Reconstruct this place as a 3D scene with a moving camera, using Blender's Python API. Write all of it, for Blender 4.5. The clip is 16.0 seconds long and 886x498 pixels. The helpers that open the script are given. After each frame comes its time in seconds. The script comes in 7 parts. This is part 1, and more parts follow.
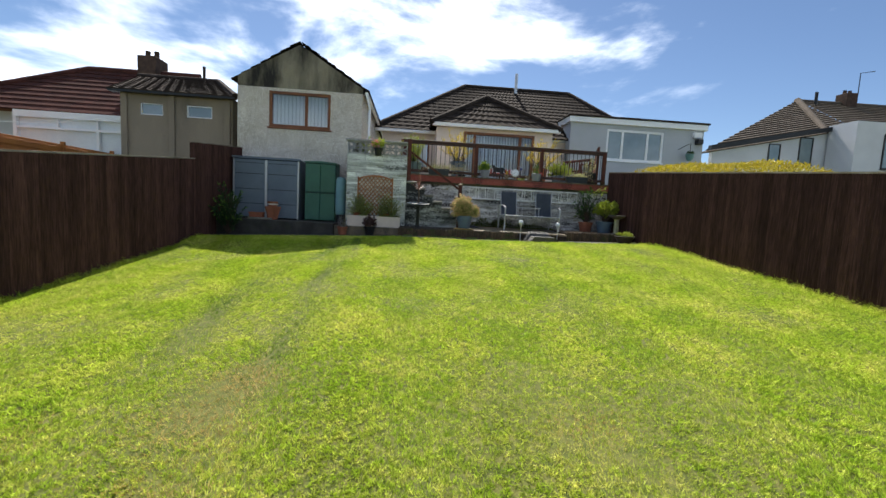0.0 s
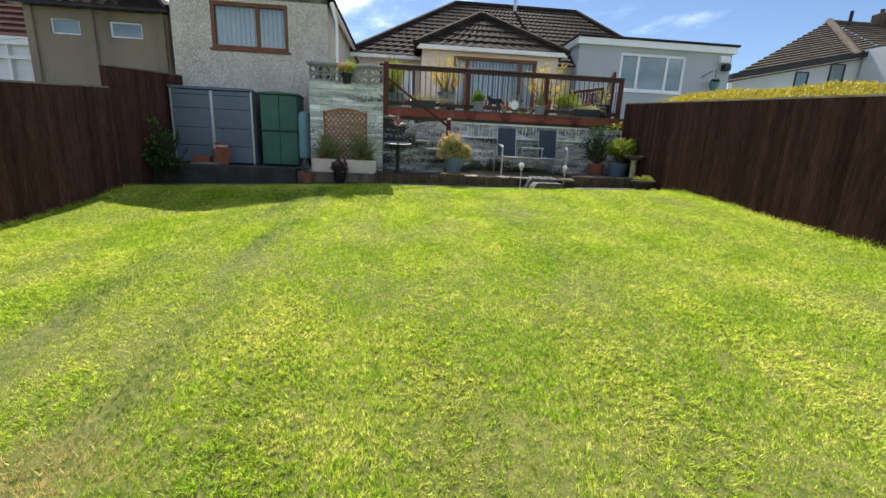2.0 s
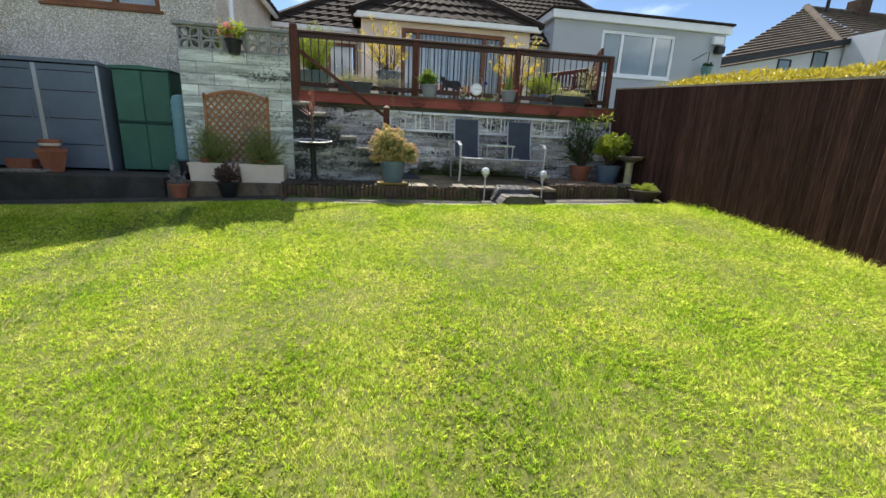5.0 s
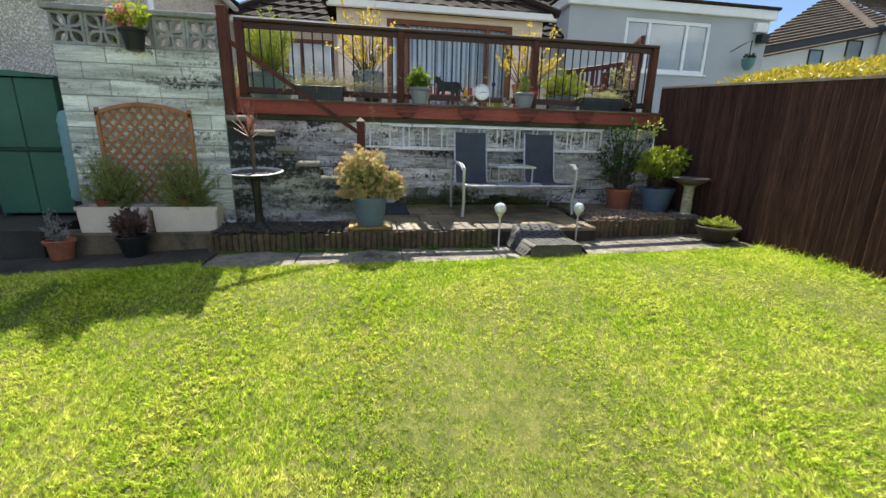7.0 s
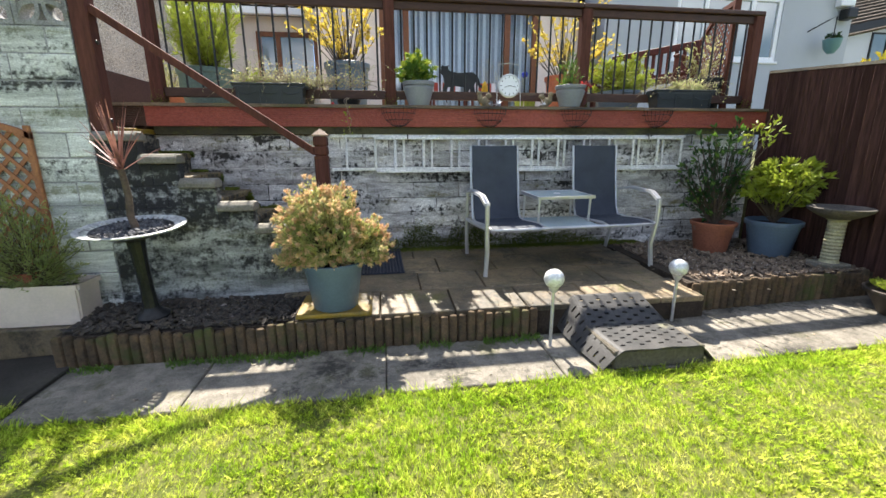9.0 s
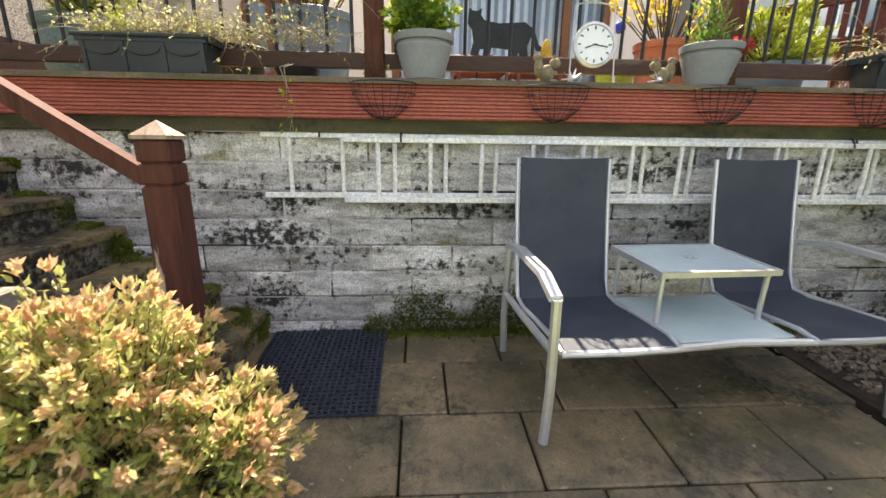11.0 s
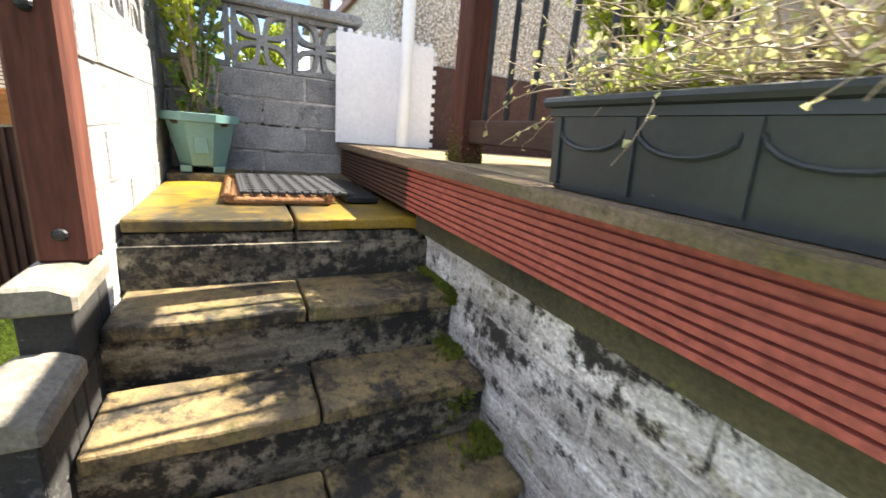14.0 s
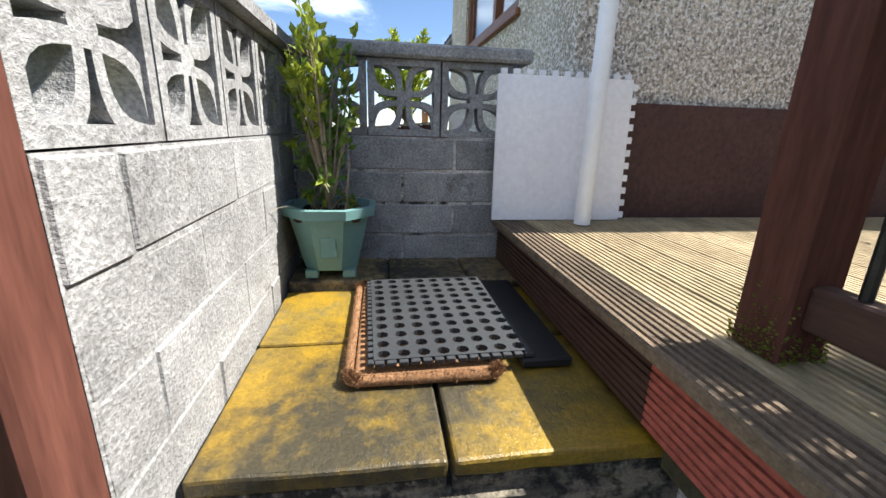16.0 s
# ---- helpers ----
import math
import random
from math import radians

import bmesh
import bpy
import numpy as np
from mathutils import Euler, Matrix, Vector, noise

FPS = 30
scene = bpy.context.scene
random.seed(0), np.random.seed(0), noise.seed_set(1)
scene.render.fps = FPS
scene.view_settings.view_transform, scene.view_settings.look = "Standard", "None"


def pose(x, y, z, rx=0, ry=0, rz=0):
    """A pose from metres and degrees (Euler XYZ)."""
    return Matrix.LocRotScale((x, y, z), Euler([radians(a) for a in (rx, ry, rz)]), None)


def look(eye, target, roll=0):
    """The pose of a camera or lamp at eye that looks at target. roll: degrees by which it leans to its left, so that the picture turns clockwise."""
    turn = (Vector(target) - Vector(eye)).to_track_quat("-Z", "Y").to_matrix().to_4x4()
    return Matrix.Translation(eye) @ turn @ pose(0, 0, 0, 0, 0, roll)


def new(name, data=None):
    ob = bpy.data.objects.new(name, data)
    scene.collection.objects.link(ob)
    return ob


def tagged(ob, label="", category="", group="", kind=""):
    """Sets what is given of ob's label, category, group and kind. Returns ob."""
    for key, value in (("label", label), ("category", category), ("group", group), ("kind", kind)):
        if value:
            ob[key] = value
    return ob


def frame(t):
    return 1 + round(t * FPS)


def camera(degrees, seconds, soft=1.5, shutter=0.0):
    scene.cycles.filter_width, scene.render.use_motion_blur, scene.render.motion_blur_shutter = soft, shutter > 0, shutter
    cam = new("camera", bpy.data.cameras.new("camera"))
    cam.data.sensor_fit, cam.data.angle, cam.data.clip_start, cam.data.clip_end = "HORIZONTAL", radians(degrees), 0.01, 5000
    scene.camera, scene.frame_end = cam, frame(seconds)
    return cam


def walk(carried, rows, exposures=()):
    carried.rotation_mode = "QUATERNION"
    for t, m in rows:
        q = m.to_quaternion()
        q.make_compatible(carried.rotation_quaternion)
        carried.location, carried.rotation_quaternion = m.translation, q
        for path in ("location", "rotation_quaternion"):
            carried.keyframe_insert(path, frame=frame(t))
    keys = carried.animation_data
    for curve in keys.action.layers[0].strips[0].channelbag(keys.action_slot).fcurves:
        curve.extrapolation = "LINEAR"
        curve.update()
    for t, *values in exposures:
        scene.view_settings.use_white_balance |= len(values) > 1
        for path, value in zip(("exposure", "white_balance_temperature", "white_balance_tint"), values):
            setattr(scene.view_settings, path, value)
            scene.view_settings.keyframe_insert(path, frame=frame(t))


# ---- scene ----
cam = camera(94.0, 16.0, 1.5, 0.15)
METRES, EYE, TILT, LEAN, TURN = 13.0, 1.5, 0.0, 0.0, -4.5
ROWS = [
    (0.0, 0.0, 0.0, 0.0, 0.28, -5.31, -3.01),
    (0.5, 0.0017, 0.0268, -0.0039, -0.61, -6.83, -3.76),
    (1.0, 0.0032, 0.0573, -0.0078, -1.25, -8.89, -4.03),
    (1.5, 0.0081, 0.0899, -0.004, -1.21, -11.17, -3.56),
    (2.0, 0.0144, 0.1217, 0.0017, -0.51, -13.28, -2.46),
    (2.5, 0.0245, 0.1484, 0.006, 0.26, -14.74, -1.16),
    (3.0, 0.0334, 0.1767, 0.0081, 0.4, -15.34, -0.48),
    (3.5, 0.0396, 0.2067, 0.0125, -0.45, -15.2, -0.67),
    (4.0, 0.047, 0.2405, 0.0128, -2.09, -14.7, -1.55),
    (6.5, 0.0647, 0.4212, 0.0299, -6.1, -14.36, -2.45),
    (7.0, 0.0688, 0.4606, 0.0366, -4.99, -14.31, -1.26),
    (7.5, 0.0678, 0.5015, 0.0396, -3.96, -14.2, -0.3),
    (8.0, 0.0729, 0.5399, 0.0401, -3.39, -14.09, 0.28),
    (8.5, 0.077, 0.575, 0.0416, -3.32, -13.91, 0.4),
    (9.0, 0.0818, 0.61, 0.0473, -3.57, -13.78, 0.19),
    (11.5, 0.0943, 0.7868, 0.058, 5.45, -14.8, -1.48),
    (12.0, 0.087, 0.8156, 0.0662, 12.67, -14.84, -1.64),
    (12.5, 0.074, 0.8423, 0.0759, 22.74, -14.37, -2.25),
    (13.0, 0.0577, 0.8597, 0.0785, 36.08, -13.98, -3.31),
    (13.5, 0.0371, 0.8713, 0.0796, 51.88, -14.14, -4.53),
    (14.0, 0.0169, 0.8753, 0.0834, 69.04, -15.16, -4.9),
    (14.5, -0.0025, 0.8765, 0.0904, 81.67, -16.2, -3.08),
    (15.0, -0.0144, 0.8761, 0.0968, 86.69, -16.28, -1.79),
    (15.5, -0.0317, 0.8751, 0.1034, 87.38, -16.23, -1.54),
    (16.0, -0.0449, 0.8732, 0.1064, 86.29, -16.24, -1.68),
]
walk(cam, [(t, pose(0, 0, EYE, TILT, LEAN, TURN) @ pose(METRES * x, METRES * y, METRES * z, 90 + pitch, roll, yaw)) for t, x, y, z, yaw, pitch, roll in ROWS],
     [(0.0, 0.98, 6500, 10), (1.5, 1.15, 6500, 10), (4.0, 1.32, 6500, 10), (7.0, 1.44, 6600, 10), (9.0, 1.86, 6600, 12), (11.5, 2.42, 8000, 14), (12.5, 2.60, 8000, 15), (13.5, 2.62, 7500, 14), (14.5, 2.28, 6800, 12), (16.0, 1.58, 6350, 11)])

# ---- daylight: sky with broken cloud, and the sun from behind the houses ----
SUN_DIR = Vector((-0.075, 0.77, 1.0)).normalized()
ELEV = math.asin(SUN_DIR.z)
AZIM = math.atan2(SUN_DIR.x, SUN_DIR.y)
sun_data = bpy.data.lights.new("sun", "SUN")
sun_data.energy, sun_data.angle, sun_data.color = 4.5, radians(0.6), (1.0, 0.95, 0.86)
sun = new("sun", sun_data)
sun.matrix_world = look(SUN_DIR * 60, (0, 0, 0))

world = bpy.data.worlds.new("sky")
scene.world = world
world.use_nodes = True
wn, wl = world.node_tree.nodes, world.node_tree.links
wn.clear()
sky = wn.new("ShaderNodeTexSky")
sky.sky_type, sky.sun_disc = "NISHITA", False
sky.sun_elevation, sky.sun_rotation = ELEV, AZIM
sky.air_density, sky.dust_density, sky.ozone_density = 0.85, 0.2, 4.0
wco = wn.new("ShaderNodeTexCoord")
wmap = wn.new("ShaderNodeMapping")
wmap.inputs["Scale"].default_value = (1.0, 1.0, 2.6)
wmap.inputs["Rotation"].default_value = (0.0, 0.0, radians(-10))
wmap.inputs["Location"].default_value = (0.33, 0.1, 0.25)
wl.new(wco.outputs["Generated"], wmap.inputs[0])
cl = wn.new("ShaderNodeTexNoise")
cl.inputs["Scale"].default_value, cl.inputs["Detail"].default_value = 2.3, 9.0
cl.inputs["Roughness"].default_value, cl.inputs["Distortion"].default_value = 0.56, 0.25
wl.new(wmap.outputs[0], cl.inputs[0])
cr = wn.new("ShaderNodeValToRGB")
cr.color_ramp.interpolation = "EASE"
cr.color_ramp.elements[0].position, cr.color_ramp.elements[1].position = 0.485, 0.76
wl.new(cl.outputs[0], cr.inputs[0])
cm = wn.new("ShaderNodeMix")
cm.data_type = "RGBA"
cm.inputs[7].default_value = (27.0, 28.0, 29.5, 1)
wl.new(cr.outputs[0], cm.inputs[0])
wl.new(sky.outputs[0], cm.inputs[6])
bg = wn.new("ShaderNodeBackground")
bg.inputs[1].default_value = 0.062
wl.new(cm.outputs[2], bg.inputs[0])
wo = wn.new("ShaderNodeOutputWorld")
wl.new(bg.outputs[0], wo.inputs[0])


# ---- materials ----
def mat(name, c1, c2=None, scale=3.0, rough=0.85, bump=0.3, fine=60.0, c3=None, c3_scale=1.2, c3_at=0.58, c3_soft=0.12, metal=0.0, vary=0.0,
        stretch=(1, 1, 1), grain=0.35, spec=0.35, dist=0.004, trans=0.0, brushed=False, island=0.0):
    """Two tones in large blotches, a fine grain, an optional third tone as stains or wear, and relief."""
    m = bpy.data.materials.new(name)
    m.use_nodes = True
    n, l = m.node_tree.nodes, m.node_tree.links
    b = n["Principled BSDF"]
    geo = n.new("ShaderNodeNewGeometry")
    mp = n.new("ShaderNodeMapping")
    mp.inputs["Scale"].default_value = stretch
    l.new(geo.outputs["Position"], mp.inputs[0])

    def nz(s, d=4.0, r=0.6, plain=False):
        t = n.new("ShaderNodeTexNoise")
        t.inputs["Scale"].default_value, t.inputs["Detail"].default_value, t.inputs["Roughness"].default_value = s, d, r
        l.new(geo.outputs["Position"] if plain else mp.outputs[0], t.inputs[0])
        return t

    def ramp(src, a, z):
        t = n.new("ShaderNodeMapRange")
        t.inputs[1].default_value, t.inputs[2].default_value = a, z
        l.new(src, t.inputs[0])
        return t.outputs[0]

    def mix(f, a, z, mode="MIX"):
        t = n.new("ShaderNodeMix")
        t.data_type, t.blend_type = "RGBA", mode
        for sock, val in ((t.inputs[0], f), (t.inputs[6], a), (t.inputs[7], z)):
            if isinstance(val, (int, float)):
                sock.default_value = val
            elif isinstance(val, tuple):
                sock.default_value = (*val[:3], 1)
            else:
                l.new(val, sock)
        return t.outputs[2]

    c2 = c2 or tuple(v * 0.72 for v in c1)
    big = nz(scale, 5.0)
    col = mix(ramp(big.outputs[0], 0.36, 0.64), c1, c2)
    fin = nz(fine, 3.0, 0.7, not brushed)
    g = mix(ramp(fin.outputs[0], 0.3, 0.7), (1 - grain,) * 3, (1 + grain * 0.6,) * 3)
    col = mix(1.0, col, g, "MULTIPLY")
    if c3:
        st = nz(c3_scale, 8.0, 0.65)
        f = ramp(st.outputs[0], c3_at, c3_at + c3_soft)
        col = mix(f, col, c3)
    if vary or island:
        oi = n.new("ShaderNodeObjectInfo") if vary else geo
        vary = vary or island
        v = n.new("ShaderNodeMapRange")
        v.inputs[3].default_value, v.inputs[4].default_value = 1 - vary, 1 + vary
        l.new(oi.outputs["Random Per Island" if island else "Random"], v.inputs[0])
        cmb = n.new("ShaderNodeCombineColor")
        for i in range(3):
            l.new(v.outputs[0], cmb.inputs[i])
        col = mix(1.0, col, cmb.outputs[0], "MULTIPLY")
    l.new(col, b.inputs["Base Color"])
    b.inputs["Roughness"].default_value, b.inputs["Metallic"].default_value = rough, metal
    b.inputs["Specular IOR Level"].default_value = spec
    if bump:
        bp = n.new("ShaderNodeBump")
        bp.inputs["Strength"].default_value, bp.inputs["Distance"].default_value = bump, dist
        l.new(fin.outputs[0], bp.inputs["Height"])
        l.new(bp.outputs[0], b.inputs["Normal"])
    if trans:
        tr = n.new("ShaderNodeBsdfTranslucent")
        l.new(col, tr.inputs[0])
        ms = n.new("ShaderNodeMixShader")
        ms.inputs[0].default_value = trans
        l.new(b.outputs[0], ms.inputs[1])
        l.new(tr.outputs[0], ms.inputs[2])
        l.new(ms.outputs[0], n["Material Output"].inputs[0])
    return m


def stained(name, light, mid, dark, green=None, s=3.2, patch=1.3, at=0.53, soft=0.07, rough=0.92, bump=0.9, dist=0.008, stretch=(1, 1, 1), vary=0.08, grain=0.35, fl=0.38):
    """Weathered masonry: two tones broken up finely, with ragged dark growth over them."""
    m = bpy.data.materials.new(name)
    m.use_nodes = True
    n, l = m.node_tree.nodes, m.node_tree.links
    b = n["Principled BSDF"]
    geo = n.new("ShaderNodeNewGeometry")
    mp = n.new("ShaderNodeMapping")
    mp.inputs["Scale"].default_value = stretch
    l.new(geo.outputs["Position"], mp.inputs[0])

    def nz(scale, detail, r, src=None):
        t = n.new("ShaderNodeTexNoise")
        t.inputs["Scale"].default_value, t.inputs["Detail"].default_value, t.inputs["Roughness"].default_value = scale, detail, r
        l.new(src or mp.outputs[0], t.inputs[0])
        return t.outputs[0]

    def ramp(src, a, z, lo=0.0, hi=1.0):
        t = n.new("ShaderNodeMapRange")
        t.inputs[1].default_value, t.inputs[2].default_value, t.inputs[3].default_value, t.inputs[4].default_value = a, z, lo, hi
        l.new(src, t.inputs[0])
        return t.outputs[0]

    def mix(f, a, z, mode="MIX"):
        t = n.new("ShaderNodeMix")
        t.data_type, t.blend_type = "RGBA", mode
        for sock, val in ((t.inputs[0], f), (t.inputs[6], a), (t.inputs[7], z)):
            if isinstance(val, (int, float)):
                sock.default_value = val
            elif isinstance(val, tuple):
                sock.default_value = (*val, 1)
            else:
                l.new(val, sock)
        return t.outputs[2]

    def blend(a, z, w):
        t = n.new("ShaderNodeMix")
        t.inputs[0].default_value = w
        l.new(a, t.inputs[2])
        l.new(z, t.inputs[3])
        return t.outputs[0]

    a = nz(s, 10.0, 0.68)
    col = mix(ramp(a, 0.40, 0.60), light, mid)
    fleck = nz(26.0, 6.0, 0.7, geo.outputs["Position"])
    big = nz(patch, 5.0, 0.6)
    mask = blend(big, fleck, fl)
    if green:
        gm = blend(nz(patch * 1.7, 5.0, 0.6), fleck, 0.3)
        col = mix(ramp(gm, 0.55, 0.64), col, green)
    col = mix(ramp(mask, at, at + soft), col, dark)
    fine = nz(110.0, 3.0, 0.7, geo.outputs["Position"])
    col = mix(1.0, col, mix(ramp(fine, 0.3, 0.7), (1 - grain,) * 3, (1 + grain * 0.6,) * 3), "MULTIPLY")
    oi = n.new("ShaderNodeObjectInfo")
    v = ramp(oi.outputs["Random"], 0.0, 1.0, 1 - vary, 1 + vary)
    cmb = n.new("ShaderNodeCombineColor")
    for i in range(3):
        l.new(v, cmb.inputs[i])
    col = mix(1.0, col, cmb.outputs[0], "MULTIPLY")
    l.new(col, b.inputs["Base Color"])
    b.inputs["Roughness"].default_value = rough
    bp = n.new("ShaderNodeBump")
    bp.inputs["Strength"].default_value, bp.inputs["Distance"].default_value = bump, dist
    l.new(blend(fleck, fine, 0.4), bp.inputs["Height"])
    l.new(bp.outputs[0], b.inputs["Normal"])
    return m


def glass_mat(name, tint, rough=0.03):
    m = bpy.data.materials.new(name)
    m.use_nodes = True
    b = m.node_tree.nodes["Principled BSDF"]
    b.inputs["Base Color"].default_value = (*tint, 1)
    b.inputs["Roughness"].default_value = rough
    b.inputs["Transmission Weight"].default_value = 1.0
    b.inputs["IOR"].default_value = 1.45
    return m


M_SOIL = mat("lawn soil and thatch", (0.075, 0.095, 0.014), (0.15, 0.15, 0.035), 12.0, 0.95, 0.8, 90, grain=0.6)
M_GROUND = mat("rough ground", (0.10, 0.13, 0.04), (0.16, 0.15, 0.07), 0.4, 0.95, 0.4, 8)
M_FENCE = mat("dark brown fence stain", (0.084, 0.040, 0.032), (0.052, 0.025, 0.020), 9.0, 0.8, 0.8, 60, (0.14, 0.07, 0.05), 7.0, 0.68, 0.05, vary=0.24, spec=0.12, grain=0.55, stretch=(1, 1, 0.06), brushed=True)
M_FENCECAP = mat("weathered cap rail", (0.30, 0.26, 0.20), (0.18, 0.14, 0.10), 3.0, 0.8, 0.4, 50)
M_TIMBER = mat("brown stained timber", (0.120, 0.047, 0.034), (0.078, 0.031, 0.023), 2.5, 0.75, 0.4, 45, (0.26, 0.19, 0.14), 7.0, 0.68, 0.04, stretch=(1, 1, 0.12), brushed=True, spec=0.12)
M_RAIL = mat("brown stained rail", (0.075, 0.036, 0.025), (0.05, 0.024, 0.017), 2.5, 0.6, 0.4, 45, (0.15, 0.11, 0.08), 4.0, 0.64, 0.08, stretch=(0.2, 1, 1), brushed=True)
M_RED = mat("red stained fascia boards", (0.44, 0.115, 0.082), (0.32, 0.08, 0.058), 2.0, 0.65, 0.4, 50, (0.24, 0.15, 0.05), 1.1, 0.62, 0.1, stretch=(0.6, 1, 1.5))
M_DECK = mat("weathered deck boards", (0.47, 0.38, 0.24), (0.33, 0.265, 0.16), 5.0, 0.85, 0.6, 60, (0.16, 0.14, 0.08), 3.0, 0.56, 0.14, stretch=(0.25, 1, 1), brushed=True)
M_DECKEDGE = stained("mossy deck edge board", (0.20, 0.145, 0.095), (0.10, 0.074, 0.048), (0.035, 0.029, 0.021), (0.11, 0.10, 0.035), 7.0, 4.0, 0.53, 0.10, stretch=(0.22, 1, 1), fl=0.5)
M_BEARER = stained("green mossy bearer", (0.085, 0.075, 0.036), (0.042, 0.038, 0.020), (0.014, 0.013, 0.009), (0.12, 0.13, 0.02), 5.0, 2.6, 0.51, 0.10, stretch=(0.3, 1, 1), fl=0.4)
M_BLOCK = stained("grey concrete block", (0.345, 0.345, 0.342), (0.245, 0.245, 0.243), (0.12, 0.116, 0.108), None, 7.0, 2.6, 0.555, 0.10, bump=0.9, vary=0.14, grain=0.46, dist=0.011)
M_BLOCKFRONT = stained("limewashed weathered block", (0.80, 0.82, 0.78), (0.40, 0.42, 0.39), (0.050, 0.050, 0.046), (0.26, 0.27, 0.20), 4.2, 1.6, 0.525, 0.08, stretch=(0.40, 1, 3.4), vary=0.16, fl=0.42)
M_BLOCKDIRTY = stained("flaking whitewashed block", (0.76, 0.74, 0.71), (0.37, 0.345, 0.325), (0.035, 0.032, 0.028), (0.25, 0.22, 0.12), 6.0, 2.1, 0.53, 0.06, stretch=(0.6, 1, 2.2), vary=0.26, fl=0.46, grain=0.5, dist=0.012)
# Darker copy of the wall block: black stains plus shade put into the colour.
M_STAIRWALL = stained("stained block darkened for shade", (0.50, 0.51, 0.49), (0.17, 0.175, 0.165), (0.026, 0.026, 0.025), (0.13, 0.13, 0.08), 3.6, 1.3, 0.475, 0.08, stretch=(0.5, 1, 2.4), vary=0.10, fl=0.36)
M_MORTAR = stained("mortar", (0.66, 0.63, 0.59), (0.26, 0.24, 0.22), (0.035, 0.032, 0.028), None, 5.0, 1.9, 0.50, 0.06, stretch=(0.6, 1, 1.8))
M_STONE = stained("stone paving slab", (0.25, 0.225, 0.18), (0.13, 0.117, 0.092), (0.04, 0.037, 0.028), (0.10, 0.095, 0.05), 6.0, 2.2, 0.505, 0.10, bump=0.7, vary=0.14, dist=0.006)
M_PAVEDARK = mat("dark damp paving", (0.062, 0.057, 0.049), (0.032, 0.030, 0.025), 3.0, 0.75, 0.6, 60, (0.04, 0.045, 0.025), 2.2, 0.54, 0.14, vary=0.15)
M_PATIO = stained("mossy brown patio slab", (0.25, 0.185, 0.105), (0.105, 0.085, 0.052), (0.028, 0.027, 0.020), (0.13, 0.12, 0.03), 2.6, 1.8, 0.51, 0.12, rough=0.55, vary=0.18, dist=0.006)
M_STEP = stained("wet mossy stone step", (0.27, 0.195, 0.085), (0.11, 0.086, 0.05), (0.022, 0.020, 0.015), (0.13, 0.12, 0.025), 9.0, 3.4, 0.475, 0.09, rough=0.62, vary=0.12, dist=0.008, fl=0.5)
M_LICHEN = stained("ochre lichen on slab", (0.31, 0.192, 0.016), (0.185, 0.13, 0.026), (0.05, 0.042, 0.024), (0.17, 0.135, 0.05), 3.0, 1.6, 0.51, 0.14, rough=0.40, bump=0.8, vary=0.14, dist=0.007, fl=0.24, grain=0.32)
M_RISER = stained("dark damp riser", (0.27, 0.235, 0.17), (0.085, 0.075, 0.056), (0.016, 0.015, 0.012), (0.12, 0.11, 0.025), 9.0, 4.0, 0.462, 0.08, rough=0.8, bump=1.0, stretch=(1, 0.5, 2.0), fl=0.55, dist=0.012)
M_RENDER = mat("pebbledash render", (0.72, 0.64, 0.53), (0.54, 0.47, 0.38), 1.4, 0.95, 1.0, 70, (0.92, 0.89, 0.85), 58.0, 0.52, 0.05, grain=0.9, dist=0.02)
M_RENDERDIRTY = mat("soot streaked render", (0.33, 0.29, 0.21), (0.035, 0.032, 0.027), 1.3, 0.95, 1.0, 75, grain=0.5, dist=0.02, stretch=(1.3, 1, 0.4))
M_GREYWALL = mat("smooth pale grey render", (0.48, 0.50, 0.53), (0.43, 0.45, 0.48), 0.8, 0.8, 0.15, 60, grain=0.08)
M_WHITEWALL = mat("white painted wall", (0.62, 0.63, 0.66), (0.56, 0.57, 0.60), 0.8, 0.8, 0.15, 40, grain=0.08)
M_PINKWALL = mat("pinkish beige wall", (0.80, 0.70, 0.63), (0.72, 0.625, 0.56), 0.9, 0.9, 0.3, 60, grain=0.15)
M_UPVC = mat("white plastic", (0.86, 0.87, 0.88), (0.80, 0.81, 0.83), 2.0, 0.35, 0.05, 30, grain=0.05, spec=0.5)
M_WOODFRAME = mat("orange brown window frame", (0.23, 0.085, 0.030), (0.17, 0.06, 0.022), 3.0, 0.45, 0.2, 40, stretch=(1, 1, 0.3))
M_TILE = mat("dark brown roof tile", (0.045, 0.034, 0.028), (0.028, 0.022, 0.019), 2.0, 0.9, 0.5, 40, (0.10, 0.085, 0.065), 3.0, 0.64, 0.12, vary=0.15, spec=0.1)
M_TILERED = mat("red brown roof tile", (0.085, 0.034, 0.028), (0.055, 0.024, 0.021), 2.0, 0.9, 0.5, 40, vary=0.15, spec=0.1)
M_TILEGREY = mat("grey brown roof tile", (0.12, 0.10, 0.082), (0.085, 0.07, 0.058), 2.0, 0.9, 0.5, 40, vary=0.15, spec=0.1)
M_CONC = mat("plain cement render", (0.31, 0.255, 0.185), (0.23, 0.19, 0.14), 1.0, 0.95, 0.5, 50, (0.11, 0.10, 0.08), 1.0, 0.58, 0.2, stretch=(1, 1, 0.35))
M_BRICK = mat("chimney brick", (0.095, 0.062, 0.048), (0.06, 0.042, 0.034), 5.0, 0.9, 0.6, 50, spec=0.1)
M_WINDOW = mat("window glass pale reflection", (0.22, 0.28, 0.30), (0.16, 0.21, 0.23), 1.0, 0.04, 0.0, 10, grain=0.0, spec=0.9)
M_GLASS = glass_mat("clear window glass", (0.93, 0.96, 0.97))
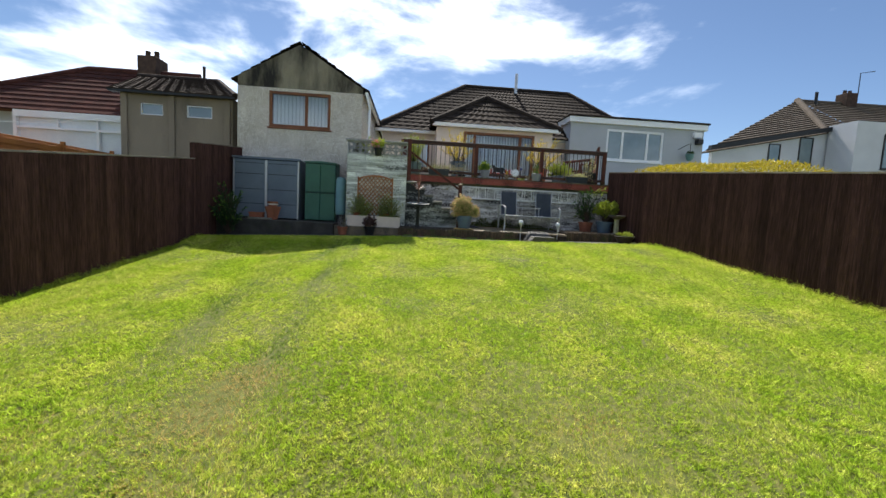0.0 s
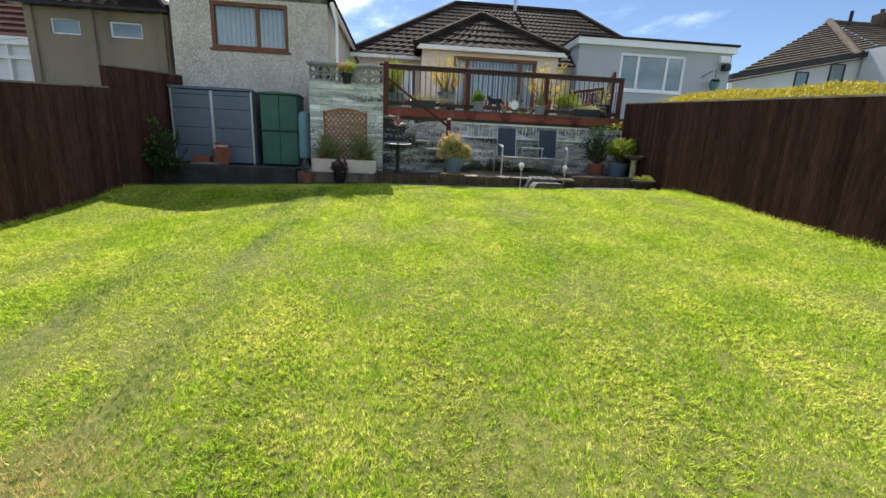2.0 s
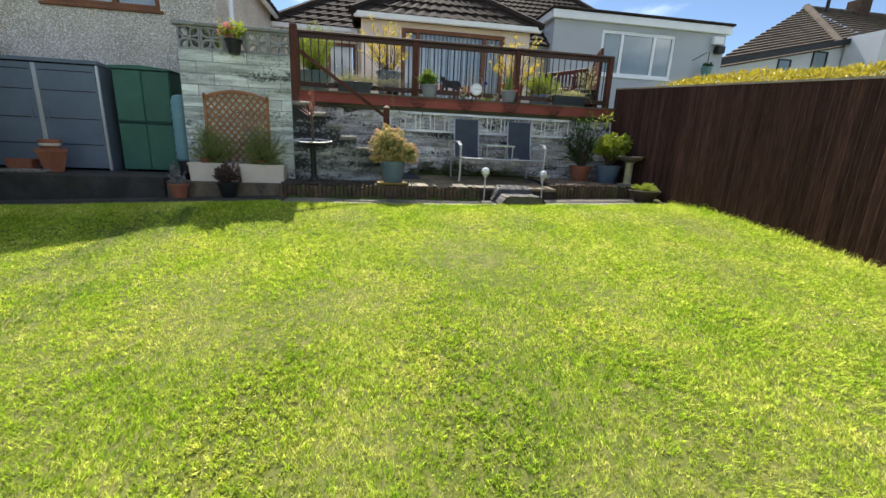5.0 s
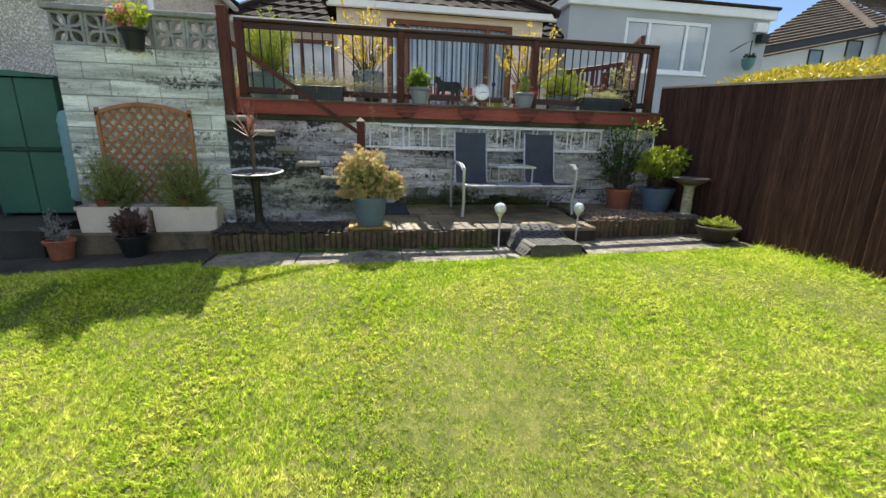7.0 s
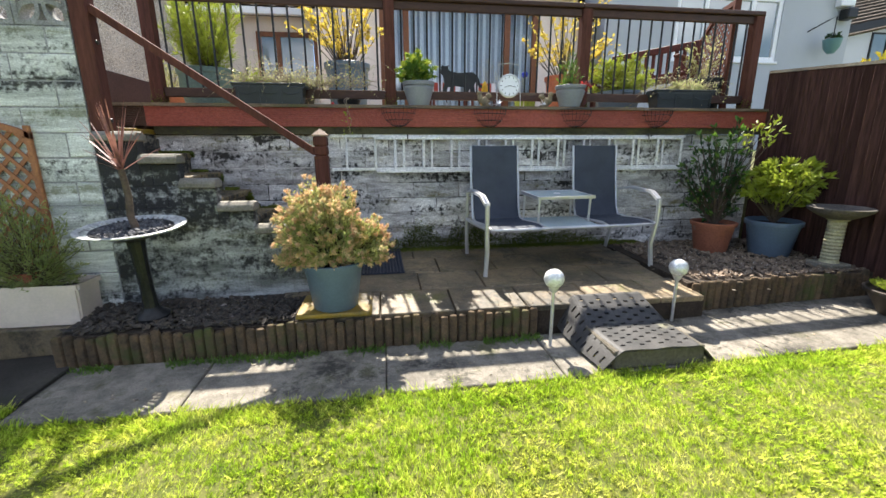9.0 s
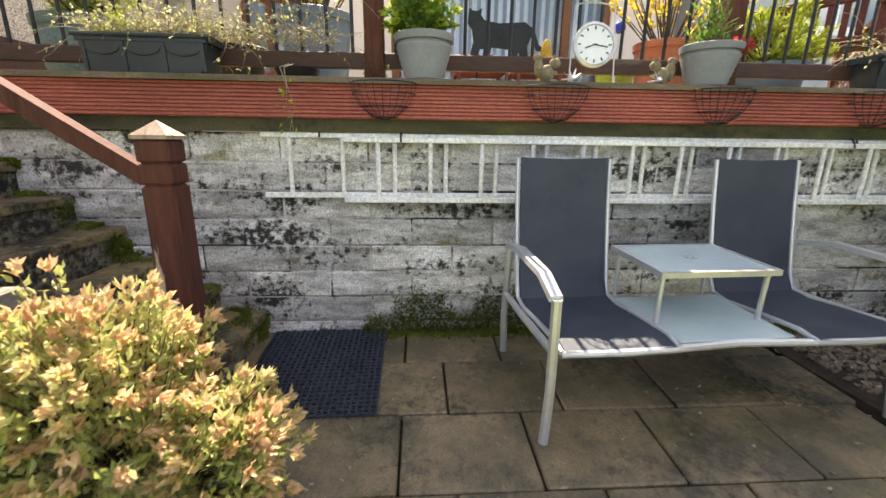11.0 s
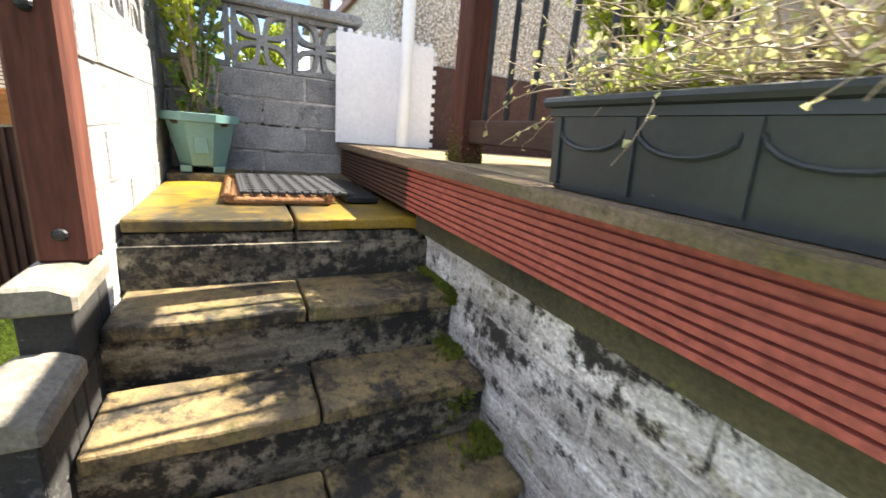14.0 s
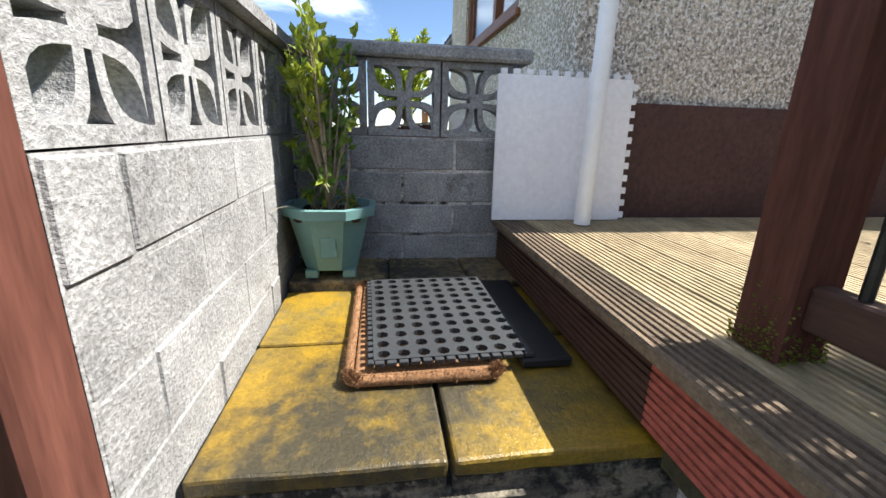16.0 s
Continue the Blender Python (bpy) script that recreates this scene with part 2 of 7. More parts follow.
# Blind colour brightened to carry the sky's reflection in the window panes.
M_BLIND = mat("pale vertical blind", (0.78, 0.83, 0.86), (0.70, 0.75, 0.79), 2.0, 0.8, 0.1, 30, grain=0.05)
M_BLACK = mat("black plastic", (0.018, 0.019, 0.020), (0.012, 0.012, 0.013), 4.0, 0.45, 0.1, 40, grain=0.1)
M_IRON = mat("black painted iron", (0.016, 0.017, 0.018), (0.03, 0.03, 0.03), 8.0, 0.4, 0.3, 60, metal=0.3)
M_SHEDGREY = mat("blue grey plastic shed", (0.15, 0.185, 0.225), (0.12, 0.15, 0.19), 1.5, 0.55, 0.15, 60, grain=0.1)
M_SHEDGREEN = mat("green plastic shed", (0.055, 0.155, 0.105), (0.042, 0.12, 0.08), 1.5, 0.5, 0.15, 60, grain=0.1)
M_ALU = mat("grey painted aluminium", (0.60, 0.60, 0.60), (0.52, 0.52, 0.52), 4.0, 0.35, 0.1, 60, grain=0.1, metal=0.5)
M_LADDER = mat("weathered aluminium ladder", (0.88, 0.87, 0.84), (0.74, 0.73, 0.70), 4.0, 0.45, 0.2, 60, metal=0.1, c3=(0.34, 0.33, 0.29), c3_scale=6.0, c3_at=0.64)
M_MESHCLOTH = mat("navy woven sling", (0.046, 0.056, 0.074), (0.034, 0.042, 0.058), 6.0, 0.55, 0.4, 300, grain=0.3)
M_FROST = mat("pale frosted glass top", (0.50, 0.60, 0.60), (0.45, 0.55, 0.56), 4.0, 0.15, 0.05, 40, grain=0.05, spec=0.6)
M_TERRA = mat("terracotta pot", (0.38, 0.135, 0.075), (0.28, 0.10, 0.055), 5.0, 0.85, 0.3, 80, (0.30, 0.22, 0.17), 4.0, 0.62, 0.12)
M_POTBLUE = mat("blue grey plastic pot", (0.115, 0.165, 0.22), (0.10, 0.14, 0.19), 4.0, 0.5, 0.1, 60, grain=0.1)
M_POTGREY = mat("ribbed grey plastic pot", (0.24, 0.25, 0.26), (0.19, 0.20, 0.21), 4.0, 0.5, 0.1, 60, grain=0.1)
M_POTGREEN = mat("pale teal green planter", (0.16, 0.30, 0.29), (0.13, 0.26, 0.25), 4.0, 0.45, 0.1, 60, grain=0.08)
M_CREAM = mat("cream trough", (0.72, 0.61, 0.52), (0.64, 0.54, 0.455), 3.0, 0.6, 0.1, 60, (0.34, 0.29, 0.20), 3.0, 0.66, 0.12, grain=0.08)
M_SOILPOT = mat("potting soil", (0.035, 0.025, 0.018), (0.06, 0.045, 0.03), 12.0, 0.95, 1.0, 80)
M_TRELLIS = mat("orange brown trellis", (0.40, 0.17, 0.075), (0.30, 0.125, 0.055), 4.0, 0.7, 0.3, 60)
M_COIR = mat("coir mat", (0.30, 0.16, 0.075), (0.20, 0.10, 0.045), 10.0, 0.95, 1.0, 150, grain=0.6)
M_RUBBER = mat("grey rubber mat", (0.042, 0.046, 0.05), (0.033, 0.036, 0.04), 4.0, 0.6, 0.3, 100, grain=0.15)
M_WHITEBOARD = mat("white foam floor tile", (0.84, 0.84, 0.86), (0.76, 0.76, 0.79), 3.0, 0.6, 0.2, 40, (0.50, 0.49, 0.49), 3.0, 0.66, 0.05, grain=0.08, stretch=(1, 1.0, 0.25))
M_BROWNPAINT = mat("brown painted plinth", (0.085, 0.043, 0.036), (0.065, 0.033, 0.028), 2.0, 0.6, 0.3, 40)
M_ORANGEFENCE = mat("orange fence panel", (0.42, 0.16, 0.035), (0.33, 0.12, 0.03), 2.0, 0.7, 0.3, 40)
M_MOSS = mat("moss", (0.075, 0.095, 0.014), (0.13, 0.12, 0.02), 9.0, 0.95, 1.0, 120)
M_BARK = mat("bark", (0.11, 0.08, 0.055), (0.07, 0.05, 0.035), 8.0, 0.9, 0.8, 60)
M_TWIG = mat("dry ivy stem", (0.40, 0.33, 0.24), (0.28, 0.22, 0.15), 10.0, 0.9, 0.4, 80)
M_PALESTONE = mat("weathered cast stone", (0.235, 0.215, 0.175), (0.15, 0.14, 0.11), 6.0, 0.9, 0.7, 80, (0.36, 0.34, 0.15), 3.0, 0.62, 0.12)
M_CHIMEGLASS = glass_mat("clear globe", (0.97, 0.98, 0.98))


def leaf_mat(name, c1, c2, rough=0.5, trans=0.35):
    return mat(name, c1, c2, 7.0, rough, 0.15, 60, trans=trans, grain=0.2, spec=0.4)


L_GREEN = leaf_mat("fresh green leaf", (0.16, 0.28, 0.04), (0.09, 0.18, 0.028))
L_DARK = leaf_mat("dark green leaf and hedge shade", (0.035, 0.085, 0.02), (0.02, 0.055, 0.014))
L_LIME = leaf_mat("lime green leaf", (0.38, 0.44, 0.05), (0.27, 0.34, 0.04))
L_YELLOW = leaf_mat("golden yellow leaf", (0.74, 0.60, 0.12), (0.62, 0.46, 0.07))
L_PALE = leaf_mat("cream variegated leaf", (0.60, 0.57, 0.30), (0.36, 0.40, 0.12))
L_PIERIS = leaf_mat("pale pink-tinged leaf", (0.72, 0.56, 0.30), (0.72, 0.45, 0.27))
L_PIERISG = leaf_mat("pale olive leaf", (0.52, 0.50, 0.20), (0.34, 0.38, 0.12))
L_RUST = leaf_mat("dusky purple leaf", (0.11, 0.06, 0.055), (0.16, 0.10, 0.09))
L_RED = leaf_mat("red flower", (0.50, 0.05, 0.04), (0.42, 0.08, 0.06))
L_PINK = leaf_mat("pink flower", (0.70, 0.26, 0.26), (0.75, 0.38, 0.30))
L_FEATHER = leaf_mat("feathery olive leaf", (0.34, 0.38, 0.13), (0.22, 0.27, 0.08))
L_MOSS = leaf_mat("bright moss", (0.19, 0.22, 0.028), (0.10, 0.13, 0.018), 0.8, 0.35)
L_CORDY = leaf_mat("pinkish brown strap leaf", (0.30, 0.14, 0.11), (0.20, 0.09, 0.07))
L_HEDGE = leaf_mat("golden hedge leaf", (0.52, 0.40, 0.035), (0.38, 0.34, 0.03))
L_STRAW = mat("dry straw blades", (0.74, 0.58, 0.24), (0.52, 0.40, 0.13), 3.0, 0.7, 0.0, 20, trans=0.3, grain=0.3, island=0.35)


def grass_mat(name, deep, mid, pale, pale_at=0.62):
    """Blades that differ one by one, in tufts of a few centimetres and in broad patches."""
    m = bpy.data.materials.new(name)
    m.use_nodes = True
    n, l = m.node_tree.nodes, m.node_tree.links
    b = n["Principled BSDF"]
    geo = n.new("ShaderNodeNewGeometry")

    def nz(scale, detail):
        t = n.new("ShaderNodeTexNoise")
        t.inputs["Scale"].default_value, t.inputs["Detail"].default_value = scale, detail
        l.new(geo.outputs["Position"], t.inputs[0])
        return t.outputs[0]

    def ramp(src, a, z, lo=0.0, hi=1.0):
        t = n.new("ShaderNodeMapRange")
        t.inputs[1].default_value, t.inputs[2].default_value, t.inputs[3].default_value, t.inputs[4].default_value = a, z, lo, hi
        l.new(src, t.inputs[0])
        return t.outputs[0]

    def calc(op, a, z):
        t = n.new("ShaderNodeMath")
        t.operation = op
        for sock, val in zip(t.inputs, (a, z)):
            if isinstance(val, float):
                sock.default_value = val
            else:
                l.new(val, sock)
        return t.outputs[0]

    def mix(f, a, z, mode="MIX"):
        t = n.new("ShaderNodeMix")
        t.data_type, t.blend_type = "RGBA", mode
        for sock, val in ((t.inputs[0], f), (t.inputs[6], a), (t.inputs[7], z)):
            if isinstance(val, float):
                sock.default_value = val
            elif isinstance(val, tuple):
                sock.default_value = (*val, 1)
            else:
                l.new(val, sock)
        return t.outputs[2]

    one = geo.outputs["Random Per Island"]
    broad, tuft, fine = nz(1.5, 5.0), nz(13.0, 3.0), nz(48.0, 2.0)
    tone = calc("ADD", calc("MULTIPLY", ramp(broad, 0.34, 0.66), 0.28), calc("ADD", calc("MULTIPLY", ramp(tuft, 0.32, 0.68), 0.36), calc("MULTIPLY", one, 0.36)))
    col = mix(ramp(tone, 0.22, 0.56), deep, mid)
    col = mix(ramp(tone, pale_at - 0.08, pale_at + 0.22), col, pale)
    v = calc("MULTIPLY", ramp(fine, 0.32, 0.68, 0.55, 1.38), ramp(one, 0.0, 1.0, 0.50, 1.45))
    cmb = n.new("ShaderNodeCombineColor")
    for k in range(3):
        l.new(v, cmb.inputs[k])
    col = mix(1.0, col, cmb.outputs[0], "MULTIPLY")
    l.new(col, b.inputs["Base Color"])
    b.inputs["Roughness"].default_value, b.inputs["Specular IOR Level"].default_value = 0.55, 0.2
    tr = n.new("ShaderNodeBsdfTranslucent")
    l.new(col, tr.inputs[0])
    ms = n.new("ShaderNodeMixShader")
    ms.inputs[0].default_value = 0.38
    l.new(b.outputs[0], ms.inputs[1])
    l.new(tr.outputs[0], ms.inputs[2])
    l.new(ms.outputs[0], n["Material Output"].inputs[0])
    return m


L_GRASS = grass_mat("mown grass blades", (0.28, 0.45, 0.025), (0.50, 0.61, 0.062), (0.78, 0.75, 0.20), 0.64)
L_GRASSDEEP = grass_mat("deep green grass blades", (0.10, 0.20, 0.018), (0.20, 0.32, 0.03), (0.45, 0.47, 0.13), 0.74)


# ---- building helpers ----
def box(bm, x0, x1, y0, y1, z0, z1, m=None):
    vs = [bm.verts.new((x, y, z)) for x, y, z in ((x0, y0, z0), (x1, y0, z0), (x1, y1, z0), (x0, y1, z0), (x0, y0, z1), (x1, y0, z1), (x1, y1, z1), (x0, y1, z1))]
    if m is not None:
        for v in vs:
            v.co = m @ v.co
    for q in ((3, 2, 1, 0), (4, 5, 6, 7), (0, 1, 5, 4), (1, 2, 6, 5), (2, 3, 7, 6), (3, 0, 4, 7)):
        bm.faces.new([vs[i] for i in q])
    return vs


def boxes(*rows):
    bm = bmesh.new()
    for r in rows:
        box(bm, *r)
    return bm


def softbox(x0, x1, y0, y1, z0, z1, r=0.01, seg=1):
    bm = boxes((x0, x1, y0, y1, z0, z1))
    bmesh.ops.bevel(bm, geom=bm.edges[:], offset=r, segments=seg, affect="EDGES", profile=0.5)
    return bm


def prism(bm, pts, y0, y1, axis="y"):
    """A flat outline pushed along an axis; pts as (x, z) for y, (y, z) for x, (x, y) for z."""
    def at(p, d):
        return (p[0], d, p[1]) if axis == "y" else (d, p[0], p[1]) if axis == "x" else (p[0], p[1], d)
    a = [bm.verts.new(at(p, y0)) for p in pts]
    b = [bm.verts.new(at(p, y1)) for p in pts]
    k = len(pts)
    bm.faces.new(a)
    bm.faces.new(b[::-1])
    for i in range(k):
        bm.faces.new((a[i], b[i], b[(i + 1) % k], a[(i + 1) % k]))
    bmesh.ops.recalc_face_normals(bm, faces=bm.faces[:])
    return bm


def lathe(bm, prof, seg=28, at=(0, 0, 0), squash=(1, 1)):
    """A turned shape from (radius, height) rows."""
    rings = []
    for r, z in prof:
        rings.append([bm.verts.new((at[0] + squash[0] * r * math.cos(2 * math.pi * i / seg), at[1] + squash[1] * r * math.sin(2 * math.pi * i / seg), at[2] + z)) for i in range(seg)])
    for a, b in zip(rings, rings[1:]):
        for i in range(seg):
            bm.faces.new((a[i], a[(i + 1) % seg], b[(i + 1) % seg], b[i]))
    bm.faces.new(rings[0][::-1])
    bm.faces.new(rings[-1])
    return bm


def tube(bm, pts, r0, r1=None, seg=6):
    """A bent rod through pts, its radius going from r0 to r1."""
    r1 = r0 if r1 is None else r1
    pts = [Vector(p) for p in pts]
    rings = []
    for i, p in enumerate(pts):
        d = (pts[min(i + 1, len(pts) - 1)] - pts[max(i - 1, 0)]).normalized()
        s = d.orthogonal().normalized() if abs(d.z) > 0.9 else d.cross(Vector((0, 0, 1))).normalized()
        u = s.cross(d)
        r = r0 + (r1 - r0) * i / (len(pts) - 1)
        rings.append([bm.verts.new(p + r * (s * math.cos(2 * math.pi * k / seg) + u * math.sin(2 * math.pi * k / seg))) for k in range(seg)])
    for a, b in zip(rings, rings[1:]):
        for k in range(seg):
            bm.faces.new((a[k], b[k], b[(k + 1) % seg], a[(k + 1) % seg]))
    bm.faces.new(rings[0])
    bm.faces.new(rings[-1][::-1])
    return bm


def mesh_of(name, bm, material, smooth=False):
    me = bpy.data.meshes.new(name)
    bmesh.ops.recalc_face_normals(bm, faces=bm.faces[:])
    bm.to_mesh(me)
    bm.free()
    me.materials.append(material)
    if smooth:
        me.polygons.foreach_set("use_smooth", [True] * len(me.polygons))
        me.set_sharp_from_angle(angle=radians(38))
    return me


def part(name, bm, material, parent, label="", smooth=False):
    ob = new(name, mesh_of(name, bm, material, smooth))
    ob.parent = parent
    if label:
        ob["label"] = label
    return ob


def single(name, bm, material, label, category, group="", kind="", smooth=False):
    return tagged(new(name, mesh_of(name, bm, material, smooth)), label, category, group, kind)


def thing(name, label, category, group="", at=None, kind=""):
    ob = tagged(new(name), label, category, group, kind)
    if at is not None:
        ob.matrix_basis = at if isinstance(at, Matrix) else Matrix.Translation(at)
    ob.empty_display_size = 0.1
    return ob


def struct(name, bm, material, label="", smooth=False):
    return tagged(new(name, mesh_of(name, bm, material, smooth)), label, "", "", "structure")


def lawn_z(x, y):
    """A gentle slope that comes level with the paving along its upper edge."""
    y = np.maximum(y, -3.0)
    slope = 0.042 * x + 0.058 * y + 0.002 * y * y
    edge = np.where(x > 2.2, 0.824 + 0.022 * (x - 2.2), np.where(x > -0.25, 0.824 + 0.004 * (x - 2.2), 0.777 + 0.042 * (x + 1.0)))
    u = np.clip((y - 8.5) / 1.25, 0.0, 1.0)
    u = u * u * (3 - 2 * u)
    return slope + (edge - slope) * u


rng = random.Random(7)

# ---- ground ----
X_L, X_R, Y_PATH = -4.85, 5.75, 9.82
PATIO, DECK = 1.07, 2.50


def path_z(x):
    return 0.83 + (0.022 if x > 2.2 else 0.004) * (x - 2.2)


def patio_z(y):
    return PATIO + 0.045 * (y - 11.2)


def grid(name, x0, x1, nx, y0, y1, ny, fz, material, label):
    bm = bmesh.new()
    rows = [[bm.verts.new((x0 + (x1 - x0) * i / nx, y0 + (y1 - y0) * j / ny, fz(x0 + (x1 - x0) * i / nx, y0 + (y1 - y0) * j / ny))) for i in range(nx + 1)] for j in range(ny + 1)]
    for a, b in zip(rows, rows[1:]):
        for i in range(nx):
            bm.faces.new((a[i], a[i + 1], b[i + 1], b[i]))
    return struct(name, bm, material, label, smooth=True)


def bumpy(x, y):
    drop = 0.3 if x > -0.24 and y > Y_PATH + 0.03 else 0.0
    return lawn_z(x, y) - drop + 0.012 * noise.noise((x * 1.1, y * 1.1, 0.3)) + 0.006 * noise.noise((x * 4, y * 4, 2.0))


grid("lawn", X_L - 0.02, X_R + 0.02, 106, -3.0, 10.28, 166, bumpy, M_SOIL, "mown green lawn with dry straw patches")


def outer_z(x, y):
    z = 0.02 * max(-20, min(20, x)) + 0.05 * max(-10, min(8, y)) - 0.25
    t = max(0.0, min(1.0, (y - 9.5) / 3.5))
    return z + (2.05 - z) * t * t * (3 - 2 * t) if abs(x) < 60 else z


bmg = bmesh.new()
cuts = [-1500, -300, -80, -30, -14, -8, -5.2, -5.1, 0, 5.95, 6.05, 10, 16, 24, 40, 90, 300, 1500]
cuty = [-1500, -300, -80, -20, -6, -2, 2, 5, 8, 9.4, 10.2, 11, 12, 13, 15, 20, 40, 90, 300, 1500]
gv = [[bmg.verts.new((x, y, outer_z(x, y) - (1.2 if -5.15 < x < 6.0 and y < 14.0 else 0))) for x in cuts] for y in cuty]
for a, b in zip(gv, gv[1:]):
    for i in range(len(cuts) - 1):
        bmg.faces.new((a[i], a[i + 1], b[i + 1], b[i]))
struct("ground", bmg, M_GROUND, "rough grassy ground round the gardens")


# ---- boundary fences ----
def fence(name, x, side, y0, y1, top, foot, label):
    """Overlapping upright boards from y0 to y1 with a cap rail; side is the way the boards face."""
    f = thing(name, label, "fence", at=(x, y0, foot(y0)))
    base = Vector((x, y0, foot(y0)))
    y, i = y0, 0
    while y < y1 - 0.02:
        w = min(0.085, y1 - y)
        zt, zb = top(y + w / 2), foot(y + w / 2) - 0.02 + 0.02 * rng.random()
        bm = bmesh.new()
        thick, thin = 0.036, 0.004
        tilt = 0.004 * (rng.random() - 0.5)
        prof = [(0, y), (side * thin, y), (side * (thick + tilt), y + w - 0.002), (side * (thick + tilt - 0.005), y + w + 0.003), (0, y + w + 0.003)]
        prism(bm, [(p[0] - 0.0, p[1] - y0) for p in prof], zb - base.z, zt - base.z, "z")
        part("board", bm, M_FENCE, f)
        y += w
        i += 1
    k = max(1, round((y1 - y0) / 1.83))
    for j in range(k):
        a, b = y0 + (y1 - y0) * j / k, y0 + (y1 - y0) * (j + 1) / k
        bm = bmesh.new()
        prism(bm, [(a - y0, top(a) - base.z), (b - y0, top(b) - base.z), (b - y0, top(b) - base.z + 0.025), (a - y0, top(a) - base.z + 0.025)], -0.035, 0.035, "x")
        part("cap_rail", bm, M_FENCECAP, f, "pale weathered cap rail")
        bm = boxes((-side * 0.09, -side * 0.002, a - y0, a - y0 + 0.09, foot(a) - base.z - 0.1, top(a) - base.z))
        part("post", bm, M_FENCE, f)
        for h in (0.35, 1.35):
            bm = bmesh.new()
            prism(bm, [(a - y0, foot(a) + h - base.z), (b - y0, foot(b) + h - base.z), (b - y0, foot(b) + h + 0.07 - base.z), (a - y0, foot(a) + h + 0.07 - base.z)], -side * 0.05, -side * 0.003, "x")
            part("rail", bm, M_FENCE, f)
    return f


fence("fence", X_R, -1, -3.0, 11.93, lambda y: 2.232 + (y - 4.7) * 0.0865, lambda y: lawn_z(X_R, y) if y < 9.8 else 0.95, "dark brown overlapping-board garden fence with pale cap")
fence("fence", X_L, 1, -3.0, 9.62, lambda y: 1.92 + (y - 5.3) * 0.0977, lambda y: lawn_z(X_L, y), "dark brown overlapping-board garden fence beside the lawn")
fence("fence", X_L, 1, 9.64, 12.15, lambda y: 2.70 + (y - 9.6) * 0.0977, lambda y: min(lawn_z(X_L, y), 0.75), "taller dark brown fence panel beside the sheds")
rear = thing("rear_fence", "dark brown fence closing the garden's far end", "fence", at=(0, -3.0, -0.2))
for j in range(53):
    part("board", softbox(-5.3 + j * 0.208, -5.095 + j * 0.208, -0.03, 0.0, -0.2, 1.9, 0.004), M_FENCE, rear)

# ---- front block wall with pierced screen blocks, landing and stair ----
W0, W1 = 10.90, 11.0
WALL_L, WALL_R = -1.72, -0.19
STEPS = [(-0.32, 2.28), (-0.04, 2.07), (0.21, 1.905), (0.44, 1.74), (0.67, 1.575), (0.90, 1.41), (1.13, 1.245)]
DW = 11.97


def block_wall(name, axis, a0, a1, z0, z1, p0, p1, length, course, material, label, skip=None, joint=0.010, deep=0.005, core_mat=None, upper=None):
    """A wall of single blocks with recessed joints, along x or y from a0 to a1; p0 to p1 is its thickness."""
    core = boxes((a0, a1, p0 + deep, p1 - deep, z0, z1)) if axis == "x" else boxes((p0 + deep, p1 - deep, a0, a1, z0, z1))
    w = struct(name, core, core_mat or M_MORTAR, label)
    n, row = round((z1 - z0) / course), 0
    h = (z1 - z0) / n
    shared = {}
    for r in range(n):
        a = a0 - (length / 2 if r % 2 else 0)
        while a < a1 - 0.02:
            s, e = max(a, a0), min(a + length, a1)
            a += length
            if e - s < 0.03 or (skip and skip((s + e) / 2, z0 + (r + 0.5) * h)):
                continue
            top_course = upper is not None and z0 + (r + 0.5) * h > upper[0]
            key = (round(e - s, 3), rng.randrange(3), top_course)
            if key not in shared:
                L, T = e - s - joint, p1 - p0
                bm = softbox(-L / 2, L / 2, -T / 2, T / 2, -h / 2 + joint / 2, h / 2 - joint / 2, 0.005)
                for v in bm.verts:
                    v.co += Vector([(rng.random() - 0.5) * 0.004 for _ in range(3)])
                shared[key] = mesh_of("block", bm, upper[1] if top_course else material)
                if top_course:
                    shared[key].materials.append(material)
                    for pl in shared[key].polygons:
                        pl.material_index = 1 if pl.normal.y < -0.3 else 0
            o = new("block", shared[key])
            o.parent = w
            jig = (rng.random() - 0.5) * 0.004
            c = ((s + e) / 2, (p0 + p1) / 2 + jig, z0 + (r + 0.5) * h)
            o.matrix_basis = Matrix.Translation(c) if axis == "x" else Matrix.Translation((c[1], c[0], c[2])) @ Matrix.Rotation(math.pi / 2, 4, "Z")
    return w


block_wall("wall_front", "x", WALL_L, WALL_R, 0.80, 2.845, W0, W1, 0.46, 0.157, M_BLOCKFRONT, "weathered grey block wall carrying pierced screen blocks", joint=0.007, deep=0.003, core_mat=M_BLOCK, upper=(2.28, M_BLOCK))
block_wall("wall_landing", "y", W1 + 0.003, 11.99, 2.28, 2.845, -1.60, -1.50, 0.45, 0.157, M_BLOCK, "grey block wall at the back of the landing")
block_wall("wall_deck", "x", -0.33, 5.72, 1.02, 2.236, DW, DW + 0.10, 0.46, 0.152, M_BLOCKDIRTY, "flaking whitewashed block wall under the deck", joint=0.009, deep=0.004)

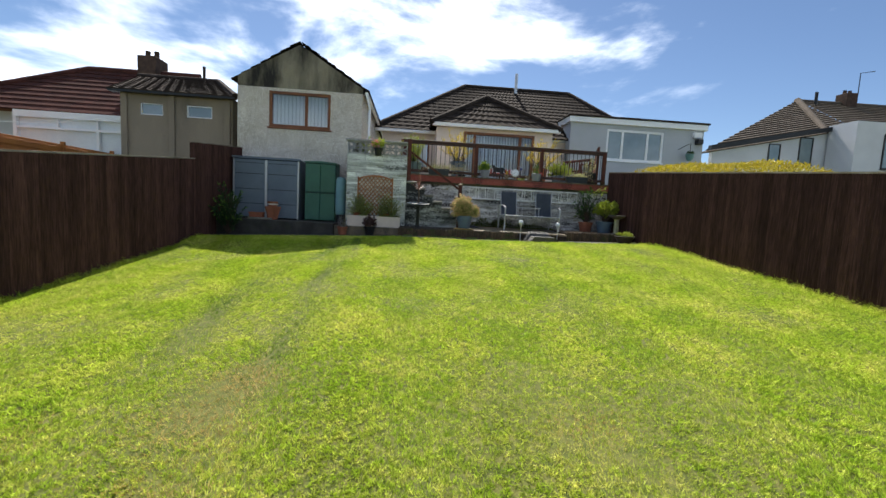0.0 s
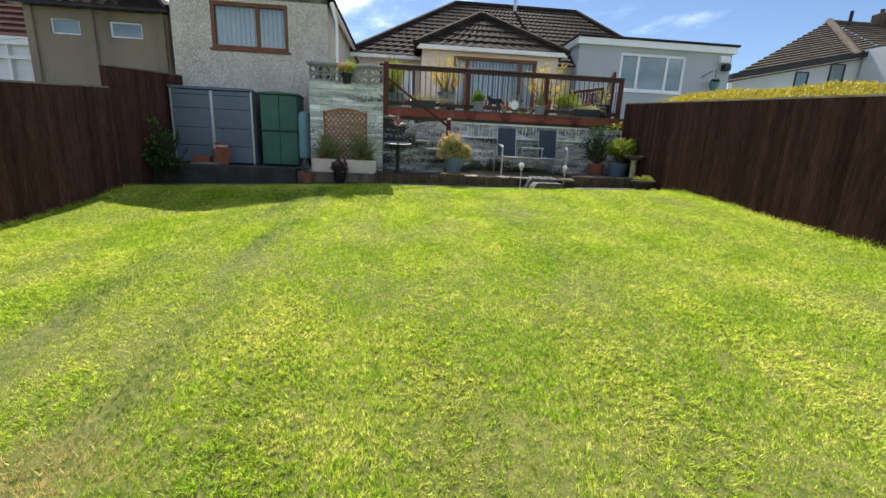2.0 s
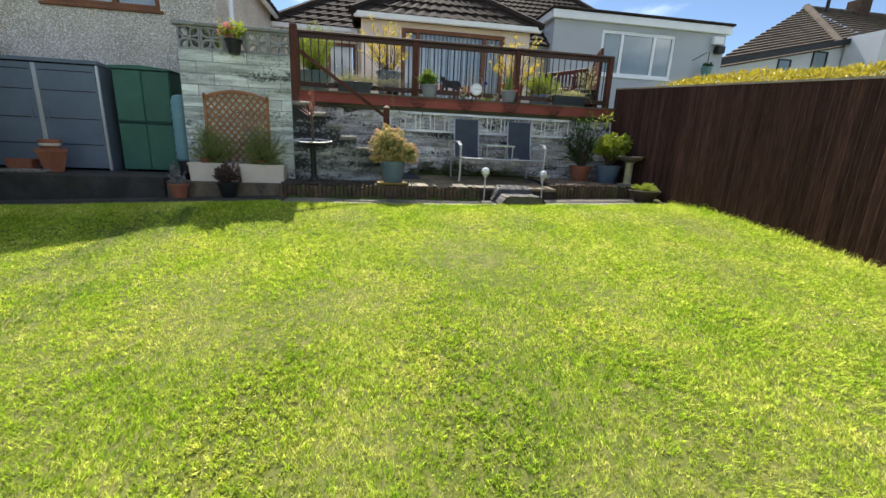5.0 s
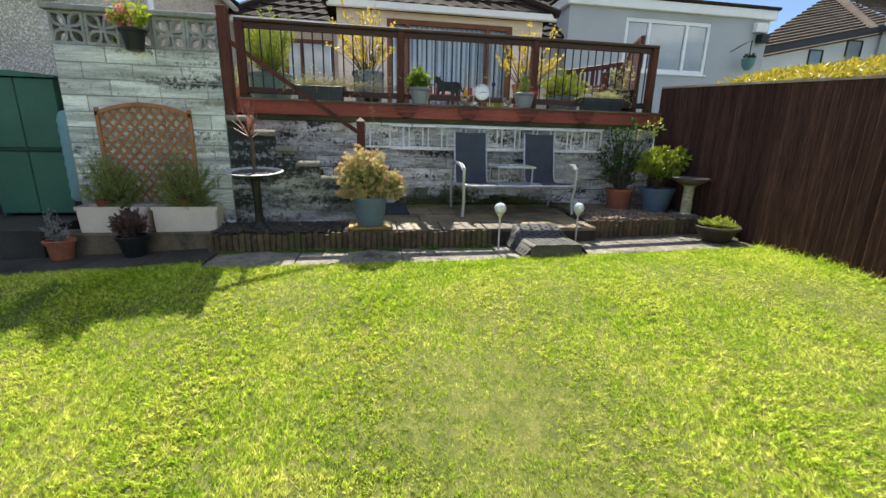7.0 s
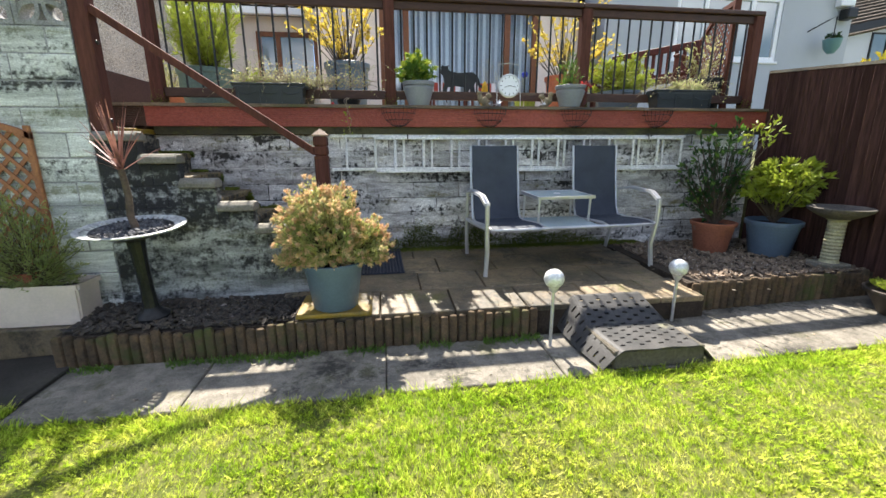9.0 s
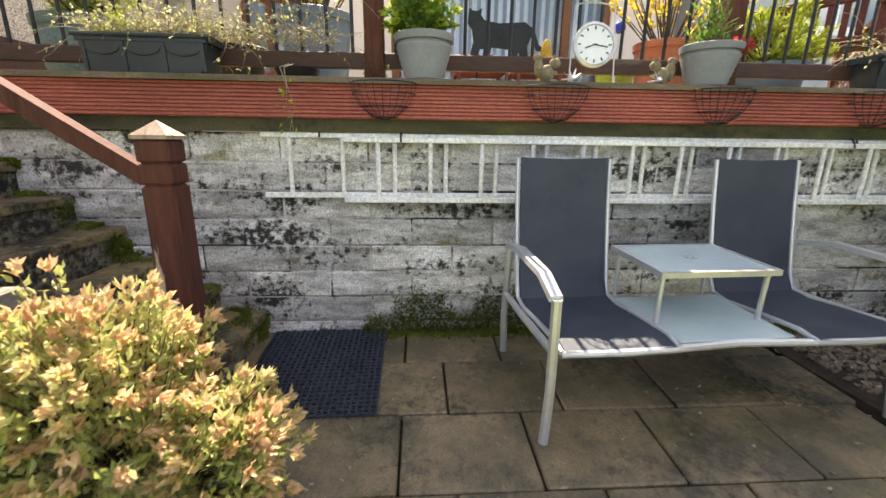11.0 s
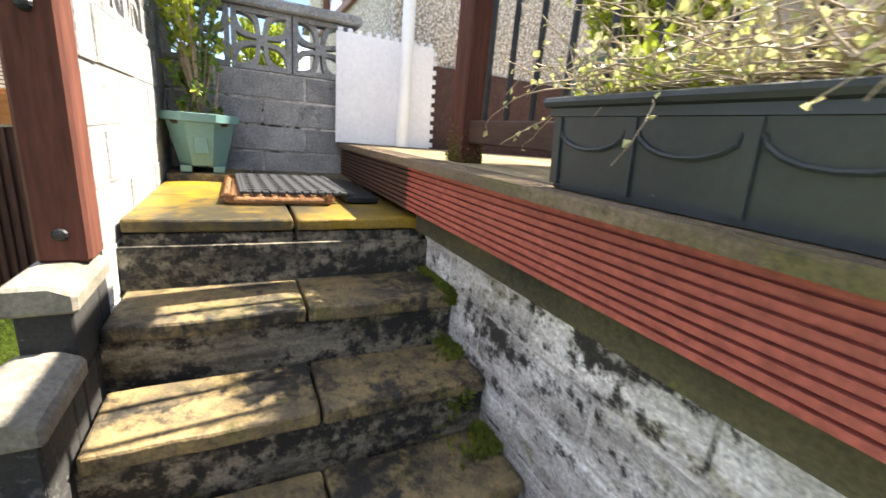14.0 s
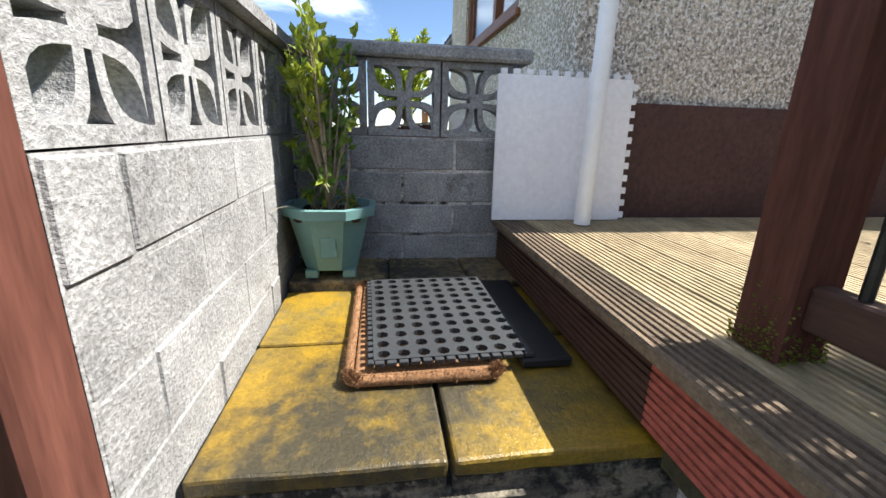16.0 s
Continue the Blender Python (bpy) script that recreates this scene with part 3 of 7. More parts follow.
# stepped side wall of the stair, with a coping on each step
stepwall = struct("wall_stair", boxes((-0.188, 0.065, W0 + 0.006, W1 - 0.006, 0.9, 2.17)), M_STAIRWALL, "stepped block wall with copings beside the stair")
caps = [(-0.19, 0.065, 2.228), (0.065, 0.295, 2.081), (0.295, 0.52, 1.915), (0.52, 0.755, 1.75), (0.755, 0.98, 1.583), (0.98, 1.17, 1.42)]
for a, b, zt in caps:
    if a > 0:
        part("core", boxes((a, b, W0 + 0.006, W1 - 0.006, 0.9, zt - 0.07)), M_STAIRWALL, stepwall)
    z, r = zt - 0.065, 0
    while z > 1.0:
        cut = a + (b - a) * (0.62 if r % 2 else 0.3)
        for s, e in ((a, cut), (cut, b)):
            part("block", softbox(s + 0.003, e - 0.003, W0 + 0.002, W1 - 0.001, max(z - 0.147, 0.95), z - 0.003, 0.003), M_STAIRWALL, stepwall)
        z -= 0.15
        r += 1
    bm = bmesh.new()
    prism(bm, [(W0 - 0.035, zt - 0.065), (W1 + 0.012, zt - 0.065), (W1 + 0.012, zt - 0.02), (W1 - 0.03, zt), (W0, zt), (W0 - 0.035, zt - 0.025)], a + 0.002, b + 0.015, "x")
    bmesh.ops.bevel(bm, geom=bm.edges[:], offset=0.008, segments=1, affect="EDGES")
    part("coping", bm, M_PALESTONE, stepwall)

# landing and stair: two slabs to a tread
stair = struct("stairs", boxes((-1.50, -0.30, W1, DW, 1.0, 2.20)), M_RISER, "damp mossy stone steps up to a lichen-covered landing")
for i, (x, z) in enumerate(STEPS[1:]):
    part("riser", boxes((STEPS[i][0] - 0.03, x - 0.02, W1, DW, 1.0, z - 0.045)), M_RISER, stair)
for i, (x, z) in enumerate(STEPS[1:]):
    for y0, y1 in ((W1 + 0.01, 11.485), (11.492, DW - 0.005)):
        bm = softbox(STEPS[i][0] + 0.01, x, y0, y1, z - 0.045, z + 0.004 * rng.random(), 0.009, 2)
        bmesh.ops.subdivide_edges(bm, edges=[e for e in bm.edges if e.calc_length() > 0.15], cuts=5)
        for v in bm.verts:
            v.co.z += 0.004 * noise.noise(v.co * 9)
            v.co.x += 0.005 * noise.noise(v.co * 14)
        part("tread", bm, M_STEP, stair)
for k, zt in ((0, 2.235), (1, 2.28)):
    for x0, x1, y0, y1 in ((-0.79, -0.32, 11.01, 11.482), (-0.79, -0.32, 11.494, DW - 0.01), (-1.20, -0.80, 11.01, 11.40), (-1.20, -0.80, 11.41, DW - 0.01)):
        bm = softbox(x0 + 0.003 * k, x1 - 0.006 * (1 - k), y0, y1, zt - 0.042, zt - 0.002 * rng.random(), 0.008, 2)
        bmesh.ops.subdivide_edges(bm, edges=[e for e in bm.edges if e.calc_length() > 0.2], cuts=5)
        for v in bm.verts:
            v.co.z += 0.003 * noise.noise(v.co * 8)
            v.co.x += 0.004 * noise.noise(v.co * 13)
        part("slab", bm, M_LICHEN if k else M_RISER, stair)


for y0, y1 in ((11.01, 11.38), (11.388, 11.70), (11.708, DW - 0.01)):
    part("slab", softbox(-1.495, -1.208, y0, y1, 2.20, 2.312 + 0.004 * rng.random(), 0.01, 2), M_STEP, stair)


# pierced screen blocks, 300 mm square, four petals round a cross
def screen_block():
    """One block lying in the xz plane, 0.30 square, with leaf-shaped openings."""
    bm = bmesh.new()
    H, T = 0.149, 0.045
    f = 0.026
    for b in ((-H, H, -T, T, -H, -H + f), (-H, H, -T, T, H - f, H), (-H, -H + f, -T, T, -H + f, H - f), (H - f, H, -T, T, -H + f, H - f)):
        box(bm, *b)
    t2 = T * 0.8
    for q in range(4):
        rot = Matrix.Rotation(math.pi / 2 * q, 4, "Y")
        # two arcs from the block's middle towards a corner make one open leaf
        c0, c1 = Vector((0.018, 0, 0.018)), Vector((H - f * 0.6, 0, H - f * 0.6))
        for sgn in (-1, 1):
            prev = None
            for j in range(9):
                u = j / 8
                mid = c0.lerp(c1, u)
                off = sgn * 0.05 * math.sin(math.pi * u)
                ctr = mid + Vector((off * 0.7071, 0, -off * 0.7071))
                d = Vector((0.7071, 0, 0.7071))
                nrm = Vector((0.7071, 0, -0.7071)) * 0.015
                ring = [rot @ (ctr + s * nrm + Vector((0, yy, 0))) for s, yy in ((-1, -t2), (1, -t2), (1, t2), (-1, t2))]
                ring = [bm.verts.new(v) for v in ring]
                if prev:
                    for k in range(4):
                        bm.faces.new((prev[k], prev[(k + 1) % 4], ring[(k + 1) % 4], ring[k]))
                prev = ring
        # straight spokes midway between the leaves
    lathe(bm, [(0.03, -t2), (0.03, t2)], 10)
    hub = bm.verts[-20:]
    for v in hub:
        v.co = Vector((v.co.x, v.co.z, v.co.y))
    return mesh_of("screen_block", bm, M_BLOCK)


SCREEN = screen_block()
scr_front = struct("screen_wall_front", softbox(WALL_L - 0.04, WALL_R + 0.0, W0 - 0.03, W1 + 0.03, 3.15, 3.205, 0.01), M_BLOCK, "concrete coping over a row of pierced screen blocks")
x = WALL_R - 0.15
while x > WALL_L:
    o = new("screen_block", SCREEN)
    o.parent = scr_front
    o.matrix_basis = Matrix.Translation((x, (W0 + W1) / 2, 2.998))
    x -= 0.305
scr_back = struct("screen_wall_back", softbox(-1.63, -1.47, W1 - 0.07, 11.99, 3.15, 3.205, 0.01), M_BLOCK, "concrete coping over pierced screen blocks")
for k in range(3):
    o = new("screen_block", SCREEN)
    o.parent = scr_back
    o.matrix_basis = Matrix.Translation((-1.55, 11.155 + 0.305 * k, 2.998)) @ Matrix.Rotation(math.pi / 2, 4, "Z")

# ---- patio, path and edging ----
def sheared(bm_, fx=0.0, fy=0.0, x0=0.0, y0=0.0):
    for v in bm_.verts:
        v.co.z += fx * (v.co.x - x0) + fy * (v.co.y - y0)
    return bm_


patio = struct("patio", sheared(boxes((-0.34, 4.02, 10.43, 10.888, 0.70, PATIO - 0.032), (1.10, 4.02, 10.888, DW, 0.70, PATIO - 0.032), (4.02, 5.74, 10.66, DW, 0.70, 0.99)), 0, 0.045, 0, 11.2), M_SOILPOT, "dark stone slab patio below the deck")
for i in range(9):
    for j in range(4):
        x0, y0 = 1.12 + i * 0.51 - (0.2 if j % 2 else 0), 10.425 + j * 0.40
        x1, y1 = min(x0 + 0.5, 4.015), min(y0 + 0.392, DW - 0.005)
        if x1 - x0 < 0.1:
            continue
        part("slab", sheared(softbox(x0, x1, y0, y1, PATIO - 0.04, PATIO + 0.004 * rng.random(), 0.006), 0, 0.045, 0, 11.2), M_PATIO, patio)
bed = struct("gravel_bed", boxes((4.025, 5.74, 10.60, DW - 0.004, 0.8, 1.083)), M_SOILPOT, "raised corner bed of gravel")
path = struct("path", sheared(boxes((-0.2, 5.74, Y_PATH, 10.42, 0.5, 0.79)), 0.012, 0, 2.2), M_SOILPOT, "narrow stone slab path along the lawn")
xs = [-0.22, 0.60, 1.655, 2.68, 3.40, 4.07, 4.92, 5.72]
for a, b in zip(xs, xs[1:]):
    part("slab", sheared(softbox(a + 0.003, b - 0.003, Y_PATH, 10.37 if a < 2.9 else 10.55, -0.04, 0.006 * rng.random(), 0.006), 0.022 if a > 2 else 0.004, 0, 2.2), M_STONE, path).location.z = 0.83
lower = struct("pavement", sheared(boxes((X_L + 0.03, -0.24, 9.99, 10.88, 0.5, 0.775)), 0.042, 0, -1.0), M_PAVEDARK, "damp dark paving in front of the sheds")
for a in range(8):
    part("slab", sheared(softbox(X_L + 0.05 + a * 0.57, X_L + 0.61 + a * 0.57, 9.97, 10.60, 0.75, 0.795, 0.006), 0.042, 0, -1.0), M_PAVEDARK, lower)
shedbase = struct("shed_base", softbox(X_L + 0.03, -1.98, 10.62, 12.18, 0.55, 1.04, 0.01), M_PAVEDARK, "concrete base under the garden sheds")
ledge = struct("ledge", softbox(-1.95, -0.345, 10.62, 10.895, 0.7, 0.99, 0.012, 2), M_PATIO, "low mossy stone ledge under the troughs")


def edging(x0, x1, y0, y1, top, rise, name_label):
    e = struct("edging", boxes((x0, x1, max(y0, y1) + 0.035, max(y0, y1) + 0.10, 0.7, top - 0.02)), M_SOILPOT, name_label)
    n = int((x1 - x0) / 0.062)
    for i in range(n):
        u = (i + 0.5) / n
        h = top + rise * u + rng.uniform(-0.014, 0.020)
        bm = bmesh.new()
        lathe(bm, [(0.03, 0.70), (0.031, h - 0.02), (0.022, h - 0.004), (0.008, h)], 8, (x0 + (x1 - x0) * u, y0 + (y1 - y0) * u + 0.03 + 0.008 * rng.random(), 0), (1, 0.8))
        part("edging_log", bm, M_EDGE, e, smooth=True)
    return e


M_EDGE = mat("mossy ribbed edging", (0.13, 0.085, 0.045), (0.065, 0.048, 0.028), 14.0, 0.9, 0.7, 60, (0.06, 0.065, 0.02), 3.0, 0.53, 0.1, vary=0.25)
edging(-0.34, 2.70, 10.38, 10.33, 1.0, 0.04, "mossy ribbed edging along the raised patio")
edging(4.0, 5.66, 10.50, 10.56, 1.10, 0.005, "ribbed edging round the gravel corner")

# ---- deck ----
DF = 11.885
deck = struct("deck", boxes((-1.48, 5.90, DF + 0.03, 14.95, 2.31, 2.471)), M_DECKEDGE, "raised timber deck with grooved boards")
y = DF - 0.025
k = 0
while y < 14.9:
    w = 0.14
    bm = bmesh.new()
    gro = 7
    prof = [(y, 2.472), (y + w, 2.472)]
    for g in range(gro):
        a = y + w - (g + 0.25) * w / gro
        prof += [(a, 2.50), (a - w / gro * 0.5, 2.50), (a - w / gro * 0.55, 2.494), (a - w / gro * 0.72, 2.494)]
    x1 = 5.90
    x0 = -1.48 if k == 0 else -1.49
    prism(bm, prof, x0, x1, "x")
    part("deck_board", bm, M_DECKEDGE if k == 0 else M_DECK, deck)
    y += w + 0.006
    k += 1
bm = bmesh.new()
prof = [(DF + 0.03, 2.306), (DF + 0.03, 2.470)]
for g in range(9):
    z = 2.470 - g * 0.0182
    prof += [(DF, z), (DF, z - 0.0115), (DF + 0.012, z - 0.0125), (DF + 0.012, z - 0.0170)]
prism(bm, prof, -0.34, 5.88, "x")
part("fascia_board", bm, M_RED, deck, "red stained grooved fascia board")
part("fascia_board", prism(bmesh.new(), prof, -1.48, -0.342, "x"), M_RAIL, deck, "weathered brown grooved fascia board")
part("bearer", boxes((-0.30, 5.72, DF + 0.030, DW - 0.004, 2.240, 2.309)), M_BEARER, deck, "mossy bearer under the fascia")

rail = thing("deck_railing", "brown timber deck railing with thin black metal balusters", "railing", at=(0, 12.09, DECK))
POSTS = [-0.29, 1.78, 3.72, 5.62]
for px in POSTS:
    part("post", softbox(px - 0.05, px + 0.05, -0.05, 0.05, 0.0, 0.93, 0.006), M_TIMBER, rail)
for a, b in zip(POSTS, POSTS[1:]):
    part("top_rail", softbox(a - 0.05, b + 0.05 if b == POSTS[-1] else b - 0.051, -0.055, 0.055, 0.931, 0.975, 0.008), M_RAIL, rail)
    part("upper_rail", softbox(a + 0.05, b - 0.05, -0.022, 0.022, 0.86, 0.93, 0.005), M_RAIL, rail)
    part("lower_rail", softbox(a + 0.05, b - 0.05, -0.022, 0.022, 0.07, 0.15, 0.005), M_RAIL, rail)
    n = 15
    for i in range(n):
        bx = a + 0.05 + (b - a - 0.1) * (i + 0.5) / n
        part("baluster", lathe(bmesh.new(), [(0.0095, 0.15), (0.0095, 0.86)], 8, (bx, 0, 0)), M_IRON, rail, smooth=True)

hand = thing("stair_handrail", "brown timber stair handrail between a tall post and a capped newel", "handrail", at=(0, 0, 0))
part("tall_post", softbox(-0.186, -0.086, 10.90, 11.004, 2.226, 3.30, 0.008), M_TIMBER, hand)
for bz in (2.295, 2.77):
    part("bolt", lathe(bmesh.new(), [(0.014, 0), (0.016, 0.004), (0.012, 0.009), (0.003, 0.011)], 10), M_IRON, hand).matrix_basis = pose(-0.087, 10.952, bz, 0, 90, 0)
M_NEWEL = mat("flaking brown timber", (0.125, 0.05, 0.036), (0.085, 0.034, 0.025), 2.5, 0.75, 0.6, 45, (0.42, 0.33, 0.25), 11.0, 0.62, 0.03, stretch=(1, 1, 0.10), brushed=True, spec=0.12)
M_BLEACHED = mat("bleached bare timber", (0.36, 0.27, 0.20), (0.24, 0.165, 0.12), 6.0, 0.85, 0.5, 60, (0.16, 0.09, 0.06), 9.0, 0.60, 0.06, stretch=(1, 1, 0.3), brushed=True)
part("newel_post", softbox(1.192, 1.288, 10.952, 11.048, PATIO - 0.01, 2.062, 0.008), M_NEWEL, hand, "flaking brown newel post")
for za, zb in ((2.066, 2.126), (2.131, 2.196)):
    part("newel_band", softbox(1.192, 1.288, 10.952, 11.048, za, zb, 0.006), M_NEWEL, hand)
part("newel_core", boxes((1.202, 1.278, 10.962, 11.038, 2.058, 2.20)), M_TIMBER, hand)
bm = bmesh.new()
q = [bm.verts.new((x, y, 2.197)) for x, y in ((1.188, 10.948), (1.292, 10.948), (1.292, 11.052), (1.188, 11.052))]
q2 = [bm.verts.new((v.co.x, v.co.y, 2.208)) for v in q]
tip = bm.verts.new((1.24, 11.0, 2.252))
bm.faces.new(q[::-1])
for k in range(4):
    bm.faces.new((q[k], q[(k + 1) % 4], q2[(k + 1) % 4], q2[k]))
    bm.faces.new((q2[k], q2[(k + 1) % 4], tip))
part("newel_cap", bm, M_BLEACHED, hand, "bleached pointed newel cap")
rod = Vector((1.20, 10.99, 2.085)) - Vector((-0.09, 10.952, 2.965))
m = Matrix.Translation((-0.09, 10.952, 2.965)) @ rod.to_track_quat("X", "Z").to_matrix().to_4x4()
bm = bmesh.new()
box(bm, 0, rod.length, -0.025, 0.025, -0.024, 0.024, m)
part("hand_rail", bm, M_TIMBER, hand)


# ---- houses ----
# Backing lightened so the panes look bright; sky reflection put into its colour.
M_PALEROOM = mat("pale room backing", (0.52, 0.57, 0.61), (0.44, 0.49, 0.53), 1.0, 0.9)


def window(parent, x0, x1, z0, z1, y, frame_mat, splits, blind=False, w=0.06, sill=True):
    """A window in a wall that faces -y: frame, lights, sill and an optional blind with a pale backing behind the glass.
    """
    wn_ = part("window", boxes((x0, x1, y - 0.02, y + 0.06, z0, z0 + w), (x0, x1, y - 0.02, y + 0.06, z1 - w, z1), (x0, x0 + w, y - 0.02, y + 0.06, z0 + w, z1 - w), (x1 - w, x1, y - 0.02, y + 0.06, z0 + w, z1 - w)), frame_mat, parent)
    edges_ = [x0 + w] + [x0 + (x1 - x0) * s for s in splits] + [x1 - w]
    for s in splits:
        c = x0 + (x1 - x0) * s
        part("mullion", boxes((c - w / 2, c + w / 2, y - 0.018, y + 0.055, z0 + w, z1 - w)), frame_mat, wn_)
    for a, b in zip(edges_, edges_[1:]):
        p = part("pane", boxes((a + 0.012, b - 0.012, y + 0.012, y + 0.02, z0 + w, z1 - w)), M_GLASS if blind else M_WINDOW, wn_)
        p.visible_shadow = False
        if blind:
            n = max(3, int((b - a) / 0.10))
            for i in range(n):
                c = a + (b - a) * (i + 0.5) / n
                mm = Matrix.Translation((c, y + 0.11, 0)) @ Matrix.Rotation(radians(48), 4, "Z")
                bm_ = bmesh.new()
                box(bm_, -0.05, 0.05, -0.002, 0.002, z0 + w, z1 - w, mm)
                part("blind_slat", bm_, M_BLIND, wn_)
    if blind:
        part("room_back", boxes((x0, x1, y + 0.20, y + 0.22, z0, z1)), M_PALEROOM, wn_)
    if sill:
        part("sill", softbox(x0 - 0.05, x1 + 0.05, y - 0.07, y + 0.03, z0 - 0.05, z0 - 0.002, 0.01), frame_mat, wn_)
    return wn_


def wall_with_hole(x0, x1, z0, z1, y0, y1, holes):
    """A wall facing -y with rectangular openings (x0, x1, z0, z1), side by side in x."""
    bm = bmesh.new()
    x = x0
    for hx0, hx1, hz0, hz1 in sorted(holes):
        box(bm, x, hx0, y0, y1, z0, z1)
        box(bm, hx0, hx1, y0, y1, z0, hz0)
        box(bm, hx0, hx1, y0, y1, hz1, z1)
        x = hx1
    box(bm, x, x1, y0, y1, z0, z1)
    bmesh.ops.remove_doubles(bm, verts=bm.verts[:], dist=0.0001)
    return bm


def roof_slope(bm, a, b, c, d, course=0.30, lap=0.035, wave=0.0, wl_=0.30):
    """Tile courses on the slope with eave a-b and ridge d-c: each course a thin wedge over the one below."""
    a, b, c, d = (Vector(v) for v in (a, b, c, d))
    n = max(1, round(((a + b) / 2 - (c + d) / 2).length / course))
    nrm = (b - a).cross(d - a if (d - a).length > 1e-6 else c - a).normalized()
    if nrm.z < 0:
        nrm = -nrm
    below = None
    for i in range(n):
        u0, u1 = i / n, (i + 1) / n
        p0, p1, q0, q1 = a.lerp(d, u0), b.lerp(c, u0), a.lerp(d, u1), b.lerp(c, u1)
        m_ = max(1, int((b - a).length / (wl_ / 2))) if wave else 1
        lo = [bm.verts.new(p0.lerp(p1, j / m_) + nrm * (lap + wave * (j % 2))) for j in range(m_ + 1)]
        hi = [bm.verts.new(q0.lerp(q1, j / m_) + nrm * (wave * (j % 2))) for j in range(m_ + 1)]
        below = below or [bm.verts.new(p0.lerp(p1, j / m_) - nrm * 0.02) for j in range(m_ + 1)]
        for j in range(m_):
            bm.faces.new((lo[j], lo[j + 1], hi[j + 1], hi[j]))
            bm.faces.new((below[j], below[j + 1], lo[j + 1], lo[j]))
        below = hi
    return bm


def ridge(bm, p, q, r=0.11):
    tube(bm, [p, (Vector(p) + Vector(q)) / 2, q], r, r, 8)
    return bm


# annexe with the stained gable
annexe = thing("gabled_annexe", "two-storey pebbledash annexe with a soot-stained gable", "house", at=(0, 0, 0))
GY, GX0, GX1 = 12.2, -4.97, -1.55
hole = (-4.12, -2.43, 3.60, 4.58)
part("wall", wall_with_hole(GX0, GX1, 0.9, 4.66, GY, GY + 0.25, [hole]), M_RENDER, annexe, "beige pebbledash wall")
bm = bmesh.new()
prism(bm, [(GX0, 4.66), (GX1, 4.66), (GX1, 4.80), (-3.30, 5.86), (GX0, 4.93)], GY, GY + 0.25)
part("gable", bm, M_RENDERDIRTY, annexe, "blackened rain-stained gable")
part("wall", boxes((GX1 - 0.22, GX1, GY + 0.25, 20.0, 2.0, 4.75)), M_RENDER, annexe)
part("wall", boxes((GX0, GX0 + 0.22, GY + 0.25, 20.0, 0.9, 4.75)), M_RENDER, annexe)
part("plinth", boxes((GX1, GX1 + 0.03, GY + 0.02, 20.0, 2.3, 3.02)), M_BROWNPAINT, annexe, "brown painted plinth")
window(annexe, *hole, GY + 0.04, M_WOODFRAME, [0.60], blind=True, w=0.075)
bm = bmesh.new()
roof_slope(bm, (GX1 + 0.16, GY - 0.03, 4.74), (GX1 + 0.16, 20.2, 4.74), (-3.30, 20.2, 5.95), (-3.30, GY - 0.03, 5.95), 0.3, 0.03, 0.02)
roof_slope(bm, (GX0 - 0.16, GY - 0.03, 4.80), (GX0 - 0.16, 20.2, 4.80), (-3.30, 20.2, 5.95), (-3.30, GY - 0.03, 5.95), 0.3, 0.03, 0.02)
part("roof", bm, M_TILE, annexe)
part("gutter", tube(bmesh.new(), [(GX1 + 0.12, GY - 0.05, 4.66), (GX1 + 0.12, 16, 4.64), (GX1 + 0.12, 20, 4.62)], 0.055), M_UPVC, annexe, "white plastic gutter")
part("downpipe", tube(bmesh.new(), [(GX1 + 0.12, GY - 0.03, 4.64), (GX1 + 0.21, GY + 0.02, 4.3), (GX1 + 0.21, GY + 0.02, 3.4), (GX1 + 0.21, GY + 0.02, 2.505)], 0.036, None, 10), M_UPVC, annexe, "white plastic downpipe", True)

# bungalow with its projecting bay
house = thing("bungalow", "bungalow with brown concrete tile hipped roof and projecting bay", "house", at=(0, 0, 0))
BY, BX0, BX1, BE = 15.0, 0.62, 5.05, 4.48
door = (1.70, 4.30, 2.56, 4.36)
part("bay_wall", wall_with_hole(BX0 + 0.12, BX1 - 0.1, 2.2, BE, BY, BY + 0.25, [door]), M_PINKWALL, house)
part("bay_side", boxes((BX0 + 0.12, BX0 + 0.37, BY + 0.25, 16.5, 2.2, BE)), M_PINKWALL, house)
window(house, *door, BY + 0.04, M_WOODFRAME, [0.16, 0.80], blind=True, w=0.09, sill=False)
part("bay_soffit", softbox(BX0 - 0.05, BX1 + 0.12, BY - 0.22, BY - 0.12, BE - 0.02, BE + 0.12, 0.012), M_UPVC, house, "white gutter and fascia")
MY = 16.5
left_win = (-0.55, 0.55, 3.1, 4.2)
part("main_wall", wall_with_hole(-1.3, BX0 + 0.12, 2.2, 4.45, MY, MY + 0.25, [left_win]), M_PINKWALL, house)
part("main_wall", boxes((BX1 - 0.35, 9.2, MY, MY + 0.25, 2.2, 4.45)), M_PINKWALL, house)
window(house, *left_win, MY + 0.04, M_WOODFRAME, [0.35], w=0.08)
part("gutter", softbox(-1.55, BX0 + 0.12, MY - 0.32, MY - 0.22, 4.40, 4.52, 0.012), M_UPVC, house, "white gutter and fascia")
bm = bmesh.new()
roof_slope(bm, (-1.65, MY - 0.3, 4.50), (9.8, MY - 0.3, 4.50), (7.2, 20.0, 7.35), (2.2, 20.0, 7.35), 0.33, 0.035, 0.03)
roof_slope(bm, (-1.65, 24.0, 4.50), (-1.65, MY - 0.3, 4.50), (2.2, 20.0, 7.35), (2.2, 20.2, 7.35), 0.33, 0.035, 0.03)
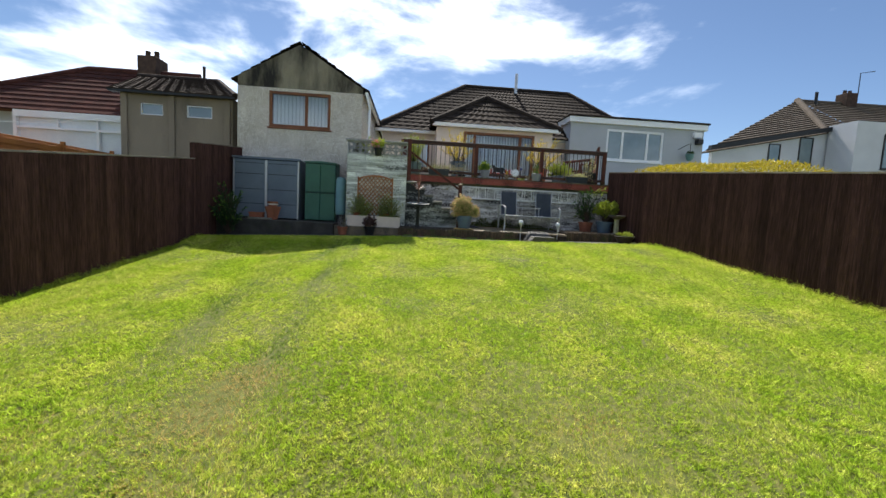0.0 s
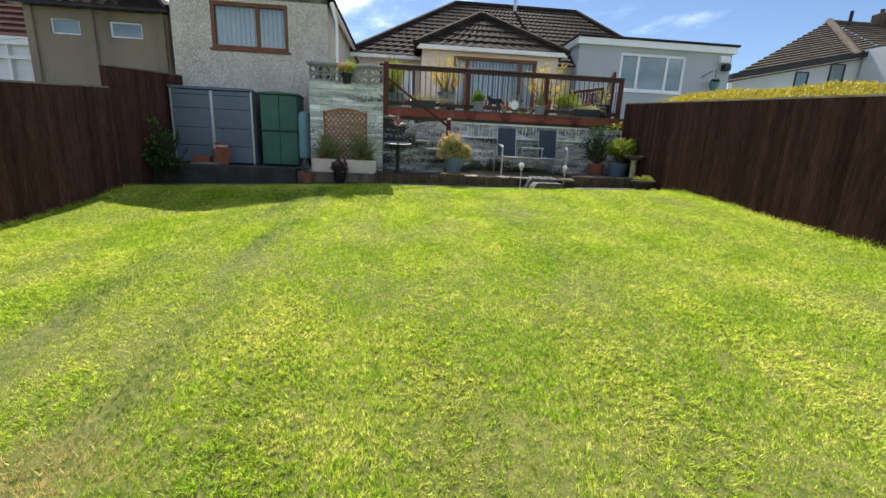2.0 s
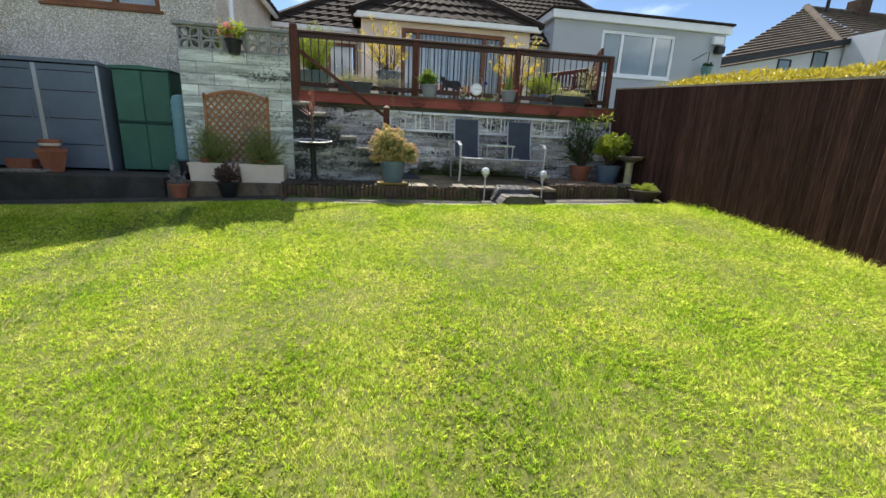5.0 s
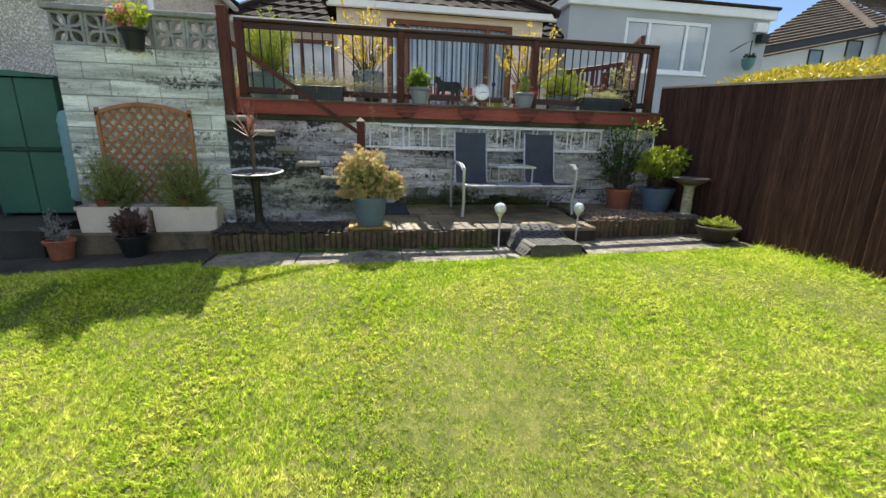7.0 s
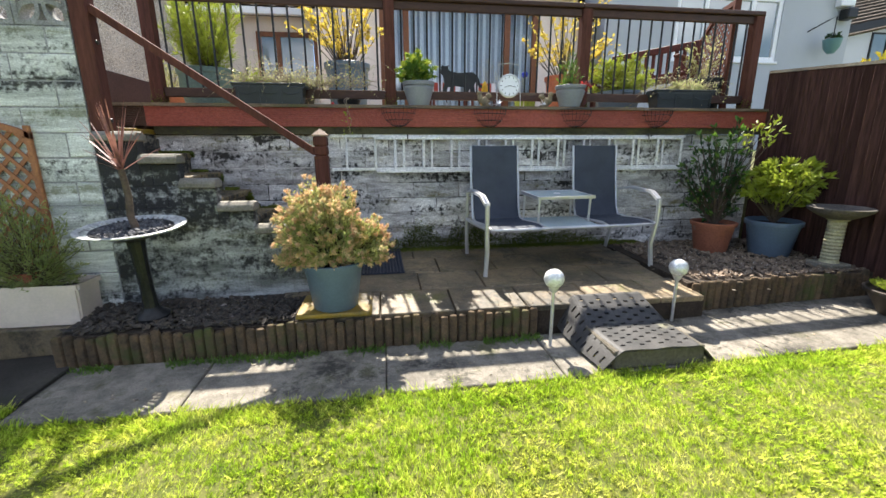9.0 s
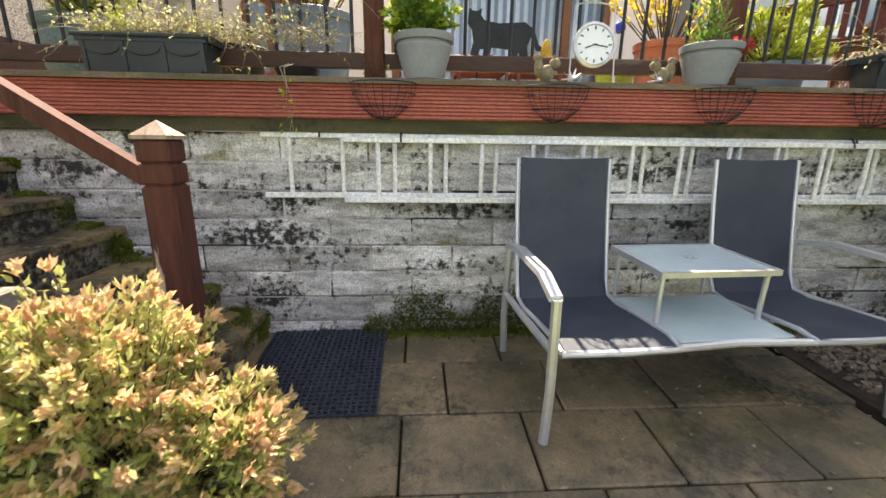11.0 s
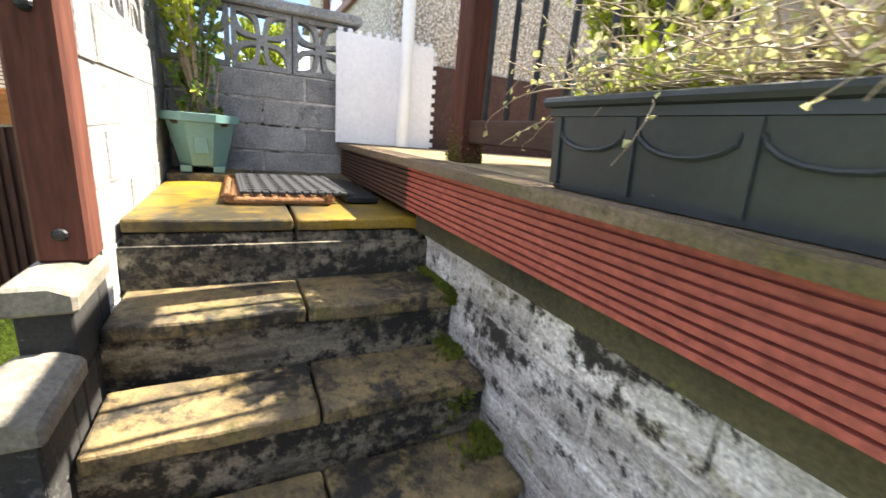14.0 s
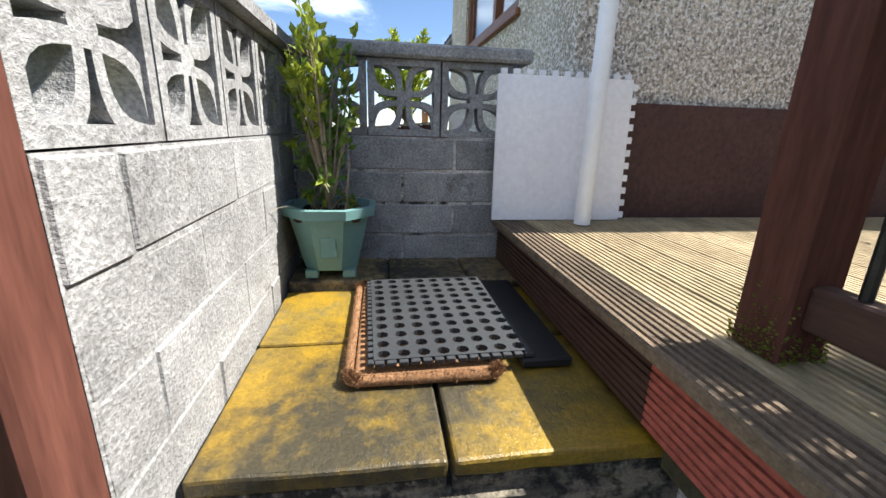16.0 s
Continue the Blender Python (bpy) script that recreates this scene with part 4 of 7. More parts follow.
roof_slope(bm, (9.8, MY - 0.3, 4.50), (9.8, 24, 4.50), (7.2, 20.2, 7.35), (7.2, 20.0, 7.35), 0.33, 0.035, 0.03)
roof_slope(bm, (BX0 - 0.1, BY - 0.2, BE + 0.08), (BX1 + 0.15, BY - 0.2, BE + 0.08), (2.70, 16.4, 5.92), (2.66, 16.4, 5.92), 0.33, 0.035, 0.03)
roof_slope(bm, (BX0 - 0.1, 17.2, BE + 0.08), (BX0 - 0.1, BY - 0.2, BE + 0.08), (2.66, 16.4, 5.92), (2.66, 18.4, 5.92), 0.33, 0.035, 0.03)
roof_slope(bm, (BX1 + 0.15, BY - 0.2, BE + 0.08), (BX1 + 0.15, 17.2, BE + 0.08), (2.70, 18.4, 5.92), (2.70, 16.4, 5.92), 0.33, 0.035, 0.03)
part("roof", bm, M_TILE, house)
bm = bmesh.new()
for p, q in (((-1.65, MY - 0.3, 4.52), (2.2, 20, 7.37)), ((9.8, MY - 0.3, 4.52), (7.2, 20, 7.37)), ((2.2, 20, 7.37), (7.2, 20, 7.37)), ((BX0 - 0.1, BY - 0.2, BE + 0.1), (2.68, 16.4, 5.95)), ((BX1 + 0.15, BY - 0.2, BE + 0.1), (2.68, 16.4, 5.95)), ((2.68, 16.4, 5.95), (2.68, 18.4, 5.95))):
    ridge(bm, p, q)
part("ridge_tiles", bm, M_TILE, house, smooth=True)
part("flue", tube(bmesh.new(), [(4.55, 19.6, 7.1), (4.55, 19.6, 7.6), (4.55, 19.6, 8.0)], 0.07, 0.07, 10), M_ALU, house, "metal flue pipe", True)

# grey flat-roofed extension
EY = 16.0
ext = thing("grey_extension", "pale grey rendered flat-roofed extension with white trim", "house", at=(0, 0, 0))
ehole = (7.45, 9.78, 3.82, 5.02)
part("wall", wall_with_hole(5.98, 11.42, 2.0, 5.18, EY, EY + 0.25, [ehole]), M_GREYWALL, ext)
part("wall", boxes((5.98, 6.2, EY + 0.25, 19.0, 2.0, 5.18)), M_GREYWALL, ext)
part("wall", boxes((11.2, 11.42, EY + 0.25, 19.0, 2.0, 5.18)), M_GREYWALL, ext)
part("fascia", softbox(5.88, 11.52, EY - 0.10, 19.0, 5.18, 5.40, 0.015), M_UPVC, ext, "white fascia")
part("roof", softbox(5.84, 11.58, EY - 0.14, 19.0, 5.402, 5.47, 0.015), M_TILE, ext, "dark roof edge")
window(ext, *ehole, EY + 0.04, M_UPVC, [0.28, 0.72], w=0.085)

# neighbouring houses
nb = thing("neighbour_house", "low house with red-brown tiled roof and white conservatory", "house", at=(0, 0, 0))
part("porch_wall", wall_with_hole(-8.4, -5.35, 0.5, 4.40, 12.8, 13.0, [(-7.92, -7.29, 3.80, 4.13), (-6.64, -5.93, 3.80, 4.15)]), M_CONC, nb, "plain cement rendered wall")
part("side_wall", boxes((-5.57, -5.35, 13.0, 15.6, 0.5, 4.40)), M_CONC, nb)
for xa in (-8.42, -7.12, -5.57):
    part("pilaster", softbox(xa, xa + 0.17, 12.74, 12.80, 0.5, 4.42, 0.01), M_CONC, nb)
for xa, xb in ((-7.92, -7.29), (-6.64, -5.93)):
    window(nb, xa, xb, 3.80, 4.14, 12.85, M_UPVC, [], w=0.03, sill=False)
bm = bmesh.new()
roof_slope(bm, (-8.7, 12.6, 4.42), (-5.2, 12.6, 4.42), (-7.0, 15.6, 5.56), (-9.7, 15.6, 5.56), 0.3, 0.03, 0.03)
roof_slope(bm, (-5.2, 12.6, 4.42), (-5.2, 20.0, 4.42), (-7.0, 17.2, 5.56), (-7.0, 15.6, 5.56), 0.3, 0.03, 0.03)
ridge(bm, (-5.2, 12.6, 4.44), (-7.0, 15.6, 5.6), 0.09)
ridge(bm, (-7.0, 15.6, 5.6), (-9.7, 15.6, 5.6), 0.09)
tube(bm, [(-7.3, 15.2, 5.3), (-7.3, 15.2, 5.6), (-7.3, 15.2, 5.95)], 0.05)
part("porch_fascia", boxes((-8.65, -5.22, 12.58, 12.79, 4.36, 4.418)), M_IRON, nb)
part("porch_roof", bm, M_TILE, nb, "lichen-spotted brown tiles")
bm = bmesh.new()
roof_slope(bm, (-16.5, 15.0, 4.10), (-8.75, 15.0, 4.10), (-9.6, 17.0, 6.05), (-12.3, 17.0, 6.05), 0.33, 0.035)
roof_slope(bm, (-16.5, 20.0, 4.10), (-16.5, 15.0, 4.10), (-12.3, 17.0, 6.05), (-12.3, 17.2, 6.05), 0.33, 0.035)
ridge(bm, (-16.5, 15.0, 4.12), (-12.3, 17.0, 6.08))
ridge(bm, (-12.3, 17.0, 6.08), (-8.3, 17.0, 6.09))
part("roof", bm, M_TILERED, nb)
part("wall", boxes((-16.2, -8.4, 15.6, 15.8, 0.5, 4.1)), M_WHITEWALL, nb)
cons = part("conservatory", boxes((-12.4, -8.5, 14.1, 15.6, 3.86, 3.92)), M_UPVC, nb, "white conservatory with pale blinds")
for b_ in ((-12.4, -12.3, 14.0, 14.1, 0.5, 3.72), (-8.6, -8.5, 14.0, 14.1, 0.5, 3.72), (-12.4, -8.5, 14.0, 14.1, 3.72, 3.92), (-12.3, -8.6, 14.02, 14.1, 3.38, 3.45), (-9.98, -9.9, 14.01, 14.1, 0.5, 3.38), (-11.15, -11.1, 14.02, 14.1, 3.45, 3.72), (-9.98, -9.93, 14.02, 14.1, 3.45, 3.72)):
    part("frame_bar", boxes(b_), M_UPVC, cons)
part("conservatory_blinds", boxes((-12.3, -8.6, 14.12, 14.14, 0.5, 3.8)), M_BLIND, nb)
ch = part("chimney", softbox(-10.35, -9.7, 16.6, 17.4, 5.8, 6.62, 0.02), M_BRICK, nb)
for cx in (-10.2, -9.88):
    part("chimney_pot", lathe(bmesh.new(), [(0.09, 6.62), (0.08, 6.86), (0.10, 6.88)], 10, (cx, 17.0, 0)), M_BRICK, ch)

rh = thing("neighbour_house", "white house with grey-brown tiled roof and dark windows", "house", at=(0, 0, 0))
part("wall", prism(bmesh.new(), [(16.3, 2.0), (24.1, 2.0), (24.1, 7.22), (16.3, 5.58)], 22.0, 22.25), M_WHITEWALL, rh)
window(rh, 19.55, 20.25, 4.75, 6.15, 21.97, M_IRON, [], w=0.05)
window(rh, 21.35, 22.15, 5.15, 6.62, 21.97, M_IRON, [], w=0.05)
part("wing_wall", boxes((22.91, 33.0, 20.4, 21.9, 2.0, 7.3)), M_WHITEWALL, rh)
window(rh, 24.51, 25.81, 4.9, 6.7, 20.37, M_IRON, [0.5], w=0.06)
bm = bmesh.new()
prism(bm, [(16.0, 5.55), (24.2, 7.25), (30.0, 7.6), (30.0, 7.9), (24.2, 7.5), (16.0, 5.80)], 21.7, 21.95)
part("bargeboard", bm, M_BLACK, rh, "black sloping bargeboard")
bm = bmesh.new()
roof_slope(bm, (15.6, 22.0, 5.35), (24.6, 22.0, 7.25), (24.75, 26.0, 9.8), (24.6, 26.0, 9.8), 0.36, 0.075)
roof_slope(bm, (24.6, 22.0, 7.25), (36.0, 22.0, 7.6), (36.0, 26.0, 9.9), (24.75, 26.0, 9.8), 0.36, 0.075)
ridge(bm, (23.0, 22.1, 6.95), (24.7, 26.0, 9.85), 0.2)
ridge(bm, (24.7, 26.0, 9.85), (36.0, 26.0, 9.95))
part("roof", bm, M_TILEGREY, rh)
ch = part("chimney", softbox(27.75, 28.5, 25.6, 26.4, 9.4, 10.5, 0.03), M_BRICK, rh)
for cx in (27.95, 28.3):
    part("chimney_pot", lathe(bmesh.new(), [(0.11, 10.5), (0.10, 10.7), (0.12, 10.72)], 10, (cx, 26.0, 0)), M_BRICK, ch)
part("vent_pipe", tube(bmesh.new(), [(25.6, 25.6, 9.5), (25.6, 25.6, 10.0), (25.6, 25.6, 10.35)], 0.09, 0.09, 8), M_IRON, rh)
part("aerial", tube(bmesh.new(), [(28.9, 26.0, 10.0), (28.9, 26.0, 11.9), (29.9, 26.0, 12.1)], 0.03), M_IRON, rh, "bent television aerial")
part("porch_gable", prism(bmesh.new(), [(24.3, 7.05), (30.0, 7.3), (30.0, 8.6), (25.5, 7.55)], 21.2, 21.6), M_BROWNPAINT, rh, "brown boarded gable")

# moss on the foot of the deck posts
mossy = []
for px in POSTS:
    for i in range(420):
        side = rng.randrange(3)
        z = DECK + abs(rng.gauss(0, 0.05))
        w = rng.uniform(-0.05, 0.05)
        p = Vector((px + w, 12.038, z)) if side == 0 else Vector((px - 0.052 if side == 1 else px + 0.052, 12.09 + w, z))
        out = Vector((0, -1, 0)) if side == 0 else Vector((-1 if side == 1 else 1, 0, 0))
        mossy.append((p, out, z))


# ---- plants and pots ----
def leaf_mesh(name, items, material):
    """Folded leaves from (foot, direction, length, width)."""
    vs, fs = [], []
    for p, d, ln, w in items:
        s = d.cross(Vector((rng.uniform(-1, 1), rng.uniform(-1, 1), rng.uniform(-1, 1))))
        if s.length < 1e-4:
            s = d.orthogonal()
        s.normalize()
        up = s.cross(d).normalized() * w * 0.22
        k = len(vs)
        mid = p + d * ln * 0.45
        vs += [p, mid + s * w * 0.5 + up, p + d * ln, mid - s * w * 0.5 + up]
        fs += [(k, k + 1, k + 2), (k, k + 2, k + 3)]
    me = bpy.data.meshes.new(name)
    me.from_pydata(vs, [], fs)
    me.materials.append(material)
    return me


def put(name, me, parent, label=""):
    ob = new(name, me)
    ob.parent = parent
    if label:
        ob["label"] = label
    return ob


def rv(s=1.0):
    while True:
        v = Vector((rng.uniform(-1, 1), rng.uniform(-1, 1), rng.uniform(-1, 1)))
        if 0.01 < v.length < 1:
            return v * s


def pot(parent, r0, r1, h, material, z=0.0, rim=0.02, seg=28, name="pot", ribs=0, label=""):
    prof = [(r0 * 0.96, z), (r0, z + 0.008)]
    if ribs:
        for i in range(ribs):
            u = (i + 0.5) / ribs
            r = r0 + (r1 - r0) * u
            prof += [(r + 0.0005, z + h * 0.8 * (u - 0.3 / ribs)), (r - 0.0007, z + h * 0.8 * u)]
    prof += [(r1 - 0.012, z + h - rim * 1.8), (r1 + 0.004, z + h - rim * 1.7), (r1 + 0.008, z + h - 0.003), (r1 + 0.003, z + h), (r1 - 0.012, z + h), (r1 - 0.02, z + h * 0.86), (0.004, z + h * 0.86)]
    bm_ = lathe(bmesh.new(), prof, seg)
    p = part(name, bm_, material, parent, label, smooth=True)
    part("soil", lathe(bmesh.new(), [(r1 - 0.022, z + h * 0.862), (r1 - 0.05, z + h * 0.89), (0.003, z + h * 0.9)], 16), M_SOILPOT, parent, smooth=True)
    return p


def trough(parent, L, W, H, material, name="trough", taper=0.86, rim=0.018):
    bm_ = bmesh.new()
    rings = []
    for sx, z in ((taper, 0), (0.97, H - 0.035), (1.0, H - 0.034), (1.0, H), (0.94, H), (0.90, H * 0.8)):
        rx, ry = L / 2 * sx if sx < 0.95 else L / 2 - (1 - sx) * 0.5, W / 2 * (1 - (1 - sx) * 1.2)
        rings.append([bm_.verts.new((a * rx, b * ry, z)) for a, b in ((-1, -1), (1, -1), (1, 1), (-1, 1))])
    for a, b in zip(rings, rings[1:]):
        for i in range(4):
            bm_.faces.new((a[i], a[(i + 1) % 4], b[(i + 1) % 4], b[i]))
    bm_.faces.new(rings[0][::-1])
    bm_.faces.new(rings[-1])
    bmesh.ops.bevel(bm_, geom=[e for e in bm_.edges if abs(e.verts[0].co.z - e.verts[1].co.z) > 0.01], offset=0.012, segments=2, affect="EDGES")
    t = part(name, bm_, material, parent)
    part("soil", softbox(-L * 0.44, L * 0.44, -W * 0.36, W * 0.36, H * 0.72, H * 0.86, 0.012), M_SOILPOT, parent)
    return t


def bush(parent, base, ctr, rad, nstem, nleaf, ll, lw, leaf, stem=None, r=0.006, name="crown", up=0.35, start=0.45, shoots=None, shoot_n=0):
    """Stems that spread from base into an uneven crown, with leaves along their outer length."""
    base, ctr = Vector(base), Vector(ctr)
    bm_ = bmesh.new()
    items, extra = [], []
    for i in range(nstem):
        v = rv()
        v = v / max(v.length, 0.01) * rng.uniform(0.55, 1.0) * (1 + 0.25 * noise.noise(v * 2.3 + ctr))
        tip = ctr + Vector((v.x * rad[0], v.y * rad[1], v.z * rad[2]))
        if tip.z < base.z + 0.03:
            tip.z = base.z + 0.03 + rng.random() * 0.05
        mid = base.lerp(tip, 0.5) + Vector((rng.uniform(-1, 1) * rad[0] * 0.15, rng.uniform(-1, 1) * rad[1] * 0.15, rng.uniform(0.0, 0.3) * rad[2] * 0.5))
        pts = [base.lerp(mid, u) * (1 - u) + mid.lerp(tip, u) * u for u in (0, 0.25, 0.5, 0.75, 1.0)]
        tube(bm_, pts, r, r * 0.35, 5)
        for k in range(max(1, nleaf // nstem)):
            u = start + (1.0 - start) * rng.random() ** 0.7
            p = base.lerp(mid, u) * (1 - u) + mid.lerp(tip, u) * u
            d = ((tip - mid).normalized() * 0.5 + rv() * 1.0 + Vector((0, 0, up))).normalized()
            items.append((p + rv(0.02), d, ll * rng.uniform(0.6, 1.25), lw * rng.uniform(0.7, 1.2)))
        for k in range(shoot_n):
            d = ((tip - ctr).normalized() * 0.9 + rv() * 0.8).normalized()
            extra.append((tip + rv(0.012), d, ll * rng.uniform(0.7, 1.2), lw * rng.uniform(0.8, 1.2)))
    tagged(part("branchwork", bm_, stem or M_BARK, parent), kind="stuff")
    tagged(put(name, leaf_mesh(name, items, leaf), parent), kind="stuff")
    if extra:
        tagged(put("new_growth", leaf_mesh("new_growth", extra, shoots), parent), kind="stuff")


def strap(bm_, foot, d, ln, w, droop=0.4, n=5):
    """A long narrow arching leaf."""
    s = d.cross(Vector((0, 0, 1))).normalized()
    prev = None
    p = Vector(foot)
    dd = Vector(d)
    for i in range(n + 1):
        u = i / n
        ww = w * (1 - u) ** 0.7 * 0.5 + 0.0004
        a, b = bm_.verts.new(p - s * ww), bm_.verts.new(p + s * ww)
        if prev:
            bm_.faces.new((prev[0], prev[1], b, a))
        prev = (a, b)
        p = p + dd * ln / n
        dd = (dd + Vector((0, 0, -droop / n))).normalized()


# ---- on the patio ----
def companion_seat():
    """Two sling chairs joined by a two-tier glass table."""
    t = thing("companion_seat", "grey metal two-seat garden set with navy sling seats and glass table", "garden seat", at=pose(3.245, 11.40, PATIO + 0.012, 2, 0, 3.2))
    Y0, Y1 = -0.33, 0.34

    def bar(name, pts, r=0.016, mt=None):
        bm_ = tube(bmesh.new(), pts, r, r, 8)
        return part(name, bm_, mt or M_ALU, t, smooth=True)

    for s in (-1, 1):
        o, i_ = s * 0.775, s * 0.285
        ang = 0.05 * -s
        bar("front_leg", [(o, Y0, 0), (o - s * 0.015, Y0 + 0.02, 0.2), (o, Y0 - 0.005, 0.42), (o, Y0 + 0.005, 0.60)], 0.02)
        bar("back_leg", [(o - s * 0.02, Y1 + 0.02, 0), (o, Y1 - 0.02, 0.25), (o, Y1 - 0.05, 0.62)], 0.018)
        bm_ = bmesh.new()
        pts = [(o, Y1 - 0.05, 0.62), (o + s * 0.01, Y1 - 0.25, 0.66), (o + s * 0.01, Y0 + 0.12, 0.655), (o, Y0 + 0.01, 0.60)]
        prev = None
        for p in pts:
            ring = [bm_.verts.new((p[0] + dx, p[1], p[2] + dz)) for dx, dz in ((-0.026, -0.01), (0.026, -0.01), (0.022, 0.012), (-0.022, 0.012))]
            if prev:
                for k in range(4):
                    bm_.faces.new((prev[k], prev[(k + 1) % 4], ring[(k + 1) % 4], ring[k]))
            else:
                bm_.faces.new(ring)
            prev = ring
        bm_.faces.new(prev[::-1])
        part("armrest", bm_, M_ALU, t, "pale metal armrest", True)
        bar("side_rail", [(o, Y0, 0.40), (o, 0.05, 0.37), (o, Y1 - 0.04, 0.36)])
        # the sling: seat curving up into the back
        x0, x1 = sorted((o - s * 0.03, i_))
        prof = [(Y0 - 0.02, 0.405), (Y0 + 0.06, 0.415), (-0.1, 0.40), (0.10, 0.375), (0.19, 0.385), (0.235, 0.46), (0.27, 0.62), (0.31, 0.82), (0.345, 1.04)]
        for nm, a, b, ra in (("seat_sling", x0 + 0.014, x1 - 0.014, 0),):
            bm_ = bmesh.new()
            lo = [[bm_.verts.new((x, y, z + dz)) for x in (a, (a + b) / 2, b)] for y, z in prof for dz in (0,)]
            hi = [[bm_.verts.new((v.co.x, v.co.y + 0.006, v.co.z - 0.006)) for v in row] for row in lo]
            for row in lo:
                row[1].co.z -= 0.006
            for g in (lo, hi):
                for r_, q in zip(g, g[1:]):
                    for k in range(2):
                        bm_.faces.new((r_[k], r_[k + 1], q[k + 1], q[k]))
            for k in (0, 2):
                for j in range(len(lo) - 1):
                    bm_.faces.new((lo[j][k], lo[j + 1][k], hi[j + 1][k], hi[j][k]))
            for k in range(2):
                bm_.faces.new((lo[0][k], lo[0][k + 1], hi[0][k + 1], hi[0][k]))
                bm_.faces.new((lo[-1][k], lo[-1][k + 1], hi[-1][k + 1], hi[-1][k]))
            part(nm, bm_, M_MESHCLOTH, t, "navy woven sling", True)
        for x in (x0, x1):
            bar("sling_rail", [(x, y + 0.004, z - 0.004) for y, z in prof], 0.011)
        bar("seat_bar", [(x0, Y0 - 0.012, 0.392), ((x0 + x1) / 2, Y0 - 0.016, 0.39), (x1, Y0 - 0.012, 0.392)], 0.014)
    bar("front_bar", [(-0.30, Y0 - 0.01, 0.392), (0, Y0 + 0.03, 0.38), (0.30, Y0 - 0.01, 0.392)], 0.015)
    part("lower_shelf", softbox(-0.27, 0.27, -0.28, 0.16, 0.375, 0.385, 0.003), M_FROST, t, "pale frosted glass shelf")
    part("table_top", softbox(-0.255, 0.255, -0.14, 0.24, 0.612, 0.622, 0.003), M_FROST, t, "pale frosted glass top with parasol hole")
    bm_ = bmesh.new()
    for b in ((-0.27, 0.27, -0.155, -0.14, 0.60, 0.625), (-0.27, 0.27, 0.24, 0.255, 0.60, 0.625), (-0.27, -0.255, -0.14, 0.24, 0.60, 0.625), (0.255, 0.27, -0.14, 0.24, 0.60, 0.625)):
        box(bm_, *b)
    part("table_frame", bm_, M_ALU, t)
    part("hole_ring", lathe(bmesh.new(), [(0.028, 0.622), (0.03, 0.626), (0.018, 0.626), (0.016, 0.6225)], 14, (0, 0.05, 0)), M_ALU, t)
    for x in (-0.24, 0.24):
        for y in (-0.12, 0.22):
            bar("table_leg", [(x, y, 0.37), (x, y, 0.5), (x, y, 0.605)], 0.011)
    return t


companion_seat()

# two lengths of ladder hung on the deck wall
for lx0, lx1, ly, lz, off in ((1.20, 4.85, 11.938, 1.915, 0.0), (1.62, 4.80, 11.90, 1.895, 0.04)):
    lad = thing("ladder", "weathered aluminium ladder hung sideways on the block wall", "ladder", "ladders", at=(lx0, ly, lz))
    L = lx1 - lx0
    for z in (0, 0.31):
        part("stile", softbox(0, L, -0.012, 0.014, z - 0.014, z + 0.014, 0.004), M_LADDER, lad)
    x = 0.14 + off
    while x < L:
        part("rung", lathe(bmesh.new(), [(0.012, 0.014), (0.012, 0.296)], 8, (x, 0, 0)), M_LADDER, lad, smooth=True)
        x += 0.272
    for x in (0.3, L - 0.4):
        part("hook", tube(bmesh.new(), [(x, 0.05 if ly > 11.92 else 0.085, 0.36), (x, 0.0, 0.345), (x, -0.02, 0.30)], 0.006), M_IRON, lad)

# pieris in a plain blue-grey pot on a lichen-yellow slab
single("paving_slab", softbox(1.09, 1.57, 10.385, 10.78, 1.045, 1.075, 0.008), M_LICHEN, "lichen-yellowed stone slab under a pot", "slab")
pie = thing("pieris_pot", "pale variegated pieris shrub in a blue-grey pot", "potted plant", at=(1.33, 10.54, 1.077))
pot(pie, 0.145, 0.20, 0.32, M_POTBLUE)
for base_, c_, r_, n_ in (((0, 0, 0.28), (-0.05, 0, 0.52), (0.29, 0.28, 0.32), 520), ((0.05, 0, 0.28), (0.23, -0.02, 0.42), (0.17, 0.17, 0.19), 150), ((-0.15, -0.02, 0.30), (-0.25, -0.08, 0.24), (0.10, 0.12, 0.14), 50)):
    bush(pie, base_, c_, r_, n_, n_ * 26, 0.030, 0.013, L_PIERISG, r=0.003, start=0.62, shoots=L_PIERIS, shoot_n=13)

# cast bird table with a cordyline
tab = thing("pedestal_bowl", "black cast pedestal with whitened openwork dish holding a cordyline", "plant stand", at=pose(0.14, 10.62, 1.034, 5.0, 0, 0))
part("foot", lathe(bmesh.new(), [(0.10, 0), (0.10, 0.02), (0.06, 0.05), (0.05, 0.08)], 18), M_IRON, tab, smooth=True)
part("column", lathe(bmesh.new(), [(0.05, 0.08), (0.045, 0.12), (0.04, 0.2), (0.042, 0.4), (0.05, 0.52), (0.06, 0.55)], 10), M_IRON, tab)
part("dish", lathe(bmesh.new(), [(0.06, 0.55), (0.15, 0.565), (0.22, 0.60), (0.215, 0.612), (0.15, 0.59), (0.02, 0.585)], 36), M_IRON, tab, smooth=True)
M_RIM = mat("whitened cast rim", (0.60, 0.61, 0.60), (0.34, 0.35, 0.34), 18.0, 0.45, 0.3, 60, (0.05, 0.05, 0.05), 14.0, 0.66, 0.05)
rim_bm = bmesh.new()
ring_n = 48
